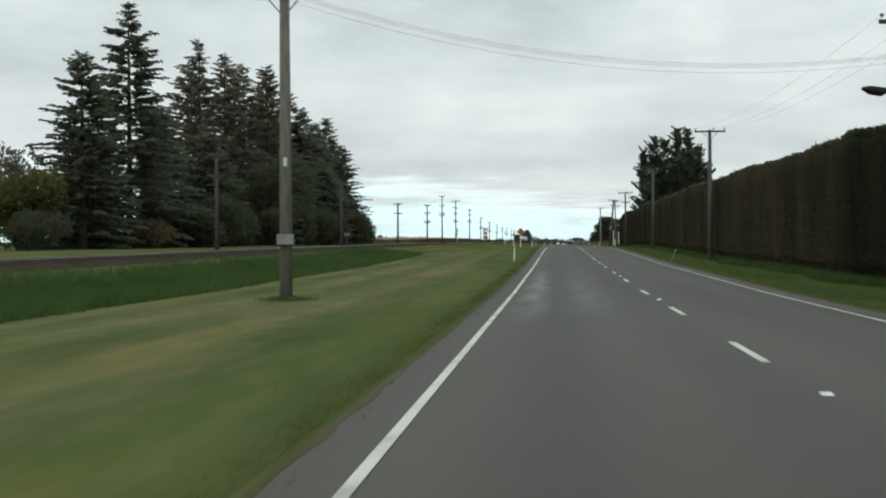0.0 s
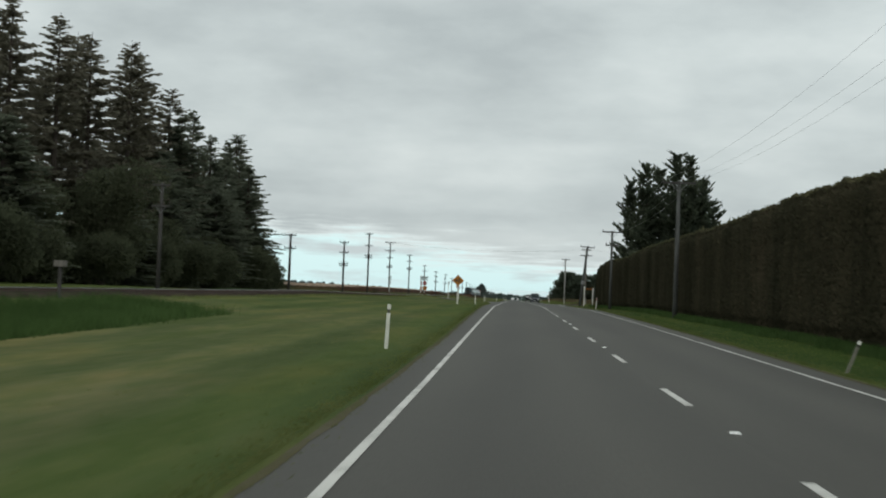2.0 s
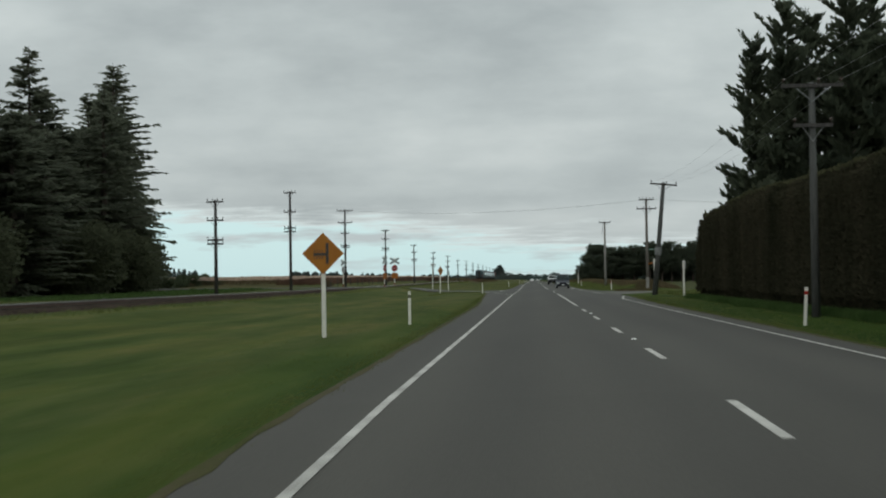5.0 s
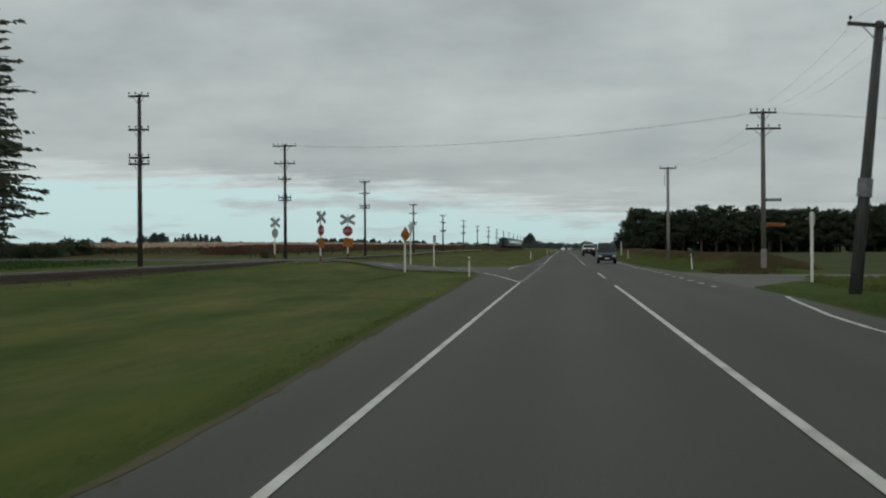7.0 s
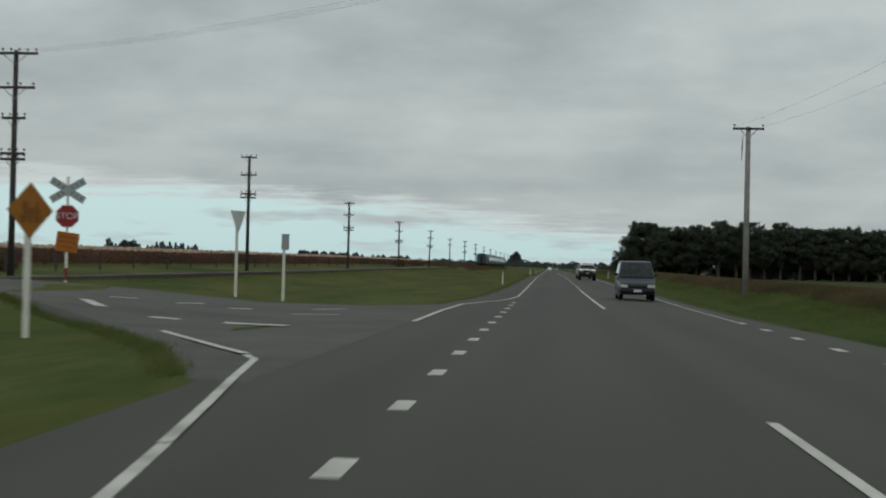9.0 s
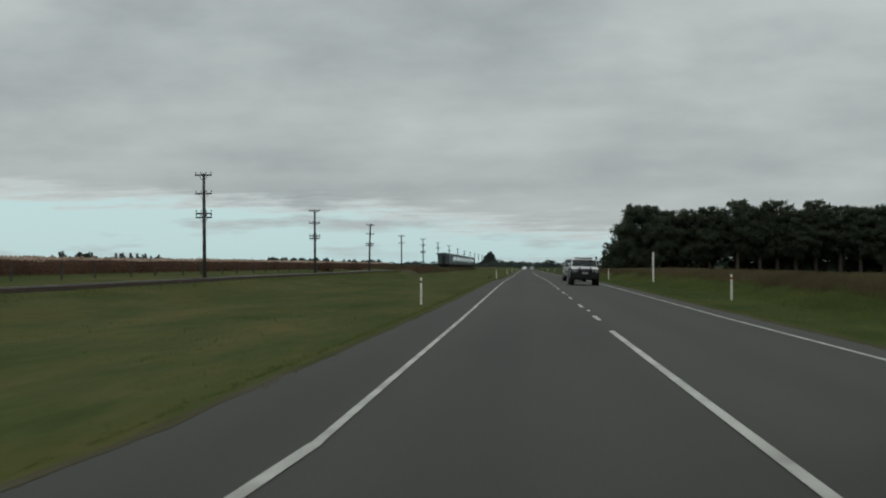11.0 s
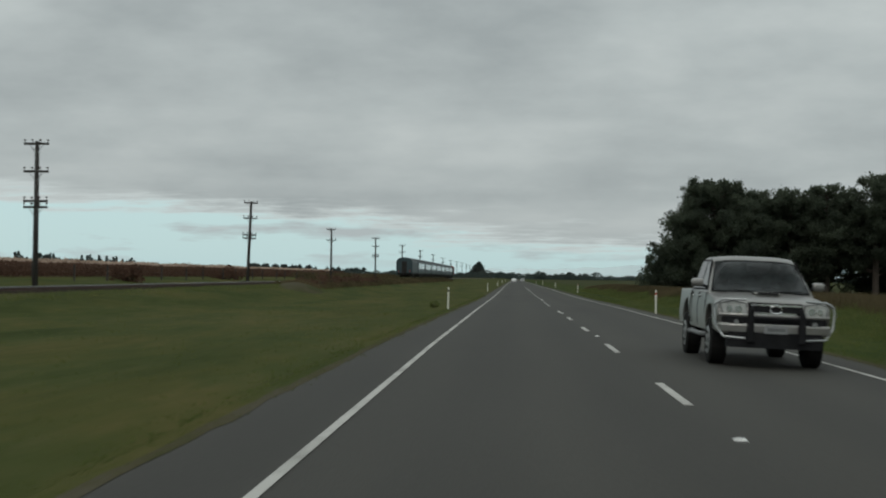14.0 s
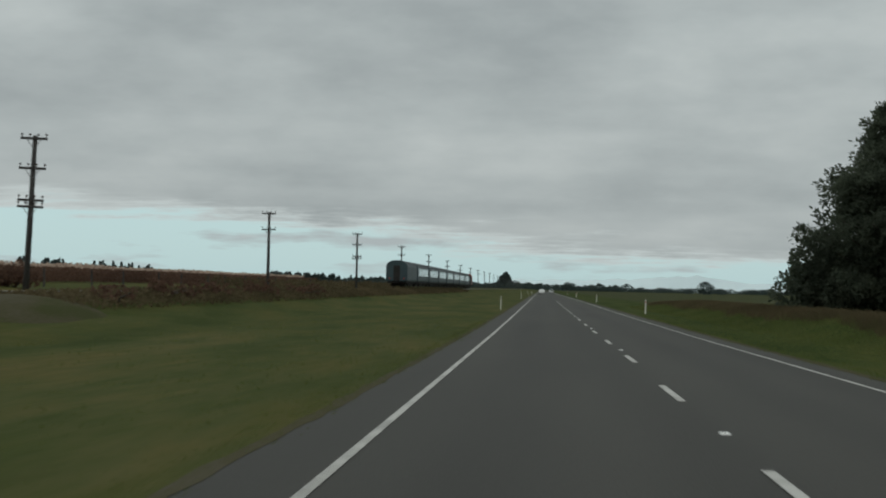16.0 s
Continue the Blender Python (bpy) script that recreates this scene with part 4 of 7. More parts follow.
def stem(h, r, lean=0.0, limbs=(), every=3):
    bm = bmesh.new()
    tube(bm, [(lean * t, 0, h * t - (0.3 if t == 0 else 0)) for t in (0, 0.04, 0.3, 0.65, 1)], [r * 1.35, r, r * 0.78, r * 0.45, 0.02], 8)
    for a, b, w in limbs[::every]:
        tube(bm, [a, b], [w, w * 0.3], 4, caps=False)
    return bm


def tree(name, x, y, crown, trunk, leaf, label, category, group, turn=0.0):
    ob = empty(name, (x, y, lay(x, y), turn), label, category, group)
    part("trunk", trunk, MAT["bark"], ob)
    c = new("crown", fast_mesh("crown", *crown, MAT[leaf]))
    c.parent = ob
    return ob


def stand(ob, x, y, turn, sx, sz):
    """A copy of a tree, turned and grown."""
    t = copy_thing(ob, pose(x, y, lay(x, y), 0, 0, turn))
    t.scale = (sx, sx, sz)
    return t


GROUP = "tall conifers behind the railway"
kinds = []
for i, (h, r, leaf, opt) in enumerate((
        (27.4, 9.6, "spruce", dict(low=0.02, gap=0.70, whorl=9, size=0.72, rise=-0.04, droop=0.5, ragged=0.5)),
        (28.8, 6.7, "fir", dict(low=0.06, gap=0.86, whorl=7, size=0.74, rise=0.02, power=0.62, ragged=0.6, droop=0.4)),
        (29.4, 6.6, "fir", dict(low=0.06, gap=0.84, whorl=7, size=0.74, rise=0.08, power=0.58, ragged=0.6, droop=0.3)),
        (26, 6.0, "spruce", dict(low=0.03, gap=0.80, whorl=8, size=0.72, rise=0.02, power=0.64, ragged=0.55, droop=0.4)),
        (20, 6.4, "spruce", dict(low=0.02, gap=0.60, whorl=10, size=0.72, rise=0.03, power=0.6)))):
    v, f, lim = conifer_crown(h, r, 11 + i, **opt)
    label = ("tall dark spruce with layered drooping branches in a grove", "tall brownish fir with ragged open branches in a grove", "tall fir with a blunt ragged top in a grove", "narrow dark pointed spruce in a grove", "broad low-branched dark conifer in a grove")[i]
    spot = ((-47.6, 152.8), (-49.5, 191.1), (-46.8, 223.6), (-47.6, 260.4), (-48.3, 139.3))[i]
    kinds.append(tree("conifer_tree", *spot, (v, f), stem(h, 0.42, limbs=lim), leaf, label, "tree", GROUP, 40 * i))
rs = np.random.RandomState(8)
for k, x, y, sz, sx in ((1, -48.9, 203.4, 0.99, 1.0), (1, -47.8, 211.0, 0.97, 0.95), (3, -49.4, 281.2, 0.95, 1.0), (3, -54.2, 325.4, 1.14, 1.32), (0, -58.1, 335.7, 1.06, 0.85),
                        (4, -50, 172, 0.86, 1.0), (4, -46, 181, 0.75, 0.95), (2, -53, 198, 0.9, 1.0), (4, -44, 205, 0.62, 1.05), (2, -51, 216, 0.98, 1.0), (4, -45, 232, 0.80, 1.0),
                        (2, -50, 238, 1.04, 1.1), (3, -46, 247, 0.92, 1.1), (4, -44, 262, 0.72, 1.0), (2, -52, 268, 0.82, 1.0), (4, -46, 276, 0.78, 1.0), (3, -45, 291, 0.80, 1.1), (4, -49, 298, 0.85, 1.0),
                        (3, -50, 308, 0.92, 1.1), (4, -50, 303, 0.72, 1.0), (2, -60, 232, 0.95, 1), (2, -60, 280, 0.9, 1), (4, -56, 160, 0.7, 1), (4, -60, 255, 1.0, 1.1), (4, -60, 210, 1.0, 1.1), (4, -58, 305, 1.0, 1.1), (4, -50, 147, 0.62, 0.9), (2, -48, 248, 0.93, 0.95), (1, -52, 242, 0.93, 1.0), (3, -52, 292, 0.86, 1.0), (3, -48, 304, 0.80, 0.95), (4, -47, 241, 0.9, 1.1), (4, -47, 270, 0.85, 1.1), (4, -52, 258, 1.0, 1.1), (4, -48, 287, 0.85, 1.1), (3, -53, 311, 0.92, 1.0)):
    stand(kinds[k], x, y, rs.uniform(0, 360), 1.14 * sx, sz)


def shrub(x, y, w, h, leaf, seed, label, per=170, size=0.55, group=""):
    rnd = np.random.RandomState(seed)
    blobs = []
    for k in range(9):
        a, q = rnd.uniform(0, 6.28), rnd.uniform(0.1, 0.62)
        br = rnd.uniform(0.28, 0.42) * min(w, h)
        blobs.append((w * 0.5 * q * math.cos(a) * 1.4, w * 0.5 * q * math.sin(a) * 1.4, rnd.uniform(0.22, 0.8) * h, br))
    blobs.append((0, 0, h * 0.4, 0.45 * min(w, h)))
    v, f = blob_crown(blobs, seed, per * 2.4, size * 0.55)
    v[:, 2] = np.maximum(v[:, 2], 0.02)
    bm = bmesh.new()
    for k in range(5):
        bx, by, bz, _ = blobs[k]
        tube(bm, [(0.1 * math.cos(k), 0.1 * math.sin(k), -0.2), (bx * 0.4, by * 0.4, bz * 0.5), (bx, by, bz)], [0.07 * h / 4 + 0.02, 0.05, 0.015], 5)
    return tree("shrub", x, y, (v, f), bm, leaf, label, "shrub", group)


UNDER = "shrubs under the conifers"
shrub(-54.5, 138, 6.5, 11.5, "bare", 51, "pale half-bare tree at the end of the grove", per=26, size=0.9, group=UNDER)
shrub(-51.5, 132, 6.5, 8.0, "willow", 52, "yellow-green young willow bush beside the conifers", per=70, size=0.7, group=UNDER)
shrub(-57, 130, 7, 12, "bare", 58, "pale half-bare tree at the end of the grove", per=22, size=0.9, group=UNDER)
shrub(-43, 146, 6, 3.0, "dry", 53, "brown withered bush at the foot of the conifers", per=90, size=0.6, group=UNDER)
shrub(-49, 126, 7, 3.4, "bush", 54, "low dark green bush at the foot of the conifers", per=90, size=0.6, group=UNDER)
b1 = shrub(-43, 168, 7.5, 6.0, "bush", 55, "dark green leafy bush at the foot of the conifers", per=80, size=0.65, group=UNDER)
b2 = shrub(-42, 199, 8.5, 13.0, "bush", 56, "tall dark green leafy tree among the conifers", per=48, size=0.8, group=UNDER)
for b, x, y, sx, sz in ((b1, -42, 160, 1, 0.8), (b2, -46, 187, 0.9, 0.8), (b1, -41, 212, 1, 1), (b2, -43, 219, 0.8, 0.75), (b1, -41, 228, 1, 0.9), (b1, -41, 242, 1.1, 1.0), (b2, -44, 252, 0.8, 0.6), (b1, -41, 268, 1, 1), (b1, -41, 283, 1.1, 1.1), (b1, -44.8, 300, 1, 1.0), (b1, -46.6, 306, 0.9, 1.0), (b1, -43, 178, 1, 0.9), (b1, -41, 190, 1, 0.8)):
    stand(b, x, y, rs.uniform(0, 360), sx, sz)

# the big spiky macrocarpa behind the hedge: several upswept leaders in one wide crown
crowns, limbs = [], []
for i, (dx, dy, h, r) in enumerate(((-4.9, 0.6, 15.4, 2.5), (-3.3, -1.5, 17.6, 2.7), (-1.3, 1.2, 17.2, 3.0), (0.6, -0.8, 19.0, 2.8), (2.2, 0.7, 19.1, 2.7), (3.7, -1.0, 15.8, 3.0), (5.0, 0.9, 12.4, 3.5), (0.2, -3.0, 14.0, 3.4), (-2.8, 2.8, 14.5, 3.2), (2.4, -2.8, 15.0, 3.2))):
    v, f, lim = conifer_crown(h, r, 171 + i, low=0.04, rise=0.50, gap=0.66, whorl=7, size=0.80, droop=-0.24, power=0.40, ragged=0.80, wild=0.26)
    crowns.append((v + np.array([dx, dy, 0]), f))
    limbs += [(a + np.array([dx, dy, 0]), b + np.array([dx, dy, 0]), w) for a, b, w in lim[::3]]
crowns.append(blob_crown([(x, 0.3 * x, z, rr) for x, z, rr in ((-3.4, 5, 2.6), (0, 5, 3.2), (3.6, 5, 2.8), (-2.8, 9, 2.4), (0.6, 10, 2.6), (3.6, 9, 2.2), (-2.6, 12.6, 1.4), (-0.4, 13, 1.6), (1.8, 13.6, 1.5))], 72, 110, 0.5, 0.8))
big_v, big_f, off = [], [], 0
for v, f in crowns:
    big_v.append(v)
    big_f.append(f + off)
    off += len(v)
tree("macrocarpa_tree", 18.7, 231.5, (np.concatenate(big_v), np.concatenate(big_f)), stem(15.0, 0.6, limbs=limbs), "cypress", "big dark macrocarpa with spiky upswept branches behind the hedge", "tree", "")
v, f, lim = conifer_crown(7.6, 2.0, 72, low=0.03, rise=0.5, gap=0.45, whorl=8, size=0.5, droop=-0.2, power=0.5)
tree("macrocarpa_tree", 13.3, 236, (v, f), stem(7, 0.22, limbs=lim), "cypress", "small dark macrocarpa at the end of the hedge", "tree", "")

# clipped hedge
H0, H1 = 24.0, 229.0


def hedge_face(y):
    return 9.75 + 0.18 * noise.noise((0.07 * y, 2, 0)) + 0.10 * noise.noise((0.4 * y, 7, 0))


def hedge_top(y):
    end = min(1, (H1 - y) / 4 + 0.55)
    shrubby = min(1, max(0, (56 - y) / 4)) * (0.08 + 0.45 * noise.noise((0.16 * y, 12, 0)))
    return 5.05 * end + shrubby + 0.30 * math.exp(-(((y - 84) / 34) ** 2)) + 0.25 * noise.noise((0.05 * y, 9, 0)) + 0.14 * noise.noise((0.5 * y, 4, 0))


hedge = empty("hedge", (9.75, H0, lay(9.75, H0)), "tall clipped brownish-green cypress hedge along the verge", "hedge")
bm = bmesh.new()
prev = None
yy = list(np.arange(H0, H1 + 0.1, 1.25))
for y in yy:
    g = lay(10, y)
    x0, t = hedge_face(y), hedge_top(y)
    b = 0.10 * noise.noise((y, 1, 1))
    row = [bm.verts.new((x - 9.75, y - H0, g + z - lay(9.75, H0))) for x, z in ((x0 + 0.55, -0.1), (x0 + 0.28 + b, 0.7), (x0 + 0.2 + b * 0.5, 2.4), (x0 + 0.24 - b, 4.0), (x0 + 0.45, t - 0.45), (x0 + 1.1, t - 0.1), (x0 + 2.3, t - 0.2), (x0 + 2.8, t - 1.0), (x0 + 2.8, -0.1))]
    if prev:
        for k in range(8):
            bm.faces.new((prev[k], prev[k + 1], row[k + 1], row[k]))
    else:
        bm.faces.new(row)
    prev = row
bm.faces.new(prev)
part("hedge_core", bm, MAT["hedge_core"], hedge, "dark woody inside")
rnd = np.random.RandomState(21)
n = 330000
u = rnd.uniform(H0, H1, n)
kind = rnd.rand(n)
fx = np.array([hedge_face(y) for y in np.arange(H0, H1 + 1, 0.5)])
ft = np.array([hedge_top(y) for y in np.arange(H0, H1 + 1, 0.5)])
iy = ((u - H0) * 2).astype(int)
px, pt = fx[iy], ft[iy]
on_face = kind < 0.68
hz = rnd.rand(n) ** 0.85
ground_here = land(np.full(n, 10.0), u)
X = np.where(on_face, px + 0.05 + 0.12 * rnd.rand(n) + np.where(hz > 0.93, 0.25, 0) + np.where(hz < 0.1, 0.2, 0), px + 0.25 + 2.4 * rnd.rand(n))
Zh = np.where(on_face, 0.05 + hz * (pt - 0.2), pt - 0.25 + 0.12 * rnd.rand(n))
tall = rnd.rand(n) < 0.001
D = np.where(on_face[:, None], np.array([-0.55, 0, 0.9]), np.array([-0.1, 0, 1.0])) + rnd.normal(0, 0.42, (n, 3))
D[tall & ~on_face] = np.array([0, 0, 1.0]) + rnd.normal(0, 0.2, (int((tall & ~on_face).sum()), 3))
L = rnd.uniform(0.07, 0.19, n) + np.where(tall & ~on_face, 0.35, 0)
P = np.stack([X - 9.75, u - H0, Zh + ground_here - lay(9.75, H0)], 1)
v, f = sprays(P, D, L, np.minimum(L, 0.2) * rnd.uniform(0.22, 0.34, n), 0.1, rnd)
e = 6000
pe = np.stack([rnd.uniform(0.2, 2.9, e), np.full(e, H1 - H0) + rnd.uniform(-0.1, 0.15, e), rnd.uniform(0.05, 4.2, e) * 0.95 + lay(10, H1) - lay(9.75, H0)], 1)
ve, fe = sprays(pe, np.array([0, 1.0, 0.3]) + rnd.normal(0, 0.5, (e, 3)), rnd.uniform(0.08, 0.19, e), rnd.uniform(0.03, 0.07, e), 0.1, rnd)
top = np.nonzero(~on_face)[0]
face = np.nonzero(on_face)[0]


def pick(v, which):
    """The sprays of the given numbers alone."""
    vv = v.reshape(-1, 4, 3)[which].reshape(-1, 3)
    b = 4 * np.arange(len(which))[:, None]
    return vv, np.concatenate([b + [0, 1, 2], b + [0, 2, 3]])


# top sprays apart, in the colour with the skylight painted in
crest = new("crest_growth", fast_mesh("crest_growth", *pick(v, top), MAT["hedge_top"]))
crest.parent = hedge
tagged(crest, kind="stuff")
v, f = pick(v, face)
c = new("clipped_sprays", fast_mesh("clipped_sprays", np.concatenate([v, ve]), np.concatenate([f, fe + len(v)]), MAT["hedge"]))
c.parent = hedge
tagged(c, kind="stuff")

# shelter belt of pines across the field
BELT = "row of pines across the field"


def pine(seed, x, y, h, w, label, low=0.12, limbs=90, cup=0.3, tuft=0.30, needles=18):
    """A pine: a stout trunk, crooked rising limbs and ragged tufts of needles along their outer half."""
    rnd = np.random.RandomState(seed)
    bm = stem(h * 0.93, 0.028 * h)
    P, D = [], []
    for k in range(limbs):
        a, z = rnd.uniform(0, 6.28), low + (0.97 - low) * ((k + rnd.rand()) / limbs) ** 0.9
        reach = 0.5 * w * max(0.02, 1 - (max(0, z - cup) / (1.0 - cup)) ** 2) ** 0.42 * min(1, 0.80 + 0.7 * z) * rnd.uniform(0.6, 1.06)
        rise = rnd.uniform(0.15, 0.5) + 0.5 * max(0, z - 0.7)
        d = np.array([math.cos(a), math.sin(a), rise])
        base = np.array([0, 0, max(0.06, z - 0.55 * rise * reach / h) * h])
        tip = base + d * reach
        if k % 2 == 0:
            tube(bm, [base, base + d * reach * 0.5 - np.array([0, 0, 0.04 * reach]), tip], [0.06 + 0.012 * reach, 0.05, 0.015], 5, caps=False)
        n = max(5, int(6.5 * reach))
        t = 0.30 + 0.72 * rnd.rand(n) ** 0.75
        c = base + d * (reach * t)[:, None] + rnd.normal(0, 1, (n, 3)) * np.array([0.13, 0.13, 0.07]) * reach * (1.15 - 0.6 * t)[:, None]
        m = needles
        P.append(c.repeat(m, 0) + rnd.normal(0, 0.13, (n * m, 3)))
        D.append(d * 0.5 + np.array([0, 0, 0.45]) + rnd.normal(0, 0.75, (n * m, 3)))
    P, D = np.concatenate(P), np.concatenate(D)
    P[:, 2] = np.maximum(P[:, 2], 0.1)
    L = tuft * rnd.uniform(0.6, 1.3, len(P))
    return tree("pine_tree", x, y, sprays(P, D, L, L * rnd.uniform(0.14, 0.24, len(P)), 0.05, rnd), bm, "pine", label, "tree", BELT)


p1 = pine(81, 18.4, 541, 10.6, 10.6, "broad domed dark pine at the end of a shelter belt", 0.05, 250, 0.20, 0.25, 24)
p2 = pine(82, 25.4, 541.5, 9.9, 7.8, "dark pine with a ragged crown in a shelter belt", 0.16, 120, 0.30)
p3 = pine(83, 28.6, 541, 10.4, 7.0, "dark pine with bare lower trunk in a shelter belt", 0.24, 105, 0.40)
low = shrub(13.6, 541.5, 3.6, 3.6, "pine", 84, "dark bushy young pine at the end of a shelter belt", per=200, size=0.42, group=BELT)
rs = np.random.RandomState(17)
x = 32.8
while x < 122:
    stand((p2, p3)[rs.randint(2)], x, 541 + rs.uniform(-1.4, 1.4), rs.uniform(0, 360), rs.uniform(0.9, 1.15), rs.uniform(0.94, 1.12))
    if rs.rand() < 0.9:
        stand((p2, p3)[rs.randint(2)], x + 1.5, 546 + rs.uniform(-1, 1), rs.uniform(0, 360), 1.0, rs.uniform(0.8, 0.98))
    if rs.rand() < 0.9:
        stand(low, x + 1, 544 + rs.uniform(-1, 2), rs.uniform(0, 360), 1.1, rs.uniform(0.45, 0.75))
    x += rs.uniform(2.7, 3.7)
stand(p3, 22.6, 543, 40, 0.95, 0.96)
stand(p2, 24.0, 547, 120, 1.0, 0.95)
stand(p2, 29.8, 546, 200, 1.0, 0.98)
for x, y, s in ((16.2, 545, 1.0), (22.6, 545, 0.75), (25.5, 546, 0.7), (28.4, 545, 0.6)):
    stand(low, x, y, 70 * s, s, s)


def tuft_field(name, n, place, height, width, leaf, label, category, seed, blades=3, spread=0.05):
    """Grass as clumps of single blades, one stuff object."""
    rnd = np.random.RandomState(seed)
    x, y = place(rnd, n)
    z = land(x, y)
    base = np.stack([x, y, z - 0.01], 1).repeat(blades, 0)
    m = n * blades
    base[:, :2] += rnd.normal(0, spread, (m, 2))
    hh = height * rnd.uniform(0.5, 1.25, m)
    a = rnd.uniform(0, 6.28, m)
    w = width * rnd.uniform(0.6, 1.3, m)
    side = np.stack([np.cos(a), np.sin(a), np.zeros(m)], 1) * w[:, None]
    tip = base + np.stack([rnd.normal(0, 0.35, m) * hh, rnd.normal(0, 0.35, m) * hh, hh], 1)
    v = np.stack([base - side, base + side, tip], 1).reshape(-1, 3)
    ob = new(name, fast_mesh(name, v, np.arange(3 * m).reshape(-1, 3), MAT[leaf]))
    return tagged(ob, label, category, kind="stuff")


def verge_left(rnd, n):
    y = rnd.uniform(0, 540, n)
    edge = np.interp(y, EDGE_Y, EDGE_L)
    x = edge - 0.12 - 3.5 * rnd.rand(n) ** 3.5
    keep = (y < 270) | (y > 322)
    x = np.where(keep, x, -8.0 - 0.8 * rnd.rand(n))
    y = np.where(keep, y, 262 + 20 * rnd.rand(n))
    return x, y


def verge_right(rnd, n):
    y = rnd.uniform(20, 560, n)
    edge = np.interp(y, EDGE_RY, EDGE_R)
    x = edge + 0.2 + 3.8 * rnd.rand(n) ** 1.5
    keep = (y < 243) | (y > 292)
    return np.where(keep, x, 9.6 + 1.2 * rnd.rand(n)), np.where(keep, y, 240 + 14 * rnd.rand(n))


tuft_field("verge_grass", 14000, verge_left, 0.05, 0.006, "blade", "short green verge grass beside the seal", "grass", 31)
tuft_field("verge_grass", 24000, verge_right, 0.08, 0.007, "blade", "unmown green verge grass beside the seal", "grass", 32)
def at_edge(xs_at, side):
    """Tufts creeping over the edge of the seal."""
    def place(rnd, n):
        y = rnd.uniform(0, 540, n)
        y = np.where((y > 240) & (y < 322), y - 240, y)
        ragged = np.array([noise.noise((0.9 * a, side, 0)) for a in y])
        return xs_at(y) + side * (0.22 + 0.14 * ragged + rnd.normal(0, 0.14, n)), y
    return place


tuft_field("edge_grass", 16000, at_edge(lambda y: np.interp(y, EDGE_Y, EDGE_L), -1), 0.032, 0.012, "blade", "ragged grass creeping over the edge of the seal", "grass", 38, 3, 0.05)
tuft_field("edge_grass", 15000, at_edge(lambda y: np.interp(y, EDGE_RY, EDGE_R), 1), 0.035, 0.012, "blade", "ragged grass creeping over the edge of the seal", "grass", 39, 3, 0.05)
tuft_field("paddock_grass", 4000, lambda r, n: (r.uniform(-16.0, -3.4, n), r.uniform(322, 560, n)), 0.08, 0.009, "blade", "rough green grass between road and railway", "grass", 33, 4, 0.12)
tuft_field("drain_grass", 26000, lambda r, n: (-13.4 + np.clip(r.normal(0, 1.0, n), -2.3, 2.4) + 0.012 * 0, r.uniform(0, 112, n)), 0.42, 0.016, "lush", "tall lush bright green grass growing in the drain", "grass", 34, 4, 0.12)
tuft_field("side_road_grass", 1800, lambda r, n: (lambda x: (x, np.interp(-x, [4.4, 6.5, 9.5, 13, 16], [279.3, 285.5, 291.5, 296.2, 298.2]) - 0.55 + r.normal(0, 0.25, n)))(r.uniform(-15.5, -4.6, n)), 0.14, 0.010, "blade", "rough grass along the edge of the side road", "grass", 37, 4, 0.12)
tuft_field("pole_foot_grass", 260, lambda r, n: (-7.17 + r.normal(0, 0.26, n), 35.1 + r.normal(0, 0.26, n)), 0.15, 0.012, "blade", "longer grass round the foot of a pole", "grass", 35, 4, 0.05)


def hedge_foot(rnd, n):
    y = rnd.uniform(H0, H1 + 1.0, n)
    deep = np.array([0.55 + 0.9 * noise.noise((0.11 * a, 31, 0)) + 0.5 * noise.noise((0.5 * a, 33, 0)) for a in y])
    return np.array([hedge_face(a) for a in y]) + 0.3 - np.maximum(0.3, 0.3 + deep) * rnd.rand(n) ** 0.8, y


tuft_field("hedge_foot_grass", 34000, hedge_foot, 0.27, 0.011, "lush", "uneven long grass growing up into the foot of the hedge", "grass", 51, 4, 0.10)
tuft_field("railside_weeds", 5000, lambda r, n: (r.uniform(-16.9, -15.4, n), r.uniform(112, 620, n)), 0.16, 0.010, "blade", "green weeds along the foot of the railway bank", "weeds", 36, 4, 0.12)


def bank_growth(name, n, x0, x1, y0, y1, tall, leaf, label, seed, size=0.5, low=0.0, ragged=1.0, step=9.0):
    """A long uneven strip of standing weeds."""
    rnd = np.random.RandomState(seed)
    x, y = rnd.uniform(x0, x1, n), rnd.uniform(y0, y1, n)
    lump = np.array([noise.noise((a * 0.35, b / step, seed)) + 0.5 * noise.noise((a, b * 0.5, seed)) for a, b in zip(x, y)])
    h = tall * (1 + 0.38 * ragged * lump)
    z = land(x, y) + np.maximum(0.0, h) * (low + (1 - low) * rnd.rand(n) ** 0.7)
    L = size * rnd.uniform(0.5, 1.2, n)
    v, f = sprays(np.stack([x, y, z - 0.1], 1), np.array([0, 0, 0.8]) + rnd.normal(0, 0.6, (n, 3)), L, L * rnd.uniform(0.22, 0.42, n), 0.1, rnd)
    return tagged(new(name, fast_mesh(name, v, f, MAT[leaf])), label, "weeds", kind="stuff")


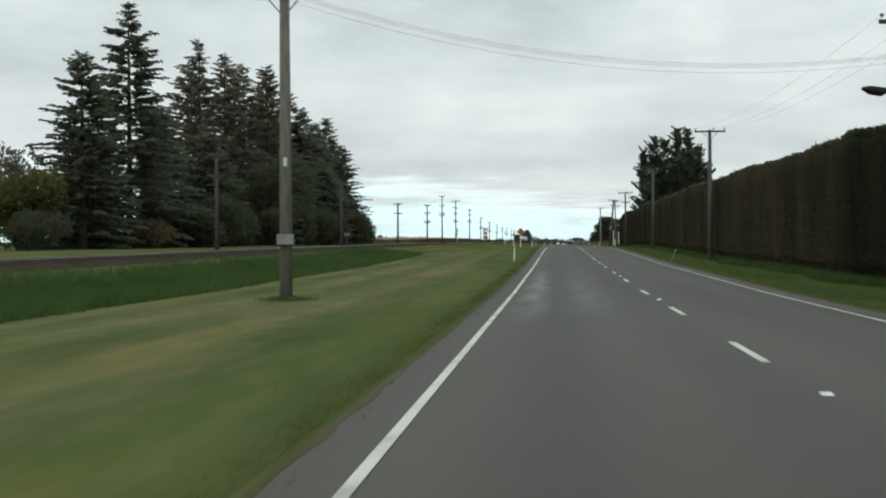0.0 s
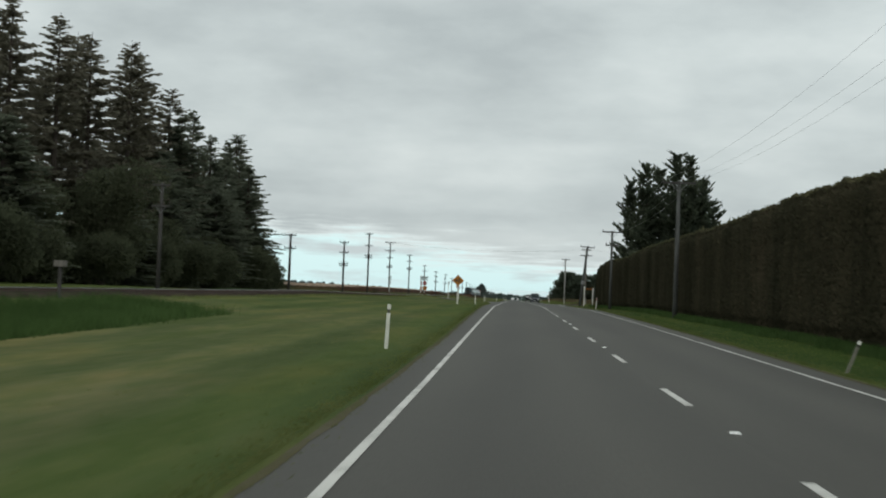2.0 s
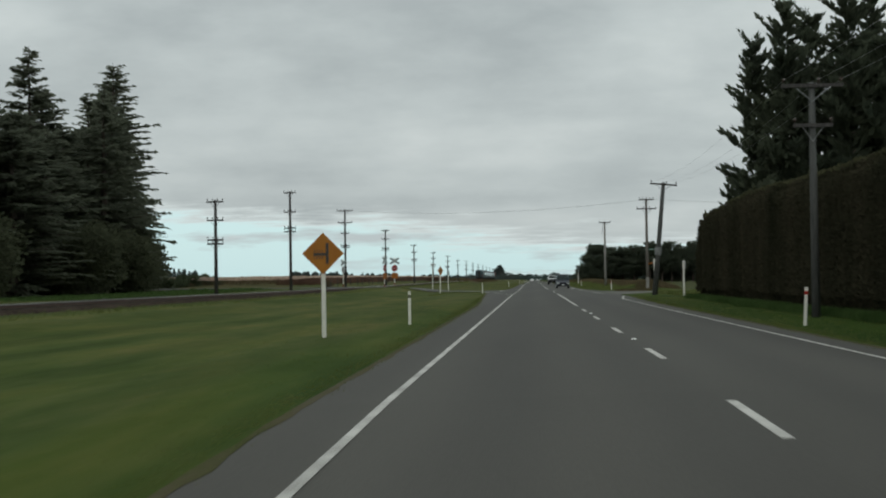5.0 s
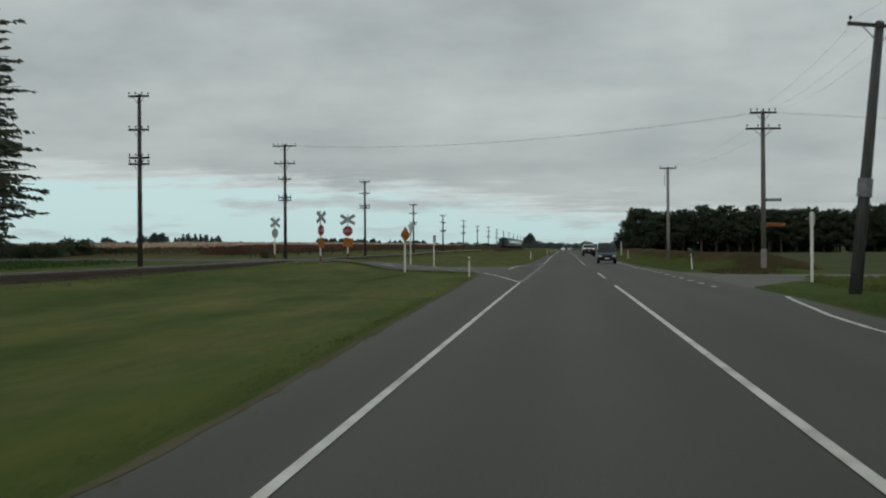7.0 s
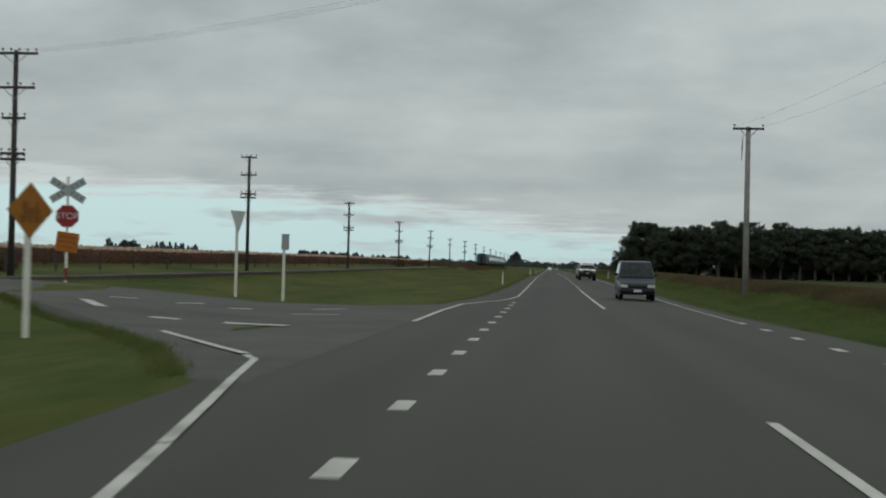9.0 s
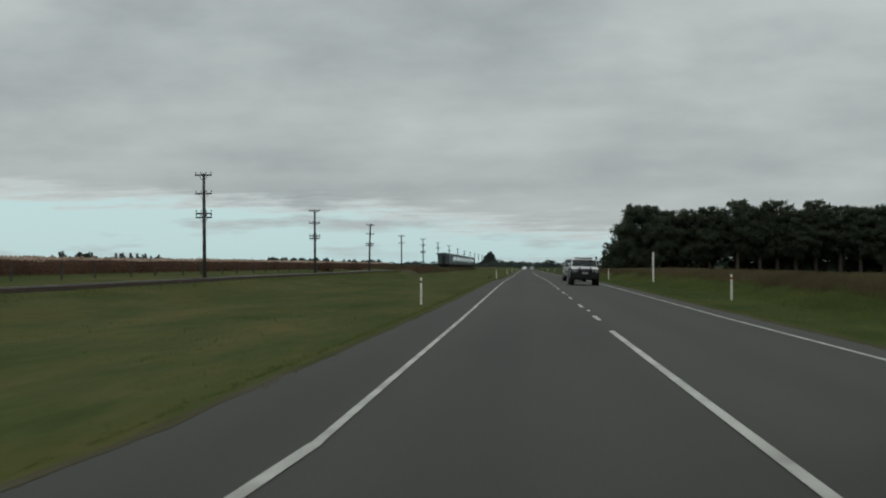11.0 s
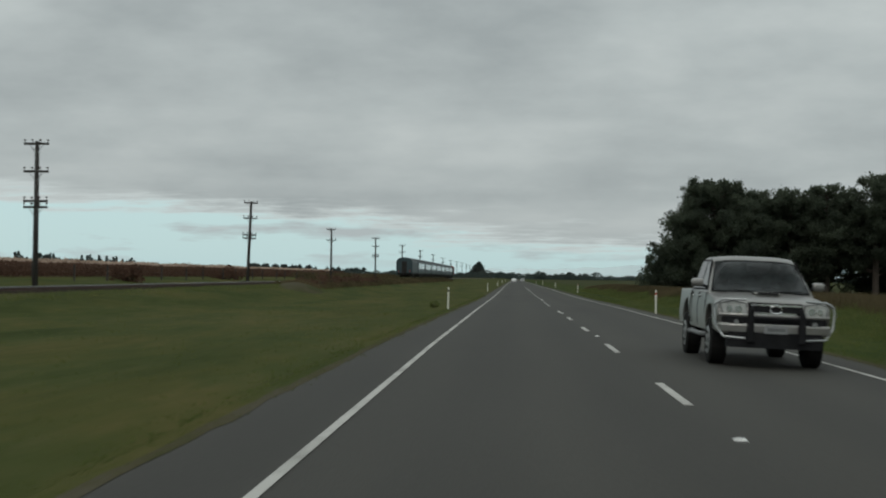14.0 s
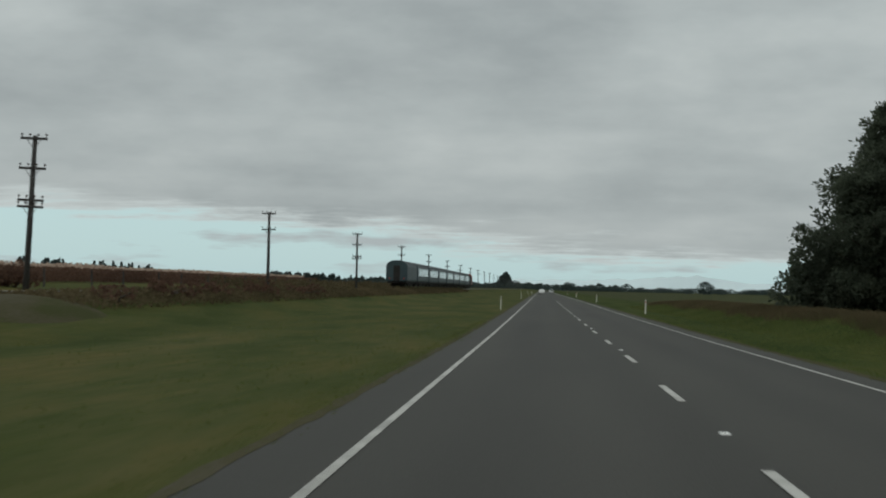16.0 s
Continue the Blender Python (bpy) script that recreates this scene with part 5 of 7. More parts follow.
bank_growth("dock_growth", 170000, -35.5, -30.0, 338, 660, 0.90, "russet", "russet-brown standing weeds along the field edge", 41, 0.18, ragged=0.3)
bank_growth("seed_heads", 170000, -56.0, -32.0, 338, 660, 1.12, "straw", "pale straw seed heads over the russet weeds", 42, 0.26, 0.75, 0.35)
bank_growth("field_edge_growth", 12000, -38, -28.5, 232, 299, 0.2, "lush", "dark green standing weeds along the field edge", 43, 0.2, ragged=1.6, step=5)
bank_growth("field_growth", 40000, -75, -36, 335, 720, 0.7, "dry", "brown dry standing crop in the field", 44, 0.24, 0.0)
bank_growth("railside_brush", 50000, -17.8, -14.8, 515, 760, 0.34, "dry", "brown brush growing on the railway bank", 45, 0.17, ragged=1.2)
bank_growth("railside_brush", 6000, -28, -24.5, 585, 720, 0.8, "dry", "brown brush growing beyond the railway", 46, 0.32, step=5)
def dry_bank(r, n):
    y = r.uniform(282, 610, n)
    start = np.array([10.5 + 1.1 * noise.noise((0.06 * a, 21, 0)) + 0.7 * noise.noise((0.3 * a, 23, 0)) for a in y])
    return start + 3.8 * r.rand(n) ** 0.9, y


tuft_field("bank_grass", 34000, lambda r, n: (r.uniform(8.6, 12.2, n), r.uniform(282, 610, n)), 0.15, 0.010, "blade", "rough green grass on the bank along the field", "grass", 47, 4, 0.14)
tuft_field("fence_line_growth", 64000, dry_bank, 0.32, 0.013, "dry", "long brown dry grass on top of the bank", "grass", 49, 4, 0.14)
bank_growth("fence_line_growth", 9000, 10.0, 13.4, 236, 262, 0.22, "blade", "long green grass along the field edge", 48, 0.16)
bank_growth("corner_weeds", 3000, 8.2, 11.6, 276, 286, 0.12, "dry", "dry tan weeds round the foot of the corner pole", 50, 0.16)
rnd = random.Random(77)
for i in range(8):
    shrub(-48.2 + rnd.uniform(-1.4, 1.4), 325 + 4.6 * i, rnd.uniform(3.0, 5.0), rnd.uniform(1.15, 1.65), "far_bush", 170 + i, "dark green rounded bush at the corner of the field", per=300, size=0.42, group="bushes at the field corner")
for i, (x, y, w, h) in enumerate(((-16.0, 530, 5.4, 0.85), (-16.4, 540, 5.0, 0.8), (-15.6, 522, 3.2, 0.5), (-16.4, 551, 4.4, 0.75), (-16.2, 564, 4.6, 0.7), (-25.8, 505, 4.2, 1.3), (-26.5, 540, 4.0, 1.2))):
    shrub(x, y, w, h, "russet", 140 + i, "russet-brown bush growing beside the railway", per=280, size=0.34, group="russet bushes by the railway")
bm = bmesh.new()
rings = []
for k in range(9):
    t = k / 8
    ring = []
    for a in [2 * math.pi * j / 26 for j in range(26)]:
        x = -15.2 + 1.6 * (1 - t) * math.cos(a) * (1 + 0.2 * noise.noise((math.cos(a), math.sin(a), t)))
        y = 512 + 6.5 * (1 - t) * math.sin(a)
        ring.append(bm.verts.new((x, y, lay(x, y) - 0.06 + 0.42 * (1 - (1 - t) ** 2) + 0.06 * noise.noise((x, 0.6 * y, 5 * t)))))
    rings.append(ring)
for p, r in zip(rings, rings[1:]):
    for k in range(26):
        bm.faces.new((p[k], p[(k + 1) % 26], r[(k + 1) % 26], r[k]))
bmesh.ops.remove_doubles(bm, verts=bm.verts, dist=0.001)
tagged(part("mound", bm, MAT["grit"], smooth=True), "low grassy mound of grit beside the railway", "mound")
for i, (x, y, w, h) in enumerate(((-3.7, 478, 0.55, 0.27), (-27, 330, 1.8, 0.9))):
    shrub(x, y, w, h, ("blade", "dry")[i], 90 + i, "small roadside bush in rough grass", per=260 / max(w, 0.8), size=0.22 + 0.08 * w, group="roadside bushes")

# ---- far country ----


def far_row(name, trees, leaf, seed, label):
    """Far trees, a few sprays each: x, y, height, width, pointed."""
    rnd = np.random.RandomState(seed)
    V, F, off = [], [], 0
    for x, y, h, w, pointed in trees:
        n = 170 if pointed else 300
        u = rnd.rand(n) ** 0.8
        r = w * 0.5 * (1 - u if pointed else np.sqrt(np.maximum(0.05, 1 - (2 * u - 0.9) ** 2))) * rnd.uniform(0.02, 1, n) ** 0.6
        a = rnd.uniform(0, 6.28, n)
        p = np.stack([x + r * np.cos(a), y + r * np.sin(a), lay(x, y) + h * (-0.06 + 0.92 * u)], 1)
        L = np.full(n, 0.23 * h if not pointed else 0.17 * h) * rnd.uniform(0.6, 1.1, n) * (1.15 - 0.5 * u)
        v, f = sprays(p, np.stack([np.cos(a) * 0.5, np.sin(a) * 0.5, 0.4 + rnd.rand(n)], 1), L, L * 0.35, 0.1, rnd)
        V.append(v)
        F.append(f + off)
        off += len(v)
    return tagged(new(name, fast_mesh(name, np.concatenate(V), np.concatenate(F), MAT[leaf])), label, "trees", kind="stuff")


rnd = np.random.RandomState(60)
row = []
for k in range(420):
    t = rnd.rand()
    row.append((-1300 + 1235 * t, 1650 + 500 * t + rnd.uniform(-40, 40), rnd.uniform(3, 7), rnd.uniform(10, 22), False))
for k in range(420):
    t = rnd.rand()
    row.append((60 + 1300 * t, 2400 - 500 * t + rnd.uniform(-40, 40), rnd.uniform(3.5, 7.5), rnd.uniform(12, 26), False))
far_row("far_hedgerow", row, "far_tree", 59, "distant low hedgerows along flat fields")
rnd = np.random.RandomState(61)
row = []
for k in range(60):
    x = rnd.uniform(-760, -455)
    row.append((x, 1600 + rnd.uniform(-30, 30), rnd.uniform(8, 12) * (0.8 + 0.4 * noise.noise((0.03 * x, 1, 1))), rnd.uniform(8, 16), False))
for k in range(44):
    t = (k + rnd.uniform(-0.4, 0.4)) / 43
    if 0.30 < t < 0.34 or 0.62 < t < 0.66 or (t > 0.5 and k % 5 == 0):
        continue
    row.append((-432 - 104 * t, 1610 + 760 * t, rnd.uniform(14, 21) * (1.0 + 0.28 * t), rnd.uniform(7, 11), rnd.rand() < 0.8))
for k in range(110):
    t = rnd.rand()
    row.append((-490 + 215 * t, 3000 + rnd.uniform(-40, 40), rnd.uniform(15, 23) * (1.15 - 0.35 * t), rnd.uniform(9, 14), rnd.rand() < 0.7))
for k in range(60):
    row.append((rnd.uniform(-270, -70), 3000 + rnd.uniform(-40, 40), rnd.uniform(6, 11), rnd.uniform(10, 18), False))
for k in range(150):
    x = rnd.uniform(-900, 60)
    row.append((x, 2500 + rnd.uniform(-200, 500), rnd.uniform(6, 12), rnd.uniform(12, 26), False))
far_row("far_trees", row, "far_tree", 62, "distant lines of shelter trees across flat fields")
row = []
for k in range(160):
    x = rnd.uniform(40, 1500)
    row.append((x, 2600 + rnd.uniform(-300, 900), rnd.uniform(3.5, 7), rnd.uniform(16, 34), False))
for k in range(46):
    row.append((rnd.uniform(12, 120), rnd.uniform(2300, 3400), rnd.uniform(6, 13), rnd.uniform(12, 26), rnd.rand() < 0.3))
row += [(118, 1500, 10, 13, False), (131, 1510, 5, 10, False), (106, 1505, 4.5, 9, False)]
far_row("far_trees", row, "far_tree", 63, "distant shelter trees beyond the end of the road")
row = [(-66 + d, 3000 + rnd.uniform(-60, 60), 7 + 25 * math.exp(-((d / 12) ** 2)) * rnd.uniform(0.6, 1.05), rnd.uniform(8, 13), rnd.rand() < 0.25) for d in rnd.normal(0, 12, 40)]
row += [(-100 + rnd.normal(0, 22), 3000 + rnd.uniform(-60, 60), rnd.uniform(6, 11), rnd.uniform(10, 18), False) for k in range(24)]
row += [(-35 + rnd.normal(0, 12), 3000 + rnd.uniform(-60, 60), rnd.uniform(6, 12), rnd.uniform(10, 18), False) for k in range(24)]
far_row("far_trees", row, "far_tree", 64, "clump of tall trees where road and railway meet the horizon")
# low hills, their haze painted in as base colour
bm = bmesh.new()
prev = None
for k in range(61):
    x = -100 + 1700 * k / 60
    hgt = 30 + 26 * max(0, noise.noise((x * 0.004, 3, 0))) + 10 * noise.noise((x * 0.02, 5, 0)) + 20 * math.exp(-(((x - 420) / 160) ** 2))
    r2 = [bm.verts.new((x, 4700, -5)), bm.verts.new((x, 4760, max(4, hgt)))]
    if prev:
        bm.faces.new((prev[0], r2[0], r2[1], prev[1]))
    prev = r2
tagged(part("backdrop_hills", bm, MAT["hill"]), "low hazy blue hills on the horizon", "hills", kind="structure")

# ---- poles and wires ----


def arm(parent, z, half, mats=("dark_wood", "insulator"), pins=4, braces=True, y=-0.12):
    """A crossarm with braces and pin insulators."""
    bm = bmesh.new()
    box(bm, (0, y, z), (2 * half, 0.09, 0.11))
    a = part("crossarm", bm, MAT[mats[0]], parent)
    if braces:
        for s in (-1, 1):
            bm = bmesh.new()
            tube(bm, [(0, y * 0.8, z - 0.5), (s * half * 0.55, y, z - 0.03)], 0.018, 5)
            part("brace", bm, MAT["dull_steel"], a)
    for k in range(pins):
        x = -half * 0.92 + 2 * half * 0.92 * k / (pins - 1)
        if pins == 3 and k == 1:
            x = 0.2
        bm = bmesh.new()
        tube(bm, [(x, y, z + 0.05), (x, y, z + 0.13), (x, y, z + 0.15), (x, y, z + 0.20), (x, y, z + 0.23)], [0.012, 0.014, 0.05, 0.055, 0.02], 7)
        part("insulator", bm, MAT[mats[1]], a)


def pole(name, x, y, top, r0, r1, mat, arms, label, group, lean=(0.0, 0.0), turn=0.0, pins=4, base=None):
    z = lay(x, y) if base is None else base
    h = top - z
    ob = empty(name, (x, y, z, turn), label, "utility pole", group)
    if lean != (0.0, 0.0):
        ob.matrix_world = pose(x, y, z, lean[0], lean[1], turn)
    bm = bmesh.new()
    tube(bm, [(0, 0, -0.4), (0, 0, h * 0.5), (0, 0, h - 0.03), (0, 0, h)], [r0, (r0 + r1) / 2, r1, r1 * 0.8], 12)
    part("post", bm, MAT[mat], ob, smooth=True)
    for dz, half, pn in arms:
        arm(ob, h - dz, half, pins=pn or pins)
    return ob


TELE = "railway telegraph poles"
telegraph = [(93.3, 7.6, 0), (148.2, 8.2, 0), (201.5, 7.4, 0), (247.4, 8.5, 1), (279.66, 11.15, 2), (322.4, 11.5, 3), (369.45, 10.6, 1), (424.0, 9.55, 1), (478.65, 9.1, 1), (533.6, 9.15, 1), (590.1, 8.75, 0), (647.7, 9.25, 1)]
telegraph += [(647.7 + 56.5 * k, 9.2 + 0.15 * math.sin(k), 1) for k in range(1, 24)]
for y, top, style in telegraph:
    arms = {0: ((0.14, 0.6, 4), (1.5, 0.6, 4)), 1: ((0.14, 0.62, 4), (1.5, 0.62, 4), (2.95, 0.6, 4), (3.25, 0.6, 4)), 2: ((0.14, 0.58, 4), (2.0, 0.58, 4), (3.55, 0.58, 4), (3.9, 0.58, 4)), 3: ((0.16, 1.02, 6), (1.66, 0.92, 4), (3.0, 0.54, 4), (4.55, 0.56, 4), (4.8, 0.56, 4))}[style]
    lean = (0.0, 2.0) if abs(y - 533.6) < 1 else (0.0, 0.0)
    far = y > 800
    x = -23.2 if y < 300 else (-23.55 if y < 340 else -23.3)
    pole("telegraph_pole", x, y, top, 0.15, 0.10, "dark_wood", arms if not far else arms[:2], "dark tarred timber telegraph pole with short crossarms beside the railway", TELE, lean)

POWER = "power poles along the road"
big = pole("power_pole", -7.17, 35.1, 7.75, 0.172, 0.125, "pole_timber", ((0.15, 0.75, 3),), "thick grey timber power pole standing in mown grass", POWER)
bm = bmesh.new()
box(bm, (0.04, -0.26, 1.55), (0.42, 0.16, 0.26))
bevelled(part("meter_box", bm, MAT["dull_steel"], big, "grey metal box strapped to the pole"), 0.012)
bm = bmesh.new()
box(bm, (0.03, -0.19, 3.5), (0.09, 0.02, 0.22))
part("tag", bm, MAT["sign_white"], big, "small white tag")

Q = [(9.2, 38.5, 7.35, 0.15), (9.2, 89.0, 8.45, 0.15), (9.1, 139.9, 8.75, 0.15), (8.75, 188.9, 8.25, 0.14)]
for i, (x, y, top, r) in enumerate(Q):
    p = pole("power_pole", x, y, top, r, r * 0.68, "shaded_pole", ((0.12, 0.95, 3),) + (((1.35, 0.6, 2),) if i == 3 else ()), "weathered timber power pole with one crossarm in front of the hedge", POWER)
    if i == 0:
        bm = bmesh.new()
        tube(bm, [(0, 0, 5.45), (-1.0, -0.25, 5.5)], 0.03, 6)
        part("outreach", bm, MAT["dull_steel"], p)
        bm = bmesh.new()
        tube(bm, [(-0.75, -0.2, 5.42), (-0.95, -0.24, 5.40), (-1.25, -0.3, 5.44), (-1.45, -0.35, 5.48)], [0.06, 0.13, 0.12, 0.04], 8)
        part("street_lantern", bm, MAT["black_plastic"], p, "dark cobra-head street lantern")
leaning = pole("power_pole", 8.7, 245.3, 9.05, 0.20, 0.13, "shaded_pole", ((0.15, 0.95, 3),), "leaning weathered timber power pole on the corner", POWER, (0.0, 5.4))
bm = bmesh.new()
tube(bm, [(0, 0, 2.85), (0, 0, 3.4)], 0.225, 12)
part("metal_band", bm, MAT["dull_steel"], leaning, "dull metal band round the pole")
corner = pole("power_pole", 11.2, 282.0, 9.95, 0.15, 0.11, "old_wood", ((0.12, 0.72, 5), (1.0, 0.95, 4)), "grey power pole with two crossarms and road signs", POWER)
bm = bmesh.new()
tube(bm, [(0, 0, 0.05), (0, 0, 1.1)], 0.158, 12)
part("white_foot", bm, MAT["concrete"], corner, "faded whitewashed foot")
for z, mt, w in ((3.8, "green_sign", 0.85), (2.45, "orange_sign", 1.05)):
    bm = bmesh.new()
    box(bm, (0.12 + w / 2, -0.05, z), (w, 0.02, 0.16))
    s = part("finger_sign", bm, MAT[mt], corner, "green street name board" if z > 3 else "orange direction board")
    bm = bmesh.new()
    for k in range(5):
        box(bm, (0.24 + w * 0.17 * k, -0.064, z), (w * 0.11, 0.004, 0.07))
    part("lettering_bars", bm, MAT["sign_white" if z > 3 else "sign_black"], s)
mid = pole("power_pole", 9.9, 334.9, 9.9, 0.165, 0.12, "concrete", ((0.12, 0.78, 2),), "pale power pole with a single crossarm on the verge", POWER)
bm = bmesh.new()
tube(bm, [(-0.28, -0.1, 8.2), (-0.30, -0.1, 7.6), (-0.32, -0.1, 6.9)], [0.012, 0.04, 0.012], 6)
part("hanging_fuse", bm, MAT["dull_steel"], mid)


def wires(name, a, b, offsets, sag, label):
    ob = empty(name, a, label, "cable", "overhead wires")
    A, B = Vector(a), Vector(b)
    for o in offsets:
        bm = bmesh.new()
        pts = []
        for k in range(13):
            t = k / 12
            p = A.lerp(B, t) - A + Vector(o)
            p.z -= sag * 4 * t * (1 - t)
            pts.append(p)
        tube(bm, pts, 0.004, 4, caps=False)
        part("wire", bm, MAT["wire"], ob)
    return ob


tops = [(x, y, t - 0.02) for x, y, t, r in Q] + [(9.55, 245.3, 9.0)]
tops = [(9.2, -14, 7.9)] + tops
for a, b in zip(tops, tops[1:]):
    wires("overhead_wires", (a[0], a[1] - 0.12, a[2]), (b[0], b[1] - 0.12, b[2]), ((-0.87, 0, 0.08), (0.2, 0, 0.08), (0.87, 0, 0.08)), 0.55, "three thin power wires along the hedge")
wires("overhead_wires", (9.55, 245.2, 9.0), (11.2, 281.9, 9.9), ((-0.8, 0, 0.05), (0.1, 0, 0.05), (0.8, 0, 0.05)), 0.4, "three thin power wires near the corner")
wires("overhead_wires", (11.2, 281.9, 9.0), (9.9, 334.8, 9.85), ((-0.7, 0, 0.05), (0.7, 0, 0.05)), 0.5, "two thin power wires along the verge")
wires("overhead_wires", (-7.17, 35.0, 7.6), (9.2, 38.4, 6.25), ((0, -0.6, 0.1), (0, -0.25, 0.1), (0, 0.15, 0.1), (0, 0.5, 0.0)), 0.95, "slack service wires slung across the road")
wires("overhead_wires", (-23.55, 322.3, 11.4), (11.2, 281.9, 9.85), ((0, -0.4, 0), (0, 0.0, 0), (0, 0.35, 0)), 0.8, "thin wires slung across road and railway")
wires("overhead_wires", (11.2, 281.9, 9.85), (62.0, 286.0, 9.9), ((0, -0.4, 0), (0, 0.0, 0), (0, 0.35, 0)), 0.8, "thin wires running off along the gravel road")

# ---- marker posts and signs ----


def marker_post(x, y, side, lean=0.0, tall=1.0, stake="post_white", label=""):
    ob = empty("marker_post", (x, y, lay(x, y)), label or ("white edge marker post with a dark reflector" if side == "l" else "white edge marker post with a red reflector band"), "marker post", "edge marker posts")
    ob.matrix_world = pose(x, y, lay(x, y), 0, lean, 0)
    bm = bmesh.new()
    box(bm, (0, 0, tall * 0.36), (0.078, 0.03, tall * 0.88))
    bevelled(part("stake", bm, MAT[stake], ob), 0.006)
    bm = bmesh.new()
    box(bm, (0, 0, tall * 0.845), (0.045 if side == "l" else 0.078, 0.026, tall * 0.09))
    part("reflector", bm, MAT["dark_band" if side == "l" else "red_band"], ob, "dark reflector" if side == "l" else "red reflector band")
    bm = bmesh.new()
    box(bm, (0, 0, tall * 0.945), (0.078, 0.03, tall * 0.11))
    bevelled(part("cap", bm, MAT["post_white"], ob), 0.006)
    return ob


for x, y, l in ((-3.08, 89.8, 2), (-3.65, 187, 0), (-4.48, 273.3, 0), (-3.73, 374.6, 0), (-2.9, 475.3, 1), (-3.0, 578, 0), (-3.1, 690, 0), (-3.1, 800, 0), (-3.1, 910, 0)):
    marker_post(x, y, "l", l)
marker_post(6.7, 87.8, "l", 21, 0.70, "grimy_post", "short grimy edge marker post leaning over by the hedge")
for x, y, l in ((7.05, 181.8, 3), (8.45, 294.7, -4), (8.1, 376.6, 0), (7.75, 450, 0), (6.15, 471.2, 0), (7.3, 570, 0), (7.4, 660, 0), (7.4, 770, 0), (7.4, 880, 0)):
    marker_post(x, y, "r", l)


def tall_marker(x, y, h, plate, label):
    ob = empty("tall_marker_post", (x, y, lay(x, y)), label, "marker post", "tall white posts")
    bm = bmesh.new()
    box(bm, (0, 0, h / 2 - 0.1), (0.115, 0.10, h + 0.2))
    bevelled(part("stake", bm, MAT["post_white"], ob), 0.012)
    if plate:
        bm = bmesh.new()
        slab(bm, [(-0.10, h - 0.5), (0.12, h - 0.5), (0.12, h - 0.05), (0.06, h + 0.03), (-0.06, h + 0.03), (-0.10, h - 0.05)], 0.02)
        p = part("plate", bm, MAT["sign_back"], ob, "grey back of a small plate")
        p.location = (0.02, 0.06, 0)
    return ob


tall_marker(9.95, 259.7, 2.75, True, "tall square white post with a small grey plate")
tall_marker(9.9, 237.3, 2.3, True, "tall square white post with a small grey plate")
tall_marker(9.05, 420.0, 2.15, False, "tall plain square white post on the verge")

OCT = [(0.4 * math.cos(math.pi / 8 + k * math.pi / 4), 0.4 * math.sin(math.pi / 8 + k * math.pi / 4)) for k in range(8)]


def crossing_sign(x, y, base, turn, stop, board, label):
    """Crossbuck over a stop sign and an orange board, on a white post; faces -y before its turn."""
    ob = empty("crossing_sign", (x, y, base, turn), label, "crossing sign", "level crossing signs")
    bm = bmesh.new()
    box(bm, (0, 0.05, 1.6), (0.09, 0.07, 3.6))
    bevelled(part("post", bm, MAT["post_white"], ob), 0.008)
    bm = bmesh.new()
    box(bm, (0, 0.05, 0.2), (0.095, 0.075, 0.4))
    part("red_foot", bm, MAT["faded_red"], ob, "faded red-painted foot")
    for s in (-1, 1):
        bm = bmesh.new()
        box(bm, (0, -0.01 * s, 0), (1.26, 0.018, 0.25))
        a = part("crossbuck_board", bm, MAT["crossbuck"], ob, "white crossbuck board")
        a.matrix_local = pose(0, -0.02, 2.95, 0, 32 * s, 0)
        bm = bmesh.new()
        for k in range(7):
            if abs(k - 3) < 1:
                continue
            box(bm, (-0.51 + 0.17 * k, -0.01 * s - 0.0115, 0), (0.07, 0.004, 0.11))
        part("lettering_bars", bm, MAT["dull_steel"] if not stop == "back" else MAT["sign_back"], a)
    bm = bmesh.new()
    slab(bm, [(a, b + 2.1) for a, b in OCT], 0.012)
    o = part("stop_plate", bm, MAT["sign_white"] if stop == "front" else MAT["sign_back"], ob, "octagonal stop plate" if stop == "front" else "blank grey back of an octagonal sign")
    if stop == "front":
        bm = bmesh.new()
        slab(bm, [(a * 0.93, b * 0.93 + 2.1) for a, b in OCT], 0.006)
        r = part("red_face", bm, MAT["red_sign"], o, "red face")
        r.location = (0, -0.005, 0)
        words("stop_letters", "STOP", 0.30, MAT["sign_white"], o, (0, -0.009, 2.1))
    if board:
        bm = bmesh.new()
        box(bm, (0, 0.0, 0), (0.72, 0.015, 0.64))
        w = part("warning_board", bm, MAT["orange_sign"], ob, "orange warning board, slightly askew")
        w.matrix_local = pose(0.02, -0.012, 1.25, 0, board, 0)
        bm = bmesh.new()
        for k, hw in enumerate((0.24, 0.28, 0.2)):
            box(bm, (0, -0.010, 0.16 - 0.16 * k), (2 * hw, 0.004, 0.05))
        part("lettering_bars", bm, MAT["orange_ink"], w)
    return ob


crossing_sign(-15.65, 294.7, 1.62, 68, "front", 1.0, "white crossbuck over red stop sign and orange board beside rails")
crossing_sign(-15.85, 307.5, 1.72, 15, "front", 7.0, "white crossbuck over red stop sign and askew orange board")
crossing_sign(-22.7, 314.0, 1.68, 61, "back", 0, "grey back of a crossbuck and stop sign beyond the railway")


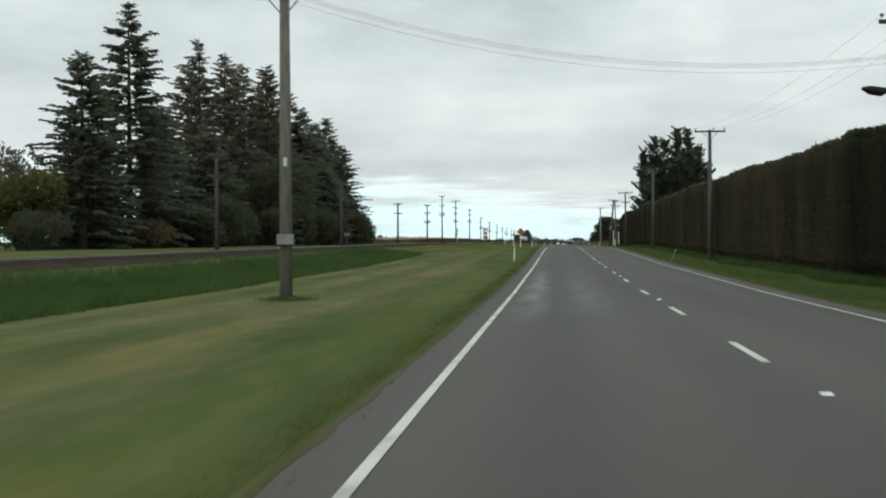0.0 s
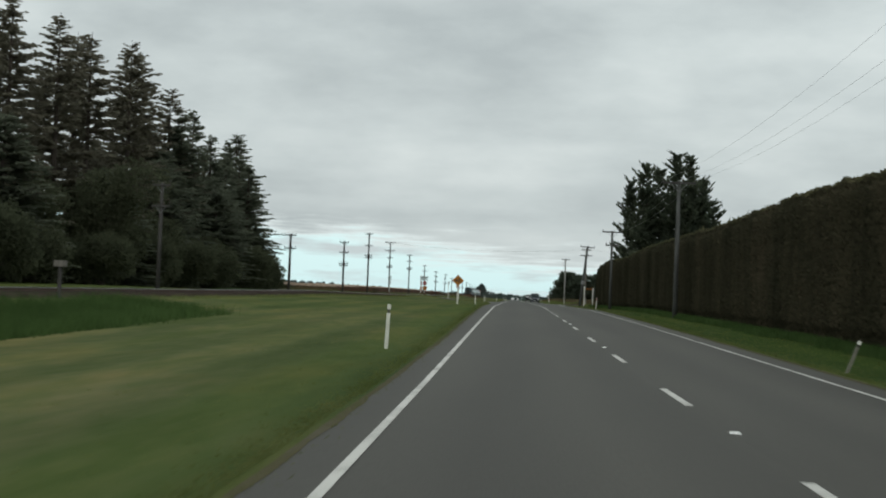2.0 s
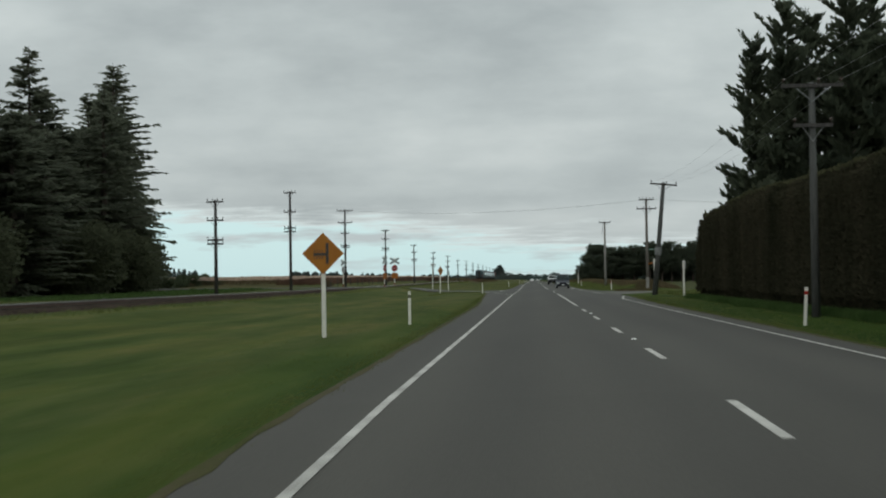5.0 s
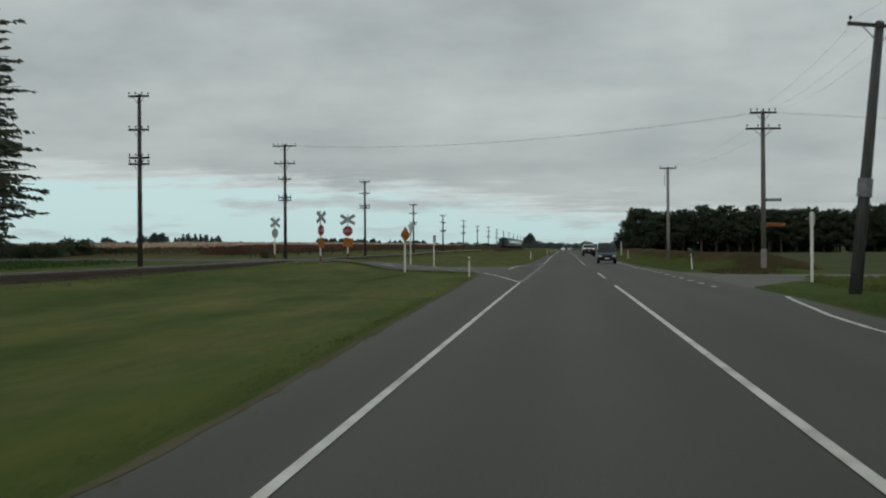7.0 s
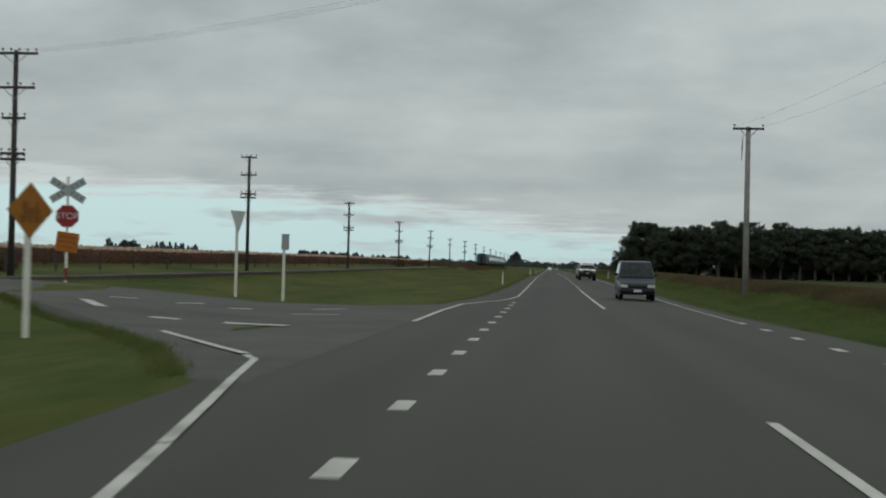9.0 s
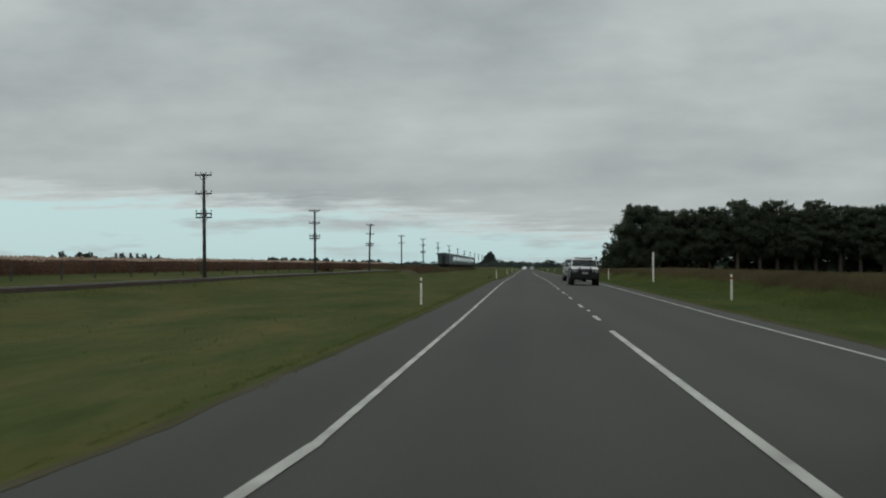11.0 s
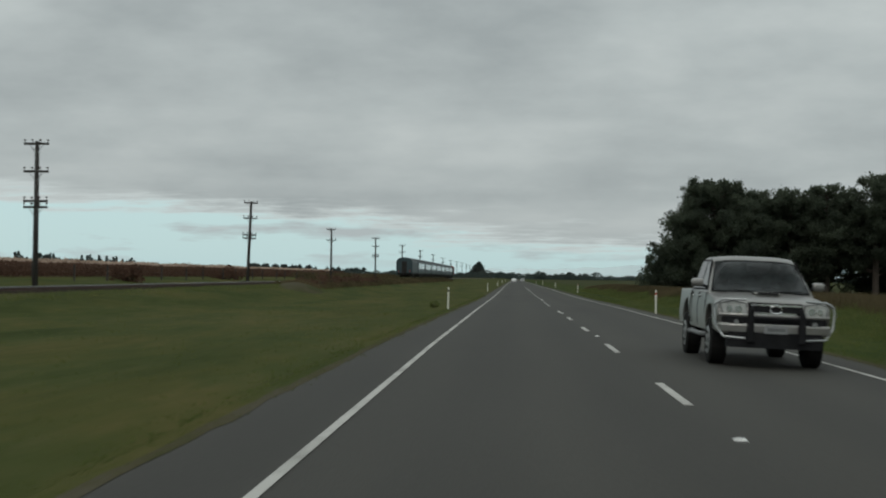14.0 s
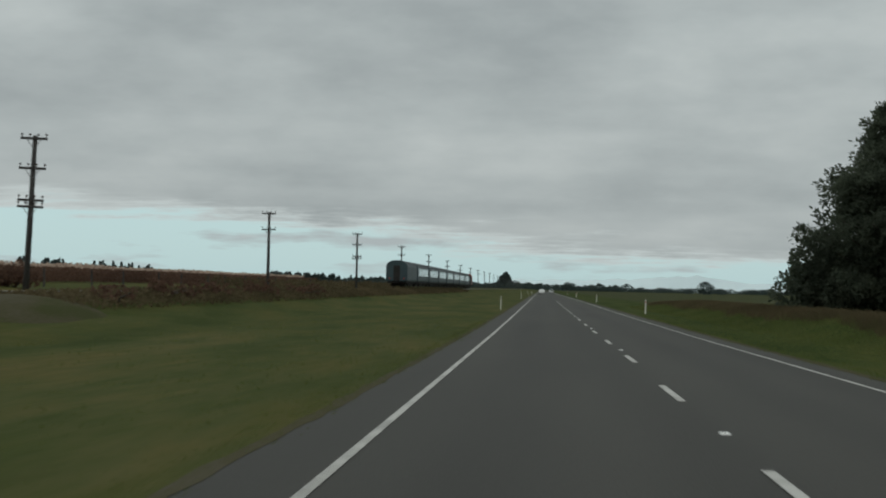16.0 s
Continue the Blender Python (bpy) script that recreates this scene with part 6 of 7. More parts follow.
def diamond_sign(x, y, base, mid, turn, symbol, label):
    ob = empty("warning_sign", (x, y, base, turn), label, "warning sign", "yellow warning signs")
    bm = bmesh.new()
    box(bm, (0, 0.055, mid * 0.5), (0.10, 0.08, mid + 0.3))
    bevelled(part("post", bm, MAT["post_white"], ob), 0.01)
    bm = bmesh.new()
    slab(bm, [(0, mid - 0.5), (0.5, mid), (0, mid + 0.5), (-0.5, mid)], 0.012)
    p = part("diamond_plate", bm, MAT["yellow_sign"], ob, "orange-yellow diamond plate")
    bm = bmesh.new()
    if symbol == "engine":
        for c, s in (((0.02, mid - 0.02), (0.36, 0.13)), ((-0.12, mid + 0.08), (0.12, 0.16)), ((0.14, mid + 0.09), (0.06, 0.12)), ((0.0, mid - 0.12), (0.44, 0.05))):
            box(bm, (c[0], -0.004, c[1]), (s[0], 0.004, s[1]))
        for k in range(3):
            tube(bm, [(-0.15 + 0.15 * k, -0.006, mid - 0.17), (-0.15 + 0.15 * k, -0.002, mid - 0.17)], 0.055, 10)
    else:
        box(bm, (0.10, -0.004, mid), (0.07, 0.004, 0.5))
        box(bm, (-0.08, -0.004, mid - 0.02), (0.30, 0.004, 0.06))
        for k in range(4):
            box(bm, (-0.20 + 0.06 * k, -0.004, mid - 0.02), (0.02, 0.005, 0.22))
    part("symbol", bm, MAT["sign_black" if symbol != "engine" else "orange_ink"], p, "dark symbol")
    return ob


diamond_sign(-4.95, 178.3, lay(-4.95, 178.3), 2.0, 4, "junction", "yellow diamond warning sign on a white post in the verge")
diamond_sign(-9.15, 286.5, lay(-9.15, 286.5), 2.25, 60, "engine", "yellow diamond warning sign with an engine symbol on a white post")

# give way sign and another plate, both seen nearly edge on
ob = empty("give_way_sign", (-11.95, 315.5, lay(-11.95, 315.5), 68), "give way triangle on a white post at the side road", "road sign", "signs at the side road")
bm = bmesh.new()
box(bm, (0, 0.05, 1.6), (0.10, 0.08, 3.4))
bevelled(part("post", bm, MAT["post_white"], ob), 0.01)
bm = bmesh.new()
slab(bm, [(-0.5, 3.3), (0.5, 3.3), (0.06, 2.5), (-0.06, 2.5)], 0.014)
part("triangle_plate", bm, MAT["sign_white"], ob, "white triangular plate")
ob = empty("side_road_sign", (-10.05, 315.2, lay(-10.05, 315.2), 74), "narrow plate on a white post at the side road", "road sign", "signs at the side road")
bm = bmesh.new()
box(bm, (0, 0.05, 1.2), (0.10, 0.08, 2.7))
bevelled(part("post", bm, MAT["post_white"], ob), 0.01)
bm = bmesh.new()
box(bm, (0.0, 0.0, 2.25), (0.62, 0.014, 0.6))
part("plate", bm, MAT["sign_back"], ob, "grey plate")

# trackside posts
for x, y, h, label in ((-16.6, 108.2, 1.15, "short trackside post with a pale box on top"),):
    ob = empty("trackside_post", (x, y, lay(x, y)), label, "railway post", "trackside posts")
    bm = bmesh.new()
    box(bm, (0, 0, h / 2 - 0.1), (0.11, 0.11, h + 0.2))
    part("stump", bm, MAT["dark_wood"], ob)
    bm = bmesh.new()
    box(bm, (0, 0, h + 0.1), (0.42, 0.3, 0.22))
    bevelled(part("box", bm, MAT["old_wood"], ob, "weathered box"), 0.015)

# paddock fence beyond the railway
fence = empty("wire_fence", (-26.5, 318, lay(-26.5, 318)), "timber post and wire fence beyond the railway", "fence")
fz = lay(-26.5, 318)
fm = bmesh.new()
tube(fm, [(0, 0, -0.3), (0, 0, 1.1)], [0.065, 0.055], 7)
post = part("fence_post", fm, MAT["dark_wood"], fence)
post_mesh = post.data
bpy.data.objects.remove(post)
for k in range(48):
    y = 322 + 7.2 * k
    p = new("fence_post", post_mesh)
    p.parent = fence
    p.matrix_local = pose(0.15 * math.sin(3 * k), y - 318, lay(-26.5, y) - fz, 2.5 * math.sin(5 * k), 2 * math.cos(7 * k))
for z in (0.35, 0.65, 0.95):
    bm = bmesh.new()
    tube(bm, [(0, y - 318, lay(-26.5, y) - fz + z) for y in range(322, 662, 12)], 0.004, 4, caps=False)
    part("fence_wire", bm, MAT["rust"], fence)

# ---- vehicles ----


def hull(bm, side, width):
    """A solid from a side outline (y, z); its half width follows width(y, z)."""
    rings = []
    for s in (-1, 1):
        rings.append([bm.verts.new((s * width(y, z), y, z)) for y, z in side])
    n = len(side)
    bm.faces.new(rings[0])
    bm.faces.new(rings[1][::-1])
    for k in range(n):
        bm.faces.new((rings[0][k], rings[1][k], rings[1][(k + 1) % n], rings[0][(k + 1) % n]))


def arch(yc, r, z0, steps=8):
    return [(yc + r * math.cos(math.pi * k / steps), z0 + r * math.sin(math.pi * k / steps)) for k in range(steps, -1, -1)][::-1]


def wheel(parent, x, y, r, w):
    bm = bmesh.new()
    s = 1 if x > 0 else -1
    tube(bm, [(x - s * w / 2, y, r), (x - s * w * 0.42, y, r), (x + s * w * 0.42, y, r), (x + s * w / 2, y, r)], [r * 0.93, r, r, r * 0.93], 22)
    t = part("wheel", bm, MAT["tyre"], parent, "black tyre")
    bm = bmesh.new()
    tube(bm, [(x + s * (w / 2 - 0.04), y, r), (x + s * (w / 2 + 0.006), y, r), (x + s * (w / 2 + 0.01), y, r)], [r * 0.62, r * 0.60, r * 0.5], 18)
    rim = part("rim", bm, MAT["rim"], t, "grey alloy rim")
    bm = bmesh.new()
    for k in range(6):
        a = k * math.pi / 3
        box(bm, (x + s * (w / 2 + 0.012), y + 0.36 * r * math.cos(a), r + 0.36 * r * math.sin(a)), (0.008, 0.12 * r, 0.22 * r), Euler((a, 0, 0)).to_matrix())
    part("spoke_slots", bm, MAT["black_plastic"], t)


def panel(name, pts, mat, parent, label="", grow=0.0):
    """A thin pane through corners given in order."""
    bm = bmesh.new()
    vs = [bm.verts.new(p) for p in pts]
    f = bm.faces.new(vs)
    bmesh.ops.recalc_face_normals(bm, faces=[f])
    bmesh.ops.solidify(bm, geom=[f], thickness=0.006)
    return part(name, bm, mat, parent, label)


def soften(ob, degrees=32):
    """Smooth shading, with creases where the surface turns sharply."""
    ob.data.polygons.foreach_set("use_smooth", [True] * len(ob.data.polygons))
    ob.data.set_sharp_from_angle(angle=radians(degrees))
    return ob


SLICES = (-1, -0.96, -0.86, -0.6, -0.3, 0, 0.3, 0.6, 0.86, 0.96, 1)


def bowed(bm, side, width, bend):
    """A solid from a side outline (y, z), sliced across its width and bowed in plan and crown."""
    rings = [[bm.verts.new(bend(s, s * width(y, z), y, z)) for y, z in side] for s in SLICES]
    n = len(side)
    bm.faces.new(rings[0])
    bm.faces.new(rings[-1][::-1])
    for p, r in zip(rings, rings[1:]):
        for k in range(n):
            bm.faces.new((p[k], r[k], r[(k + 1) % n], p[(k + 1) % n]))


def nose(x):
    """How far the front of a pickup falls back towards its sides."""
    return 0.15 * (abs(x) / 0.885) ** 3


def curved_bar(bm, half, y, z, dy, dz):
    """A bumper or grille bar that follows the bowed front."""
    rings = []
    for k in range(11):
        x = half * (k / 5 - 1)
        rings.append([bm.verts.new((x, y + nose(x) + p * dy / 2, z + q * dz / 2)) for p, q in ((-1, -1), (1, -1), (1, 1), (-1, 1))])
    for p, r in zip(rings, rings[1:]):
        for k in range(4):
            bm.faces.new((p[k], p[(k + 1) % 4], r[(k + 1) % 4], r[k]))
    bm.faces.new(rings[0])
    bm.faces.new(rings[-1])


def front_plate(name, outline, y, thick, mat, parent, label=""):
    """A lamp or surround cut to an outline (x, z) and bowed with the front."""
    bm = bmesh.new()
    slab(bm, outline, thick)
    for v in bm.verts:
        v.co.y += y + nose(v.co.x)
    return part(name, bm, mat, parent, label)


def pickup(x, y, paint, label, lift=0.0, height=1.80, tyre=0.36, rack=False, scoop=False, modern=True):
    """A double-cab pickup, its nose at y, facing -y."""
    zr = seal(x, y)
    ob = empty("pickup_truck", (x, y, zr), label, "pickup truck", "oncoming pickup trucks")
    ob.matrix_world = pose(x, y, zr, 0, math.degrees(CAMBER) if x > XC else 0, 0)
    hood0, hood1, belt, roof = 1.00 + lift, 1.13 + lift, 1.14 + lift, height
    fy, ry, ra = 0.95, 3.98, 0.45
    low = 0.50 + lift
    black, glass, chrome = MAT["black_plastic"], MAT["car_glass"], MAT["chrome"]
    lean = 0.17 if modern else 0.12

    def width(yv, z):
        return 0.885 - 0.05 * ((z - low - 0.28) / 0.4) ** 2

    def body_bend(s, xv, yv, z):
        back = 0.15 * abs(s) ** 3 * max(0.0, 1 - yv / 0.9) if yv < 0.9 else 0.0
        drop = (0.05 if yv < 1.4 else 0.0) * s ** 4 if z > hood0 - 0.05 else 0.0
        return xv, yv + back, z - drop

    lower = [(0.06, low), (0.0, low + 0.14), (0.02, low + 0.36), (0.06, hood0 - 0.06), (0.13, hood0 - 0.005), (0.26, hood0 + 0.03), (0.70, hood0 + 0.085), (1.28, hood1), (3.42, belt), (3.44, belt + 0.01), (5.08, belt), (5.12, low + 0.2), (5.05, low + 0.02)]
    lower += arch(ry, ra, low + 0.02, 12) + [(3.4, low - 0.02), (1.5, low - 0.02)] + arch(fy, ra, low + 0.02, 12)
    bm = bmesh.new()
    bowed(bm, lower, width, body_bend)
    soften(bevelled(part("body", bm, MAT[paint], ob), 0.018, 2))
    cab = [(1.20, hood1 - 0.05), (1.98, roof - 0.075), (2.10, roof - 0.03), (2.30, roof), (3.00, roof + 0.002), (3.22, roof - 0.03), (3.32, roof - 0.10), (3.44, belt - 0.03)]

    def cab_width(yv, z):
        return 0.845 - lean * (z - belt) / (roof - belt)

    def cab_bend(s, xv, yv, z):
        back = 0.11 * s * s if yv < 2.2 else 0.0
        return xv, yv + back, z - (0.045 * s ** 4 if z > roof - 0.12 else 0.0)

    bm = bmesh.new()
    bowed(bm, cab, cab_width, cab_bend)
    soften(bevelled(part("cab", bm, MAT[paint], ob), 0.03, 3))

    def screen_y(z):
        return 1.20 + 0.78 * (z - hood1 + 0.05) / (roof - 0.075 - hood1 + 0.05)

    def screen(name, reach, za, zb, out, mat, label, parent):
        bm = bmesh.new()
        rows = [[bm.verts.new(cab_bend(s, s * cab_width(0, z), screen_y(z) - out, z)) for s in np.linspace(-reach, reach, 11)] for z in (za, (za + zb) / 2, zb)]
        for p, r in zip(rows, rows[1:]):
            for k in range(10):
                bm.faces.new((p[k], p[k + 1], r[k + 1], r[k]))
        bmesh.ops.solidify(bm, geom=bm.faces[:], thickness=0.006)
        return part(name, bm, mat, parent, label, smooth=True)

    seal_ring = screen("screen_rubber", 0.955, hood1 - 0.01, roof - 0.075, 0.010, black, "black rubber round the windscreen", ob)
    screen("windscreen", 0.925, hood1 + 0.015, roof - 0.10, 0.018, glass, "dark tinted windscreen", seal_ring)
    for s in (-1, 1):
        bm = bmesh.new()
        tube(bm, [(s * 0.08, screen_y(hood1 + 0.02) - 0.03, hood1 + 0.015), (s * 0.55 + 0.1, screen_y(hood1 + 0.03) - 0.0, hood1 + 0.035)], 0.010, 5)
        part("wiper", bm, black, ob)
        for a0, a1, b0, b1 in ((1.56, 2.34, 2.12, 2.36), (2.44, 3.24, 2.46, 3.10)):
            za, zb = belt + 0.03, roof - 0.11
            for grow, out, mt, nm in ((0.03, 0.004, black, "window_rubber"), (0.0, 0.009, glass, "side_window")):
                panel(nm, [(s * (cab_width(0, za - grow) + out), a0 - 1.6 * grow, za - grow), (s * (cab_width(0, za - grow) + out), a1 + grow, za - grow), (s * (cab_width(0, zb + grow) + out), b1 + grow, zb + grow), (s * (cab_width(0, zb + grow) + out), b0 - grow, zb + grow)], mt, ob, "dark side window" if mt is glass else "black window rubber")
        bm = bmesh.new()
        box(bm, (s * 1.0, 1.66, belt + 0.12), (0.20, 0.11, 0.15))
        for v in bm.verts:
            if v.co.y < 1.66:
                v.co.z = belt + 0.12 + (v.co.z - belt - 0.12) * 0.8
        bevelled(part("door_mirror", bm, MAT[paint] if modern else chrome, ob, "door mirror"), 0.04, 3)
        bm = bmesh.new()
        tube(bm, [(s * 0.82, 1.70, belt + 0.05), (s * 0.93, 1.68, belt + 0.08)], 0.025, 6)
        part("mirror_arm", bm, black, ob)
        if modern:
            lamp = front_plate("headlamp", [(s * 0.43, hood0 - 0.24), (s * 0.77, hood0 - 0.22), (s * 0.83, hood0 - 0.06), (s * 0.66, hood0 - 0.02), (s * 0.47, hood0 - 0.05)], -0.03, 0.14, MAT["lamp"], ob, "clear wraparound headlamp")
            front_plate("lamp_rim", [(s * 0.415, hood0 - 0.26), (s * 0.785, hood0 - 0.24), (s * 0.85, hood0 - 0.045), (s * 0.66, hood0 - 0.003), (s * 0.45, hood0 - 0.035)], -0.02, 0.14, MAT["old_lamp"], lamp)
            for xx, rr in ((0.56, 0.058), (0.69, 0.05)):
                bm = bmesh.new()
                tube(bm, [(s * xx, -0.037 + nose(xx), hood0 - 0.135), (s * xx, -0.02 + nose(xx), hood0 - 0.135)], rr, 14)
                part("reflector_bowl", bm, chrome, lamp)
            front_plate("fog_lamp_recess", [(s * 0.50, low + 0.10), (s * 0.70, low + 0.10), (s * 0.72, low + 0.24), (s * 0.50, low + 0.24)], -0.105, 0.05, black, ob, "dark fog lamp recess")
            bm = bmesh.new()
            tube(bm, [(s * 0.6, -0.118 + nose(0.6), low + 0.17), (s * 0.6, -0.10 + nose(0.6), low + 0.17)], 0.042, 12)
            part("fog_lamp", bm, MAT["old_lamp"], ob)
        else:
            lamp = front_plate("headlamp", [(s * 0.47, hood0 - 0.24), (s * 0.74, hood0 - 0.24), (s * 0.74, hood0 - 0.09), (s * 0.47, hood0 - 0.09)], -0.06, 0.10, MAT["old_lamp"], ob, "rectangular headlamp")
            bm = bmesh.new()
            tube(bm, [(s * 0.60, -0.068 + nose(0.6), hood0 - 0.165), (s * 0.60, -0.05 + nose(0.6), hood0 - 0.165)], 0.066, 14)
            part("reflector_bowl", bm, chrome, lamp)
            front_plate("corner_lamp", [(s * 0.755, hood0 - 0.23), (s * 0.85, hood0 - 0.22), (s * 0.85, hood0 - 0.10), (s * 0.755, hood0 - 0.09)], -0.055, 0.08, MAT["old_lamp"], ob, "clear corner lamp")
            bm = bmesh.new()
            box(bm, (s * 0.889, 2.45, low + 0.10), (0.02, 1.9, 0.16))
            part("sill_band", bm, MAT["silver_paint"], ob, "grey band along the sill")
            for yc in (fy, ry):
                bm = bmesh.new()
                tube(bm, [(s * 0.885, p, q) for p, q in arch(yc, ra + 0.02, low + 0.02)], 0.04, 6)
                part("wheel_arch_flare", bm, black, ob, "black wheel arch flare")
        bm = bmesh.new()
        tube(bm, [(s * 0.80, 1.5, low - 0.08), (s * 0.90, 1.62, low - 0.09), (s * 0.90, 3.2, low - 0.09), (s * 0.80, 3.32, low - 0.08)], 0.04, 8)
        part("side_step", bm, MAT["dull_steel"] if modern else black, ob)
        for yy2 in (2.26, 3.05):
            bm = bmesh.new()
            box(bm, (s * 0.872, yy2, belt - 0.11), (0.04, 0.15, 0.035))
            bevelled(part("door_handle", bm, chrome if modern else black, ob), 0.01)
            bm = bmesh.new()
            tube(bm, [(s * (width(0, q) + 0.003), yy2 + 0.15, q) for q in np.linspace(low + 0.05, belt - 0.03, 6)], 0.006, 4)
            part("door_gap", bm, black, ob)
        bm = bmesh.new()
        tube(bm, [(s * (width(0, q) + 0.003), 1.50, q) for q in np.linspace(low + 0.25, belt - 0.03, 5)], 0.006, 4)
        part("door_gap", bm, black, ob)
        bm = bmesh.new()
        tube(bm, [(s * (width(0, q) + 0.003), 3.43, q) for q in np.linspace(low + 0.05, belt - 0.01, 6)], 0.010, 4)
        part("tray_gap", bm, black, ob)
    for yy2 in (fy, ry):
        for s in (-1, 1):
            wheel(ob, s * (0.76 if modern else 0.78), yy2, tyre, 0.26 if modern else 0.29)
    if not modern:
        bm = bmesh.new()
        curved_bar(bm, 0.875, 0.03, hood0 - 0.165, 0.16, 0.22)
        bevelled(part("front_surround", bm, black, ob, "black surround of grille and headlamps"), 0.02, 2)
    bm = bmesh.new()
    curved_bar(bm, 0.41 if modern else 0.44, 0.02, hood0 - 0.14, 0.14, 0.24)
    gr = part("grille", bm, black, ob, "black grille")
    for k in range(2 if modern else 4):
        bm = bmesh.new()
        curved_bar(bm, 0.39 if modern else 0.43, -0.055, hood0 - (0.055 + 0.13 * k if modern else 0.075 + 0.05 * k), 0.014, 0.034 if modern else 0.014)
        part("grille_bar", bm, chrome if modern else MAT["steel"], gr)
    if modern:
        bm = bmesh.new()
        tube(bm, [(0.09 * math.cos(a), -0.07, hood0 - 0.125 + 0.062 * math.sin(a)) for a in [k * math.pi / 8 for k in range(17)]], 0.014, 5, caps=False)
        part("badge", bm, chrome, gr, "plain oval badge")
    bm = bmesh.new()
    curved_bar(bm, 0.72, 0.02, low - 0.10, 0.28, 0.24)
    part("bumper_valance", bm, black, ob, "black lower valance")
    bm = bmesh.new()
    if modern:
        curved_bar(bm, 0.80, -0.02, low + 0.20, 0.12, 0.10)
        part("bumper_slot", bm, black, ob, "black air slot over the bumper")
        bm = bmesh.new()
        curved_bar(bm, 0.86, -0.01, low + 0.275, 0.15, 0.055)
        bevelled(part("bumper_lip", bm, MAT["silver_paint"], ob, "silver lip under the headlamps"), 0.02, 2)
        bm = bmesh.new()
    curved_bar(bm, 0.87, -0.02, low + (0.07 if modern else 0.13), 0.20, 0.17 if modern else 0.20)
    bevelled(part("bumper", bm, MAT["silver_paint"] if modern else black, ob, "front bumper"), 0.04, 3)
    bm = bmesh.new()
    box(bm, (0, 2.5, low - 0.07), (1.3, 4.7, 0.14))
    box(bm, (0, fy, tyre), (1.3, 0.14, 0.14))
    box(bm, (0, ry, tyre), (1.3, 0.16, 0.16))
    box(bm, (0, 0.40, low - 0.12), (1.2, 0.7, 0.2))
    part("chassis", bm, MAT["train_under"], ob)
    if modern:
        for s in (-1, 1):
            bm = bmesh.new()
            slab(bm, [(s * 0.33, low - 0.14), (s * 0.46, low - 0.14), (s * 0.44, low + 0.30), (s * 0.40, low + 0.40), (s * 0.35, low + 0.40)], 0.06)
            up = bevelled(part("bull_bar_upright", bm, black, ob, "black upright of the bull bar"), 0.02, 2)
            up.location = (0, -0.18, 0)
            bm = bmesh.new()
            tube(bm, [(s * 0.46, -0.12, low - 0.08), (s * 0.78, -0.02, low - 0.06), (s * 0.90, 0.07, low + 0.10), (s * 0.93, 0.10, low + 0.34), (s * 0.91, 0.10, hood0 - 0.06), (s * 0.80, 0.06, hood0 + 0.01), (s * 0.46, -0.04, hood0 + 0.02)], 0.02, 8)
            part("bull_bar_loop", bm, MAT["steel"], ob, "polished loop of the bull bar")
        bm = bmesh.new()
        tube(bm, [(-0.42, -0.15, low + 0.24), (0.42, -0.15, low + 0.24)], 0.026, 7)
        part("bull_bar_cross", bm, black, ob)
    else:
        bm = bmesh.new()
        curved_bar(bm, 0.92, -0.15, low + 0.0, 0.24, 0.40)
        bevelled(part("bull_bar", bm, black, ob, "heavy black bull bar"), 0.07, 3)
        for s in (-1, 1):
            bm = bmesh.new()
            tube(bm, [(s * 0.36, -0.18, low + 0.15), (s * 0.35, -0.22, hood0 - 0.08), (s * 0.33, -0.17, hood0 + 0.07)], [0.06, 0.055, 0.04], 8)
            part("bull_bar_upright", bm, black, ob)
            bm = bmesh.new()
            tube(bm, [(s * 0.36, -0.19, hood0 - 0.24), (s * 0.70, -0.09, hood0 - 0.27), (s * 0.90, 0.04, hood0 - 0.30), (s * 0.93, 0.10, low + 0.12)], 0.035, 8)
            part("bull_bar_wing", bm, black, ob)
        bm = bmesh.new()
        tube(bm, [(-0.36, -0.20, hood0 - 0.20), (0.36, -0.20, hood0 - 0.20)], 0.035, 8)
        part("bull_bar_cross", bm, black, ob)
    bm = bmesh.new()
    pz = low + (0.20 if not modern else 0.07)
    box(bm, (0.0, -0.28 if not modern else -0.135, pz), (0.36, 0.012, 0.125))
    pl = part("number_plate", bm, MAT["rim"], ob, "grimy pale number plate")
    bm = bmesh.new()
    box(bm, (0.0, -0.288 if not modern else -0.143, pz), (0.27, 0.004, 0.05))
    part("lettering_bars", bm, MAT["dull_steel"], pl)
    bm = bmesh.new()
    box(bm, (0, 4.26, belt + 0.012), (1.60, 1.56, 0.02))
    part("tray_cover", bm, black, ob, "dark tray")
    if not modern:
        for s in (-1, 1):
            bm = bmesh.new()
            tube(bm, [(s * 0.80, 3.55, belt), (s * 0.80, 3.58, belt + 0.09), (s * 0.80, 5.0, belt + 0.09), (s * 0.80, 5.03, belt)], 0.022, 6)
            part("tray_rail", bm, MAT["white_paint"], ob)
        bm = bmesh.new()
        tube(bm, [(0.87, 1.30, hood1 - 0.12), (0.90, 1.42, hood1 + 0.10), (0.80, 1.92, roof - 0.06), (0.79, 1.96, roof + 0.04)], 0.042, 8)
        box(bm, (0.79, 1.95, roof + 0.07), (0.11, 0.12, 0.15))
        part("snorkel", bm, black, ob, "black intake snorkel")
    else:
        bm = bmesh.new()
        tube(bm, [(0.05, 2.2, roof - 0.01), (0.05, 2.24, roof + 0.16)], 0.006, 5)
        part("aerial", bm, black, ob)
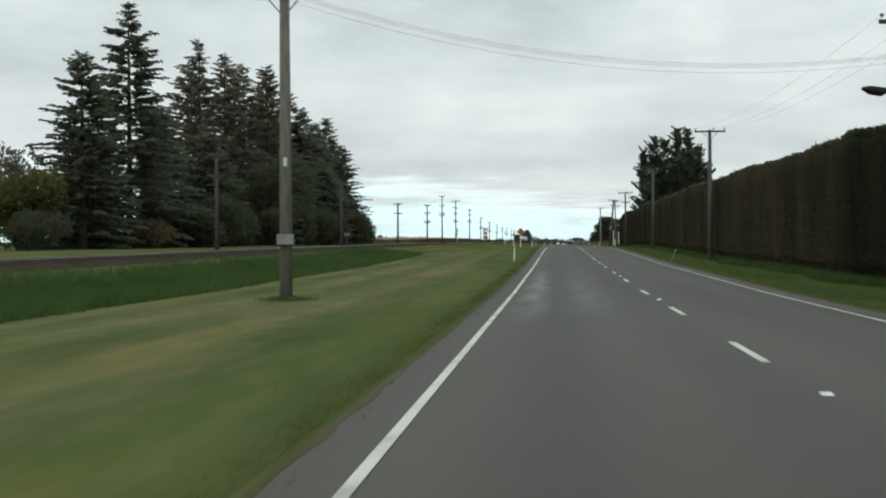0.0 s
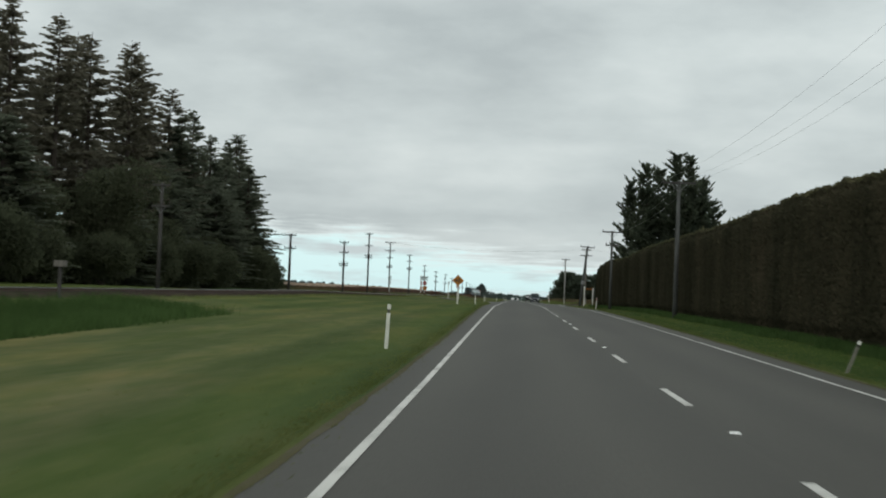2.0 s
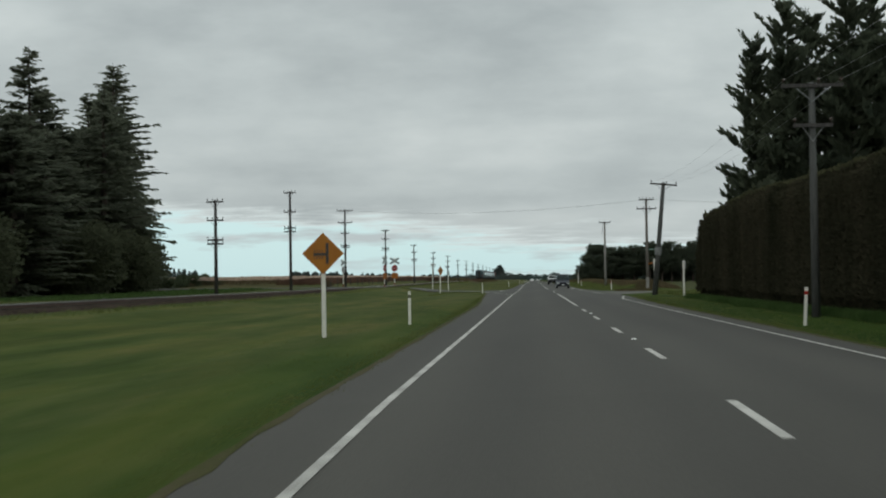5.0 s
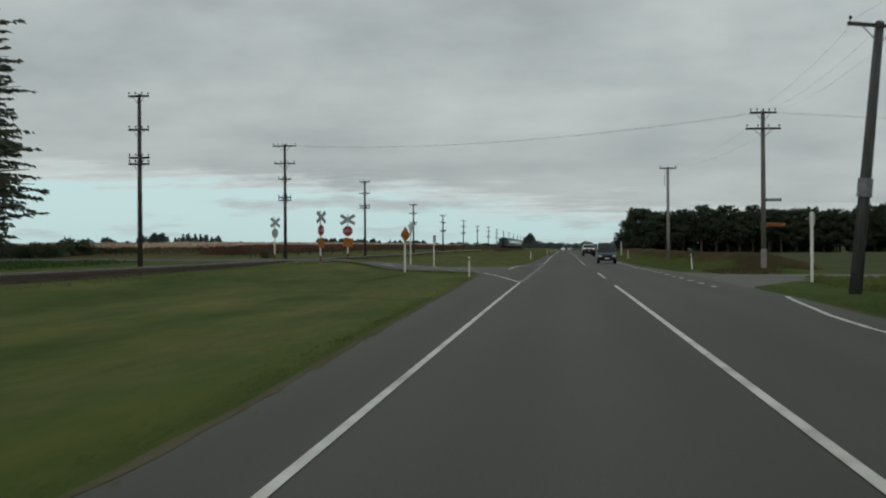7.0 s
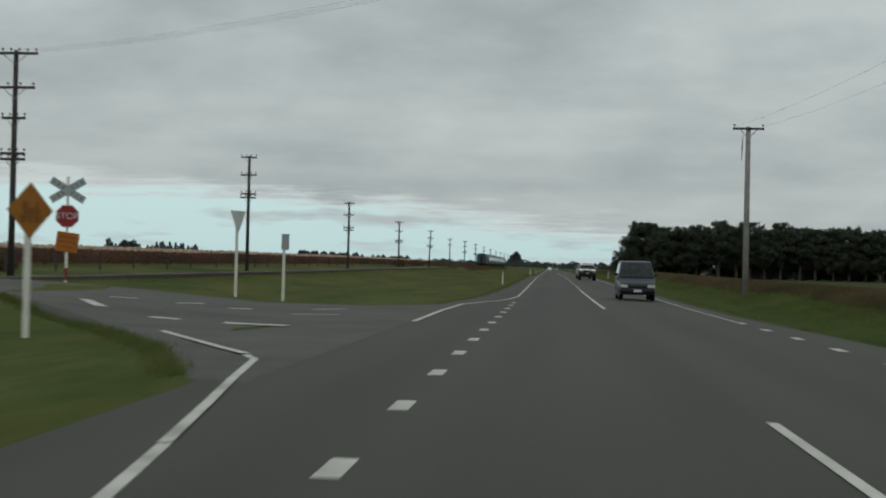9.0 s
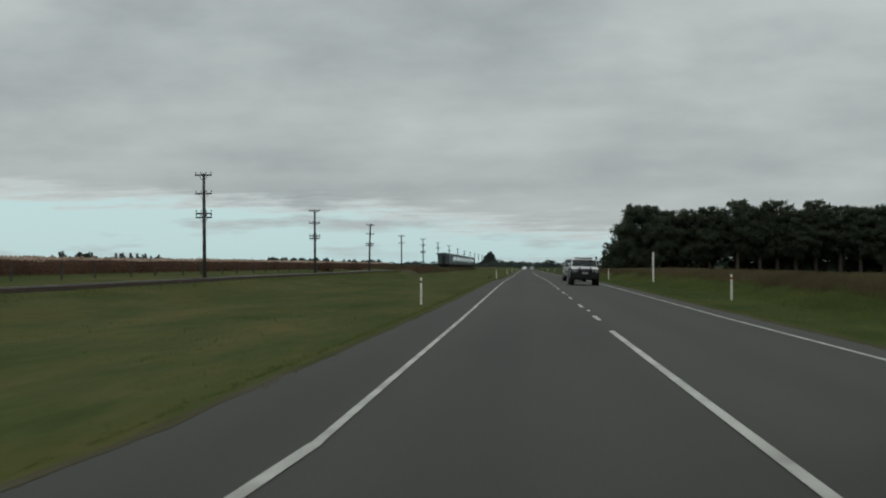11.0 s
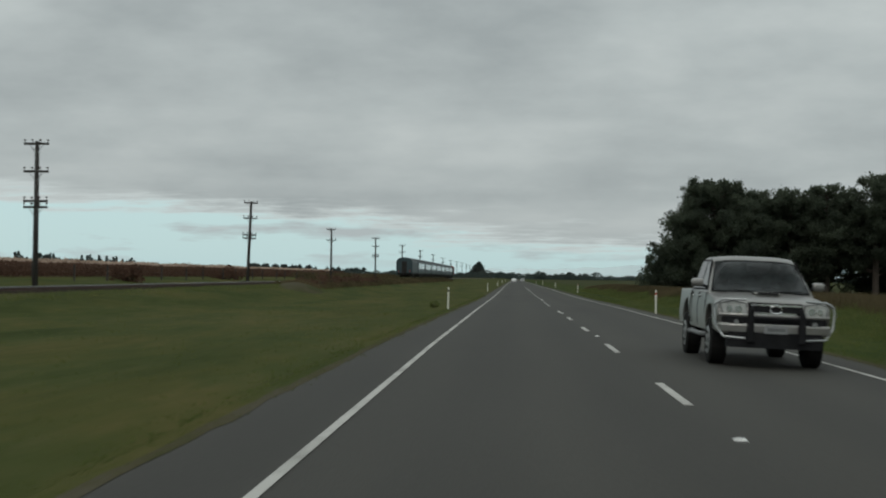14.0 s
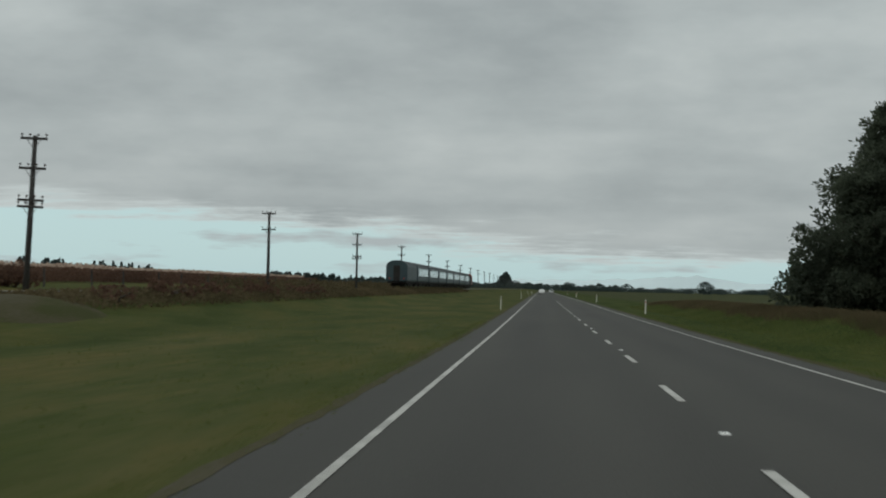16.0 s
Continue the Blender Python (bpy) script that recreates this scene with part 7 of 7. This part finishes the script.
    if rack:
        bm = bmesh.new()
        box(bm, (0, 2.62, roof + 0.065), (1.16, 0.92, 0.022))
        deck = bevelled(part("roof_rack", bm, MAT["steel"], ob, "low pale roof rack"), 0.008)
        for yy2 in (2.25, 2.98):
            bm = bmesh.new()
            box(bm, (0, yy2, roof + 0.03), (1.10, 0.05, 0.05))
            part("rack_bar", bm, MAT["dull_steel"], deck)
    if scoop:
        bm = bmesh.new()
        box(bm, (0, 0.86, hood0 + 0.115), (0.40, 0.34, 0.05))
        bevelled(part("bonnet_scoop", bm, MAT[paint], ob), 0.018, 2)
        bm = bmesh.new()
        box(bm, (0, 0.69, hood0 + 0.12), (0.33, 0.02, 0.035))
        part("scoop_mouth", bm, black, ob)
    return ob


pickup(3.97, 411.9, "white_paint", "white older double-cab pickup, lifted, with a black bull bar", lift=0.09, height=1.72, tyre=0.41, rack=True, modern=False)
pickup(4.12, 432.9, "silver_paint", "silver double-cab pickup with a polished bull bar", lift=0.04, height=1.78, tyre=0.38, scoop=True)


def van(x, y, paint, label, facing=0, wagon=True):
    zr = seal(x, y)
    ob = empty("van" if wagon else "car", (x, y, zr, facing), label, "van" if wagon else "car")
    roof = 1.86 if wagon else 1.46
    belt = 1.12 if wagon else 0.95
    low = 0.30
    side = [(0.05, low), (0.0, 0.45), (0.03, 0.72), (0.12, 0.82), (0.95 if wagon else 1.15, belt - 0.03), (4.3, belt), (4.42, 0.8), (4.45, 0.5), (4.38, low)] + arch(3.55, 0.36, low) + [(2.9, low - 0.04), (1.4, low - 0.04)] + arch(0.82, 0.36, low)
    bm = bmesh.new()
    hull(bm, side, lambda yv, z: 0.86 - (0.10 * (1 - yv / 0.3) if yv < 0.3 else 0))
    bevelled(part("body", bm, MAT[paint], ob), 0.04, 3)
    c0, c1, c2, c3 = (0.85, 1.55, 4.1, 4.38) if wagon else (1.1, 1.85, 3.2, 4.0)
    bm = bmesh.new()
    hull(bm, [(c0, belt - 0.05), (c1, roof - 0.05), (c1 + 0.3, roof), (c2 - 0.2, roof), (c2, roof - 0.06), (c3, belt - 0.02)], lambda yv, z: 0.83 - 0.15 * (z - belt) / (roof - belt))
    bevelled(part("cabin", bm, MAT[paint], ob), 0.05, 3)
    k = (c1 - c0) / (roof - belt)

    def cw(z):
        return 0.838 - 0.15 * (z - belt) / (roof - belt)

    za, zb = belt + 0.01, roof - 0.11
    panel("windscreen", [(-cw(za) + 0.07, c0 + k * (za - belt + 0.05) - 0.02, za), (cw(za) - 0.07, c0 + k * (za - belt + 0.05) - 0.02, za), (cw(zb) - 0.07, c0 + k * (zb - belt + 0.05) - 0.02, zb), (-cw(zb) + 0.07, c0 + k * (zb - belt + 0.05) - 0.02, zb)], MAT["car_glass"], ob, "dark windscreen")
    for s in (-1, 1):
        y0 = c0 + 0.45
        n = 3 if wagon else 2
        for i in range(n):
            a0 = y0 + (c2 - y0) * i / n + 0.04
            a1 = y0 + (c2 - y0) * (i + 1) / n - 0.04
            panel("side_window", [(s * (cw(za) + 0.004), a0, za + 0.02), (s * (cw(za) + 0.004), a1, za + 0.02), (s * (cw(zb) + 0.004), a1 - 0.02, zb), (s * (cw(zb) + 0.004), a0 + (0.4 if i == 0 else 0.02), zb)], MAT["car_glass"], ob, "dark side window")
        bm = bmesh.new()
        slab(bm, [(s * 0.46, 0.62), (s * 0.78, 0.62), (s * 0.80, 0.76), (s * 0.46, 0.74)], 0.08)
        hl = part("headlamp", bm, MAT["lamp"], ob, "clear headlamp")
        hl.location = (0, 0.012, 0)
        bm = bmesh.new()
        box(bm, (s * 0.95, c0 + 0.35, belt + 0.1), (0.18, 0.1, 0.13))
        bevelled(part("door_mirror", bm, MAT[paint], ob), 0.03, 2)
        for yy2 in (0.82, 3.55):
            wheel(ob, s * 0.74, yy2, 0.31, 0.2)
    bm = bmesh.new()
    box(bm, (0, 0.02, 0.66), (0.84, 0.08, 0.10))
    part("grille", bm, MAT["black_plastic"], ob)
    bm = bmesh.new()
    box(bm, (0, 0.01, 0.45), (1.6, 0.10, 0.12))
    bevelled(part("bumper", bm, MAT["black_plastic"], ob), 0.03, 2)
    bm = bmesh.new()
    box(bm, (0, -0.045, 0.47), (0.36, 0.012, 0.12))
    part("number_plate", bm, MAT["sign_white"], ob, "white number plate")
    return ob


van(4.05, 328.0, "navy_paint", "dark blue people carrier in the oncoming lane")
van(0.1, 915.0, "white_paint", "white car far ahead on the road", 180, wagon=False)
van(3.7, 1015.0, "white_paint", "pale car far off in the oncoming lane", 0, wagon=False)

# ---- passenger train on the railway ----
SECTION = [(-1.38, 1.0), (-1.42, 1.25), (-1.42, 2.9), (-1.34, 3.2), (-1.05, 3.52), (-0.6, 3.70), (0, 3.76), (0.6, 3.70), (1.05, 3.52), (1.34, 3.2), (1.42, 2.9), (1.42, 1.25), (1.38, 1.0)]


def loft(bm, sec, y0, y1):
    a = [bm.verts.new((x, y0, z)) for x, z in sec]
    b = [bm.verts.new((x, y1, z)) for x, z in sec]
    n = len(sec)
    bm.faces.new(a)
    bm.faces.new(b[::-1])
    for k in range(n):
        bm.faces.new((a[k], a[(k + 1) % n], b[(k + 1) % n], b[k]))


def carriage(y, length, label, windows=True):
    z = float(rail(y))
    ob = empty("train_carriage", (RAIL_X, y, z), label, "train carriage", "carriages of the train")
    bm = bmesh.new()
    loft(bm, SECTION, 0.4, length - 0.4)
    bevelled(part("body", bm, MAT["train_body"], ob), 0.05, 2)
    bm = bmesh.new()
    loft(bm, [(x * 1.012, zz + 0.015) for x, zz in SECTION if zz >= 3.15], 0.5, length - 0.5)
    part("roof", bm, MAT["train_roof"], ob, "grey roof")
    if windows:
        n = 8
        for s in (-1, 1):
            for k in range(n):
                y0 = 1.9 + (length - 3.8) * k / n
                panel("window", [(s * 1.428, y0 + 0.12, 1.85), (s * 1.428, y0 + (length - 3.8) / n - 0.12, 1.85), (s * 1.428, y0 + (length - 3.8) / n - 0.12, 2.88), (s * 1.428, y0 + 0.12, 2.88)], MAT["train_glass"], ob, "wide bright window")
    for yy2 in (0.38, length - 0.38):
        bm = bmesh.new()
        box(bm, (0, yy2, 2.05), (0.85, 0.06, 2.0))
        part("end_door", bm, MAT["train_under"], ob, "dark end door")
    bm = bmesh.new()
    box(bm, (0, length / 2, 0.88), (2.5, length - 1.2, 0.26))
    box(bm, (0, length / 2, 0.62), (2.1, 5.0, 0.4))
    part("underframe", bm, MAT["train_under"], ob, "grimy underframe")
    for yy2 in (3.2, length - 3.2):
        bm = bmesh.new()
        box(bm, (0, yy2, 0.52), (1.9, 2.6, 0.3))
        bg = part("bogie", bm, MAT["train_under"], ob, "dark bogie")
        for d in (-0.9, 0.9):
            for s in (-1, 1):
                bm = bmesh.new()
                tube(bm, [(s * 0.52, yy2 + d, 0.385), (s * 0.62, yy2 + d, 0.385)], 0.37, 14)
                part("wheel", bm, MAT["rust"], bg)
    return ob


TAIL = 655.0
last = carriage(TAIL, 15.0, "windowless dark teal luggage van at the tail of the train", False)
bm = bmesh.new()
for s in (-1, 1):
    box(bm, (s * 0.95, 0.37, 1.35), (0.16, 0.05, 0.16))
part("tail_lamp", bm, MAT["red_band"], last, "red tail lamps")
one = carriage(TAIL + 15.6, 20.0, "dark teal passenger carriage with wide bright windows")
for k in range(1, 7):
    y = TAIL + 15.6 + 20.6 * k
    copy_thing(one, pose(RAIL_X, y, float(rail(y))))
y = TAIL + 15.6 + 20.6 * 7
loco = empty("locomotive", (RAIL_X, y, float(rail(y))), "dark diesel locomotive at the head of the train", "locomotive")
bm = bmesh.new()
loft(bm, [(-1.3, 1.0), (-1.3, 2.9), (-0.9, 3.3), (0.9, 3.3), (1.3, 2.9), (1.3, 1.0)], 0.4, 14.5)
bevelled(part("engine_hood", bm, MAT["train_under"], loco), 0.06, 2)
bm = bmesh.new()
loft(bm, [(-1.4, 1.0), (-1.4, 3.2), (-0.9, 3.75), (0.9, 3.75), (1.4, 3.2), (1.4, 1.0)], 11.5, 14.0)
bevelled(part("driver_cab", bm, MAT["loco_red"], loco, "red driver's cab"), 0.06, 2)
for yy2 in (3.0, 12.0):
    bm = bmesh.new()
    box(bm, (0, yy2, 0.5), (2.0, 3.6, 0.8))
    part("bogie", bm, MAT["train_under"], loco)
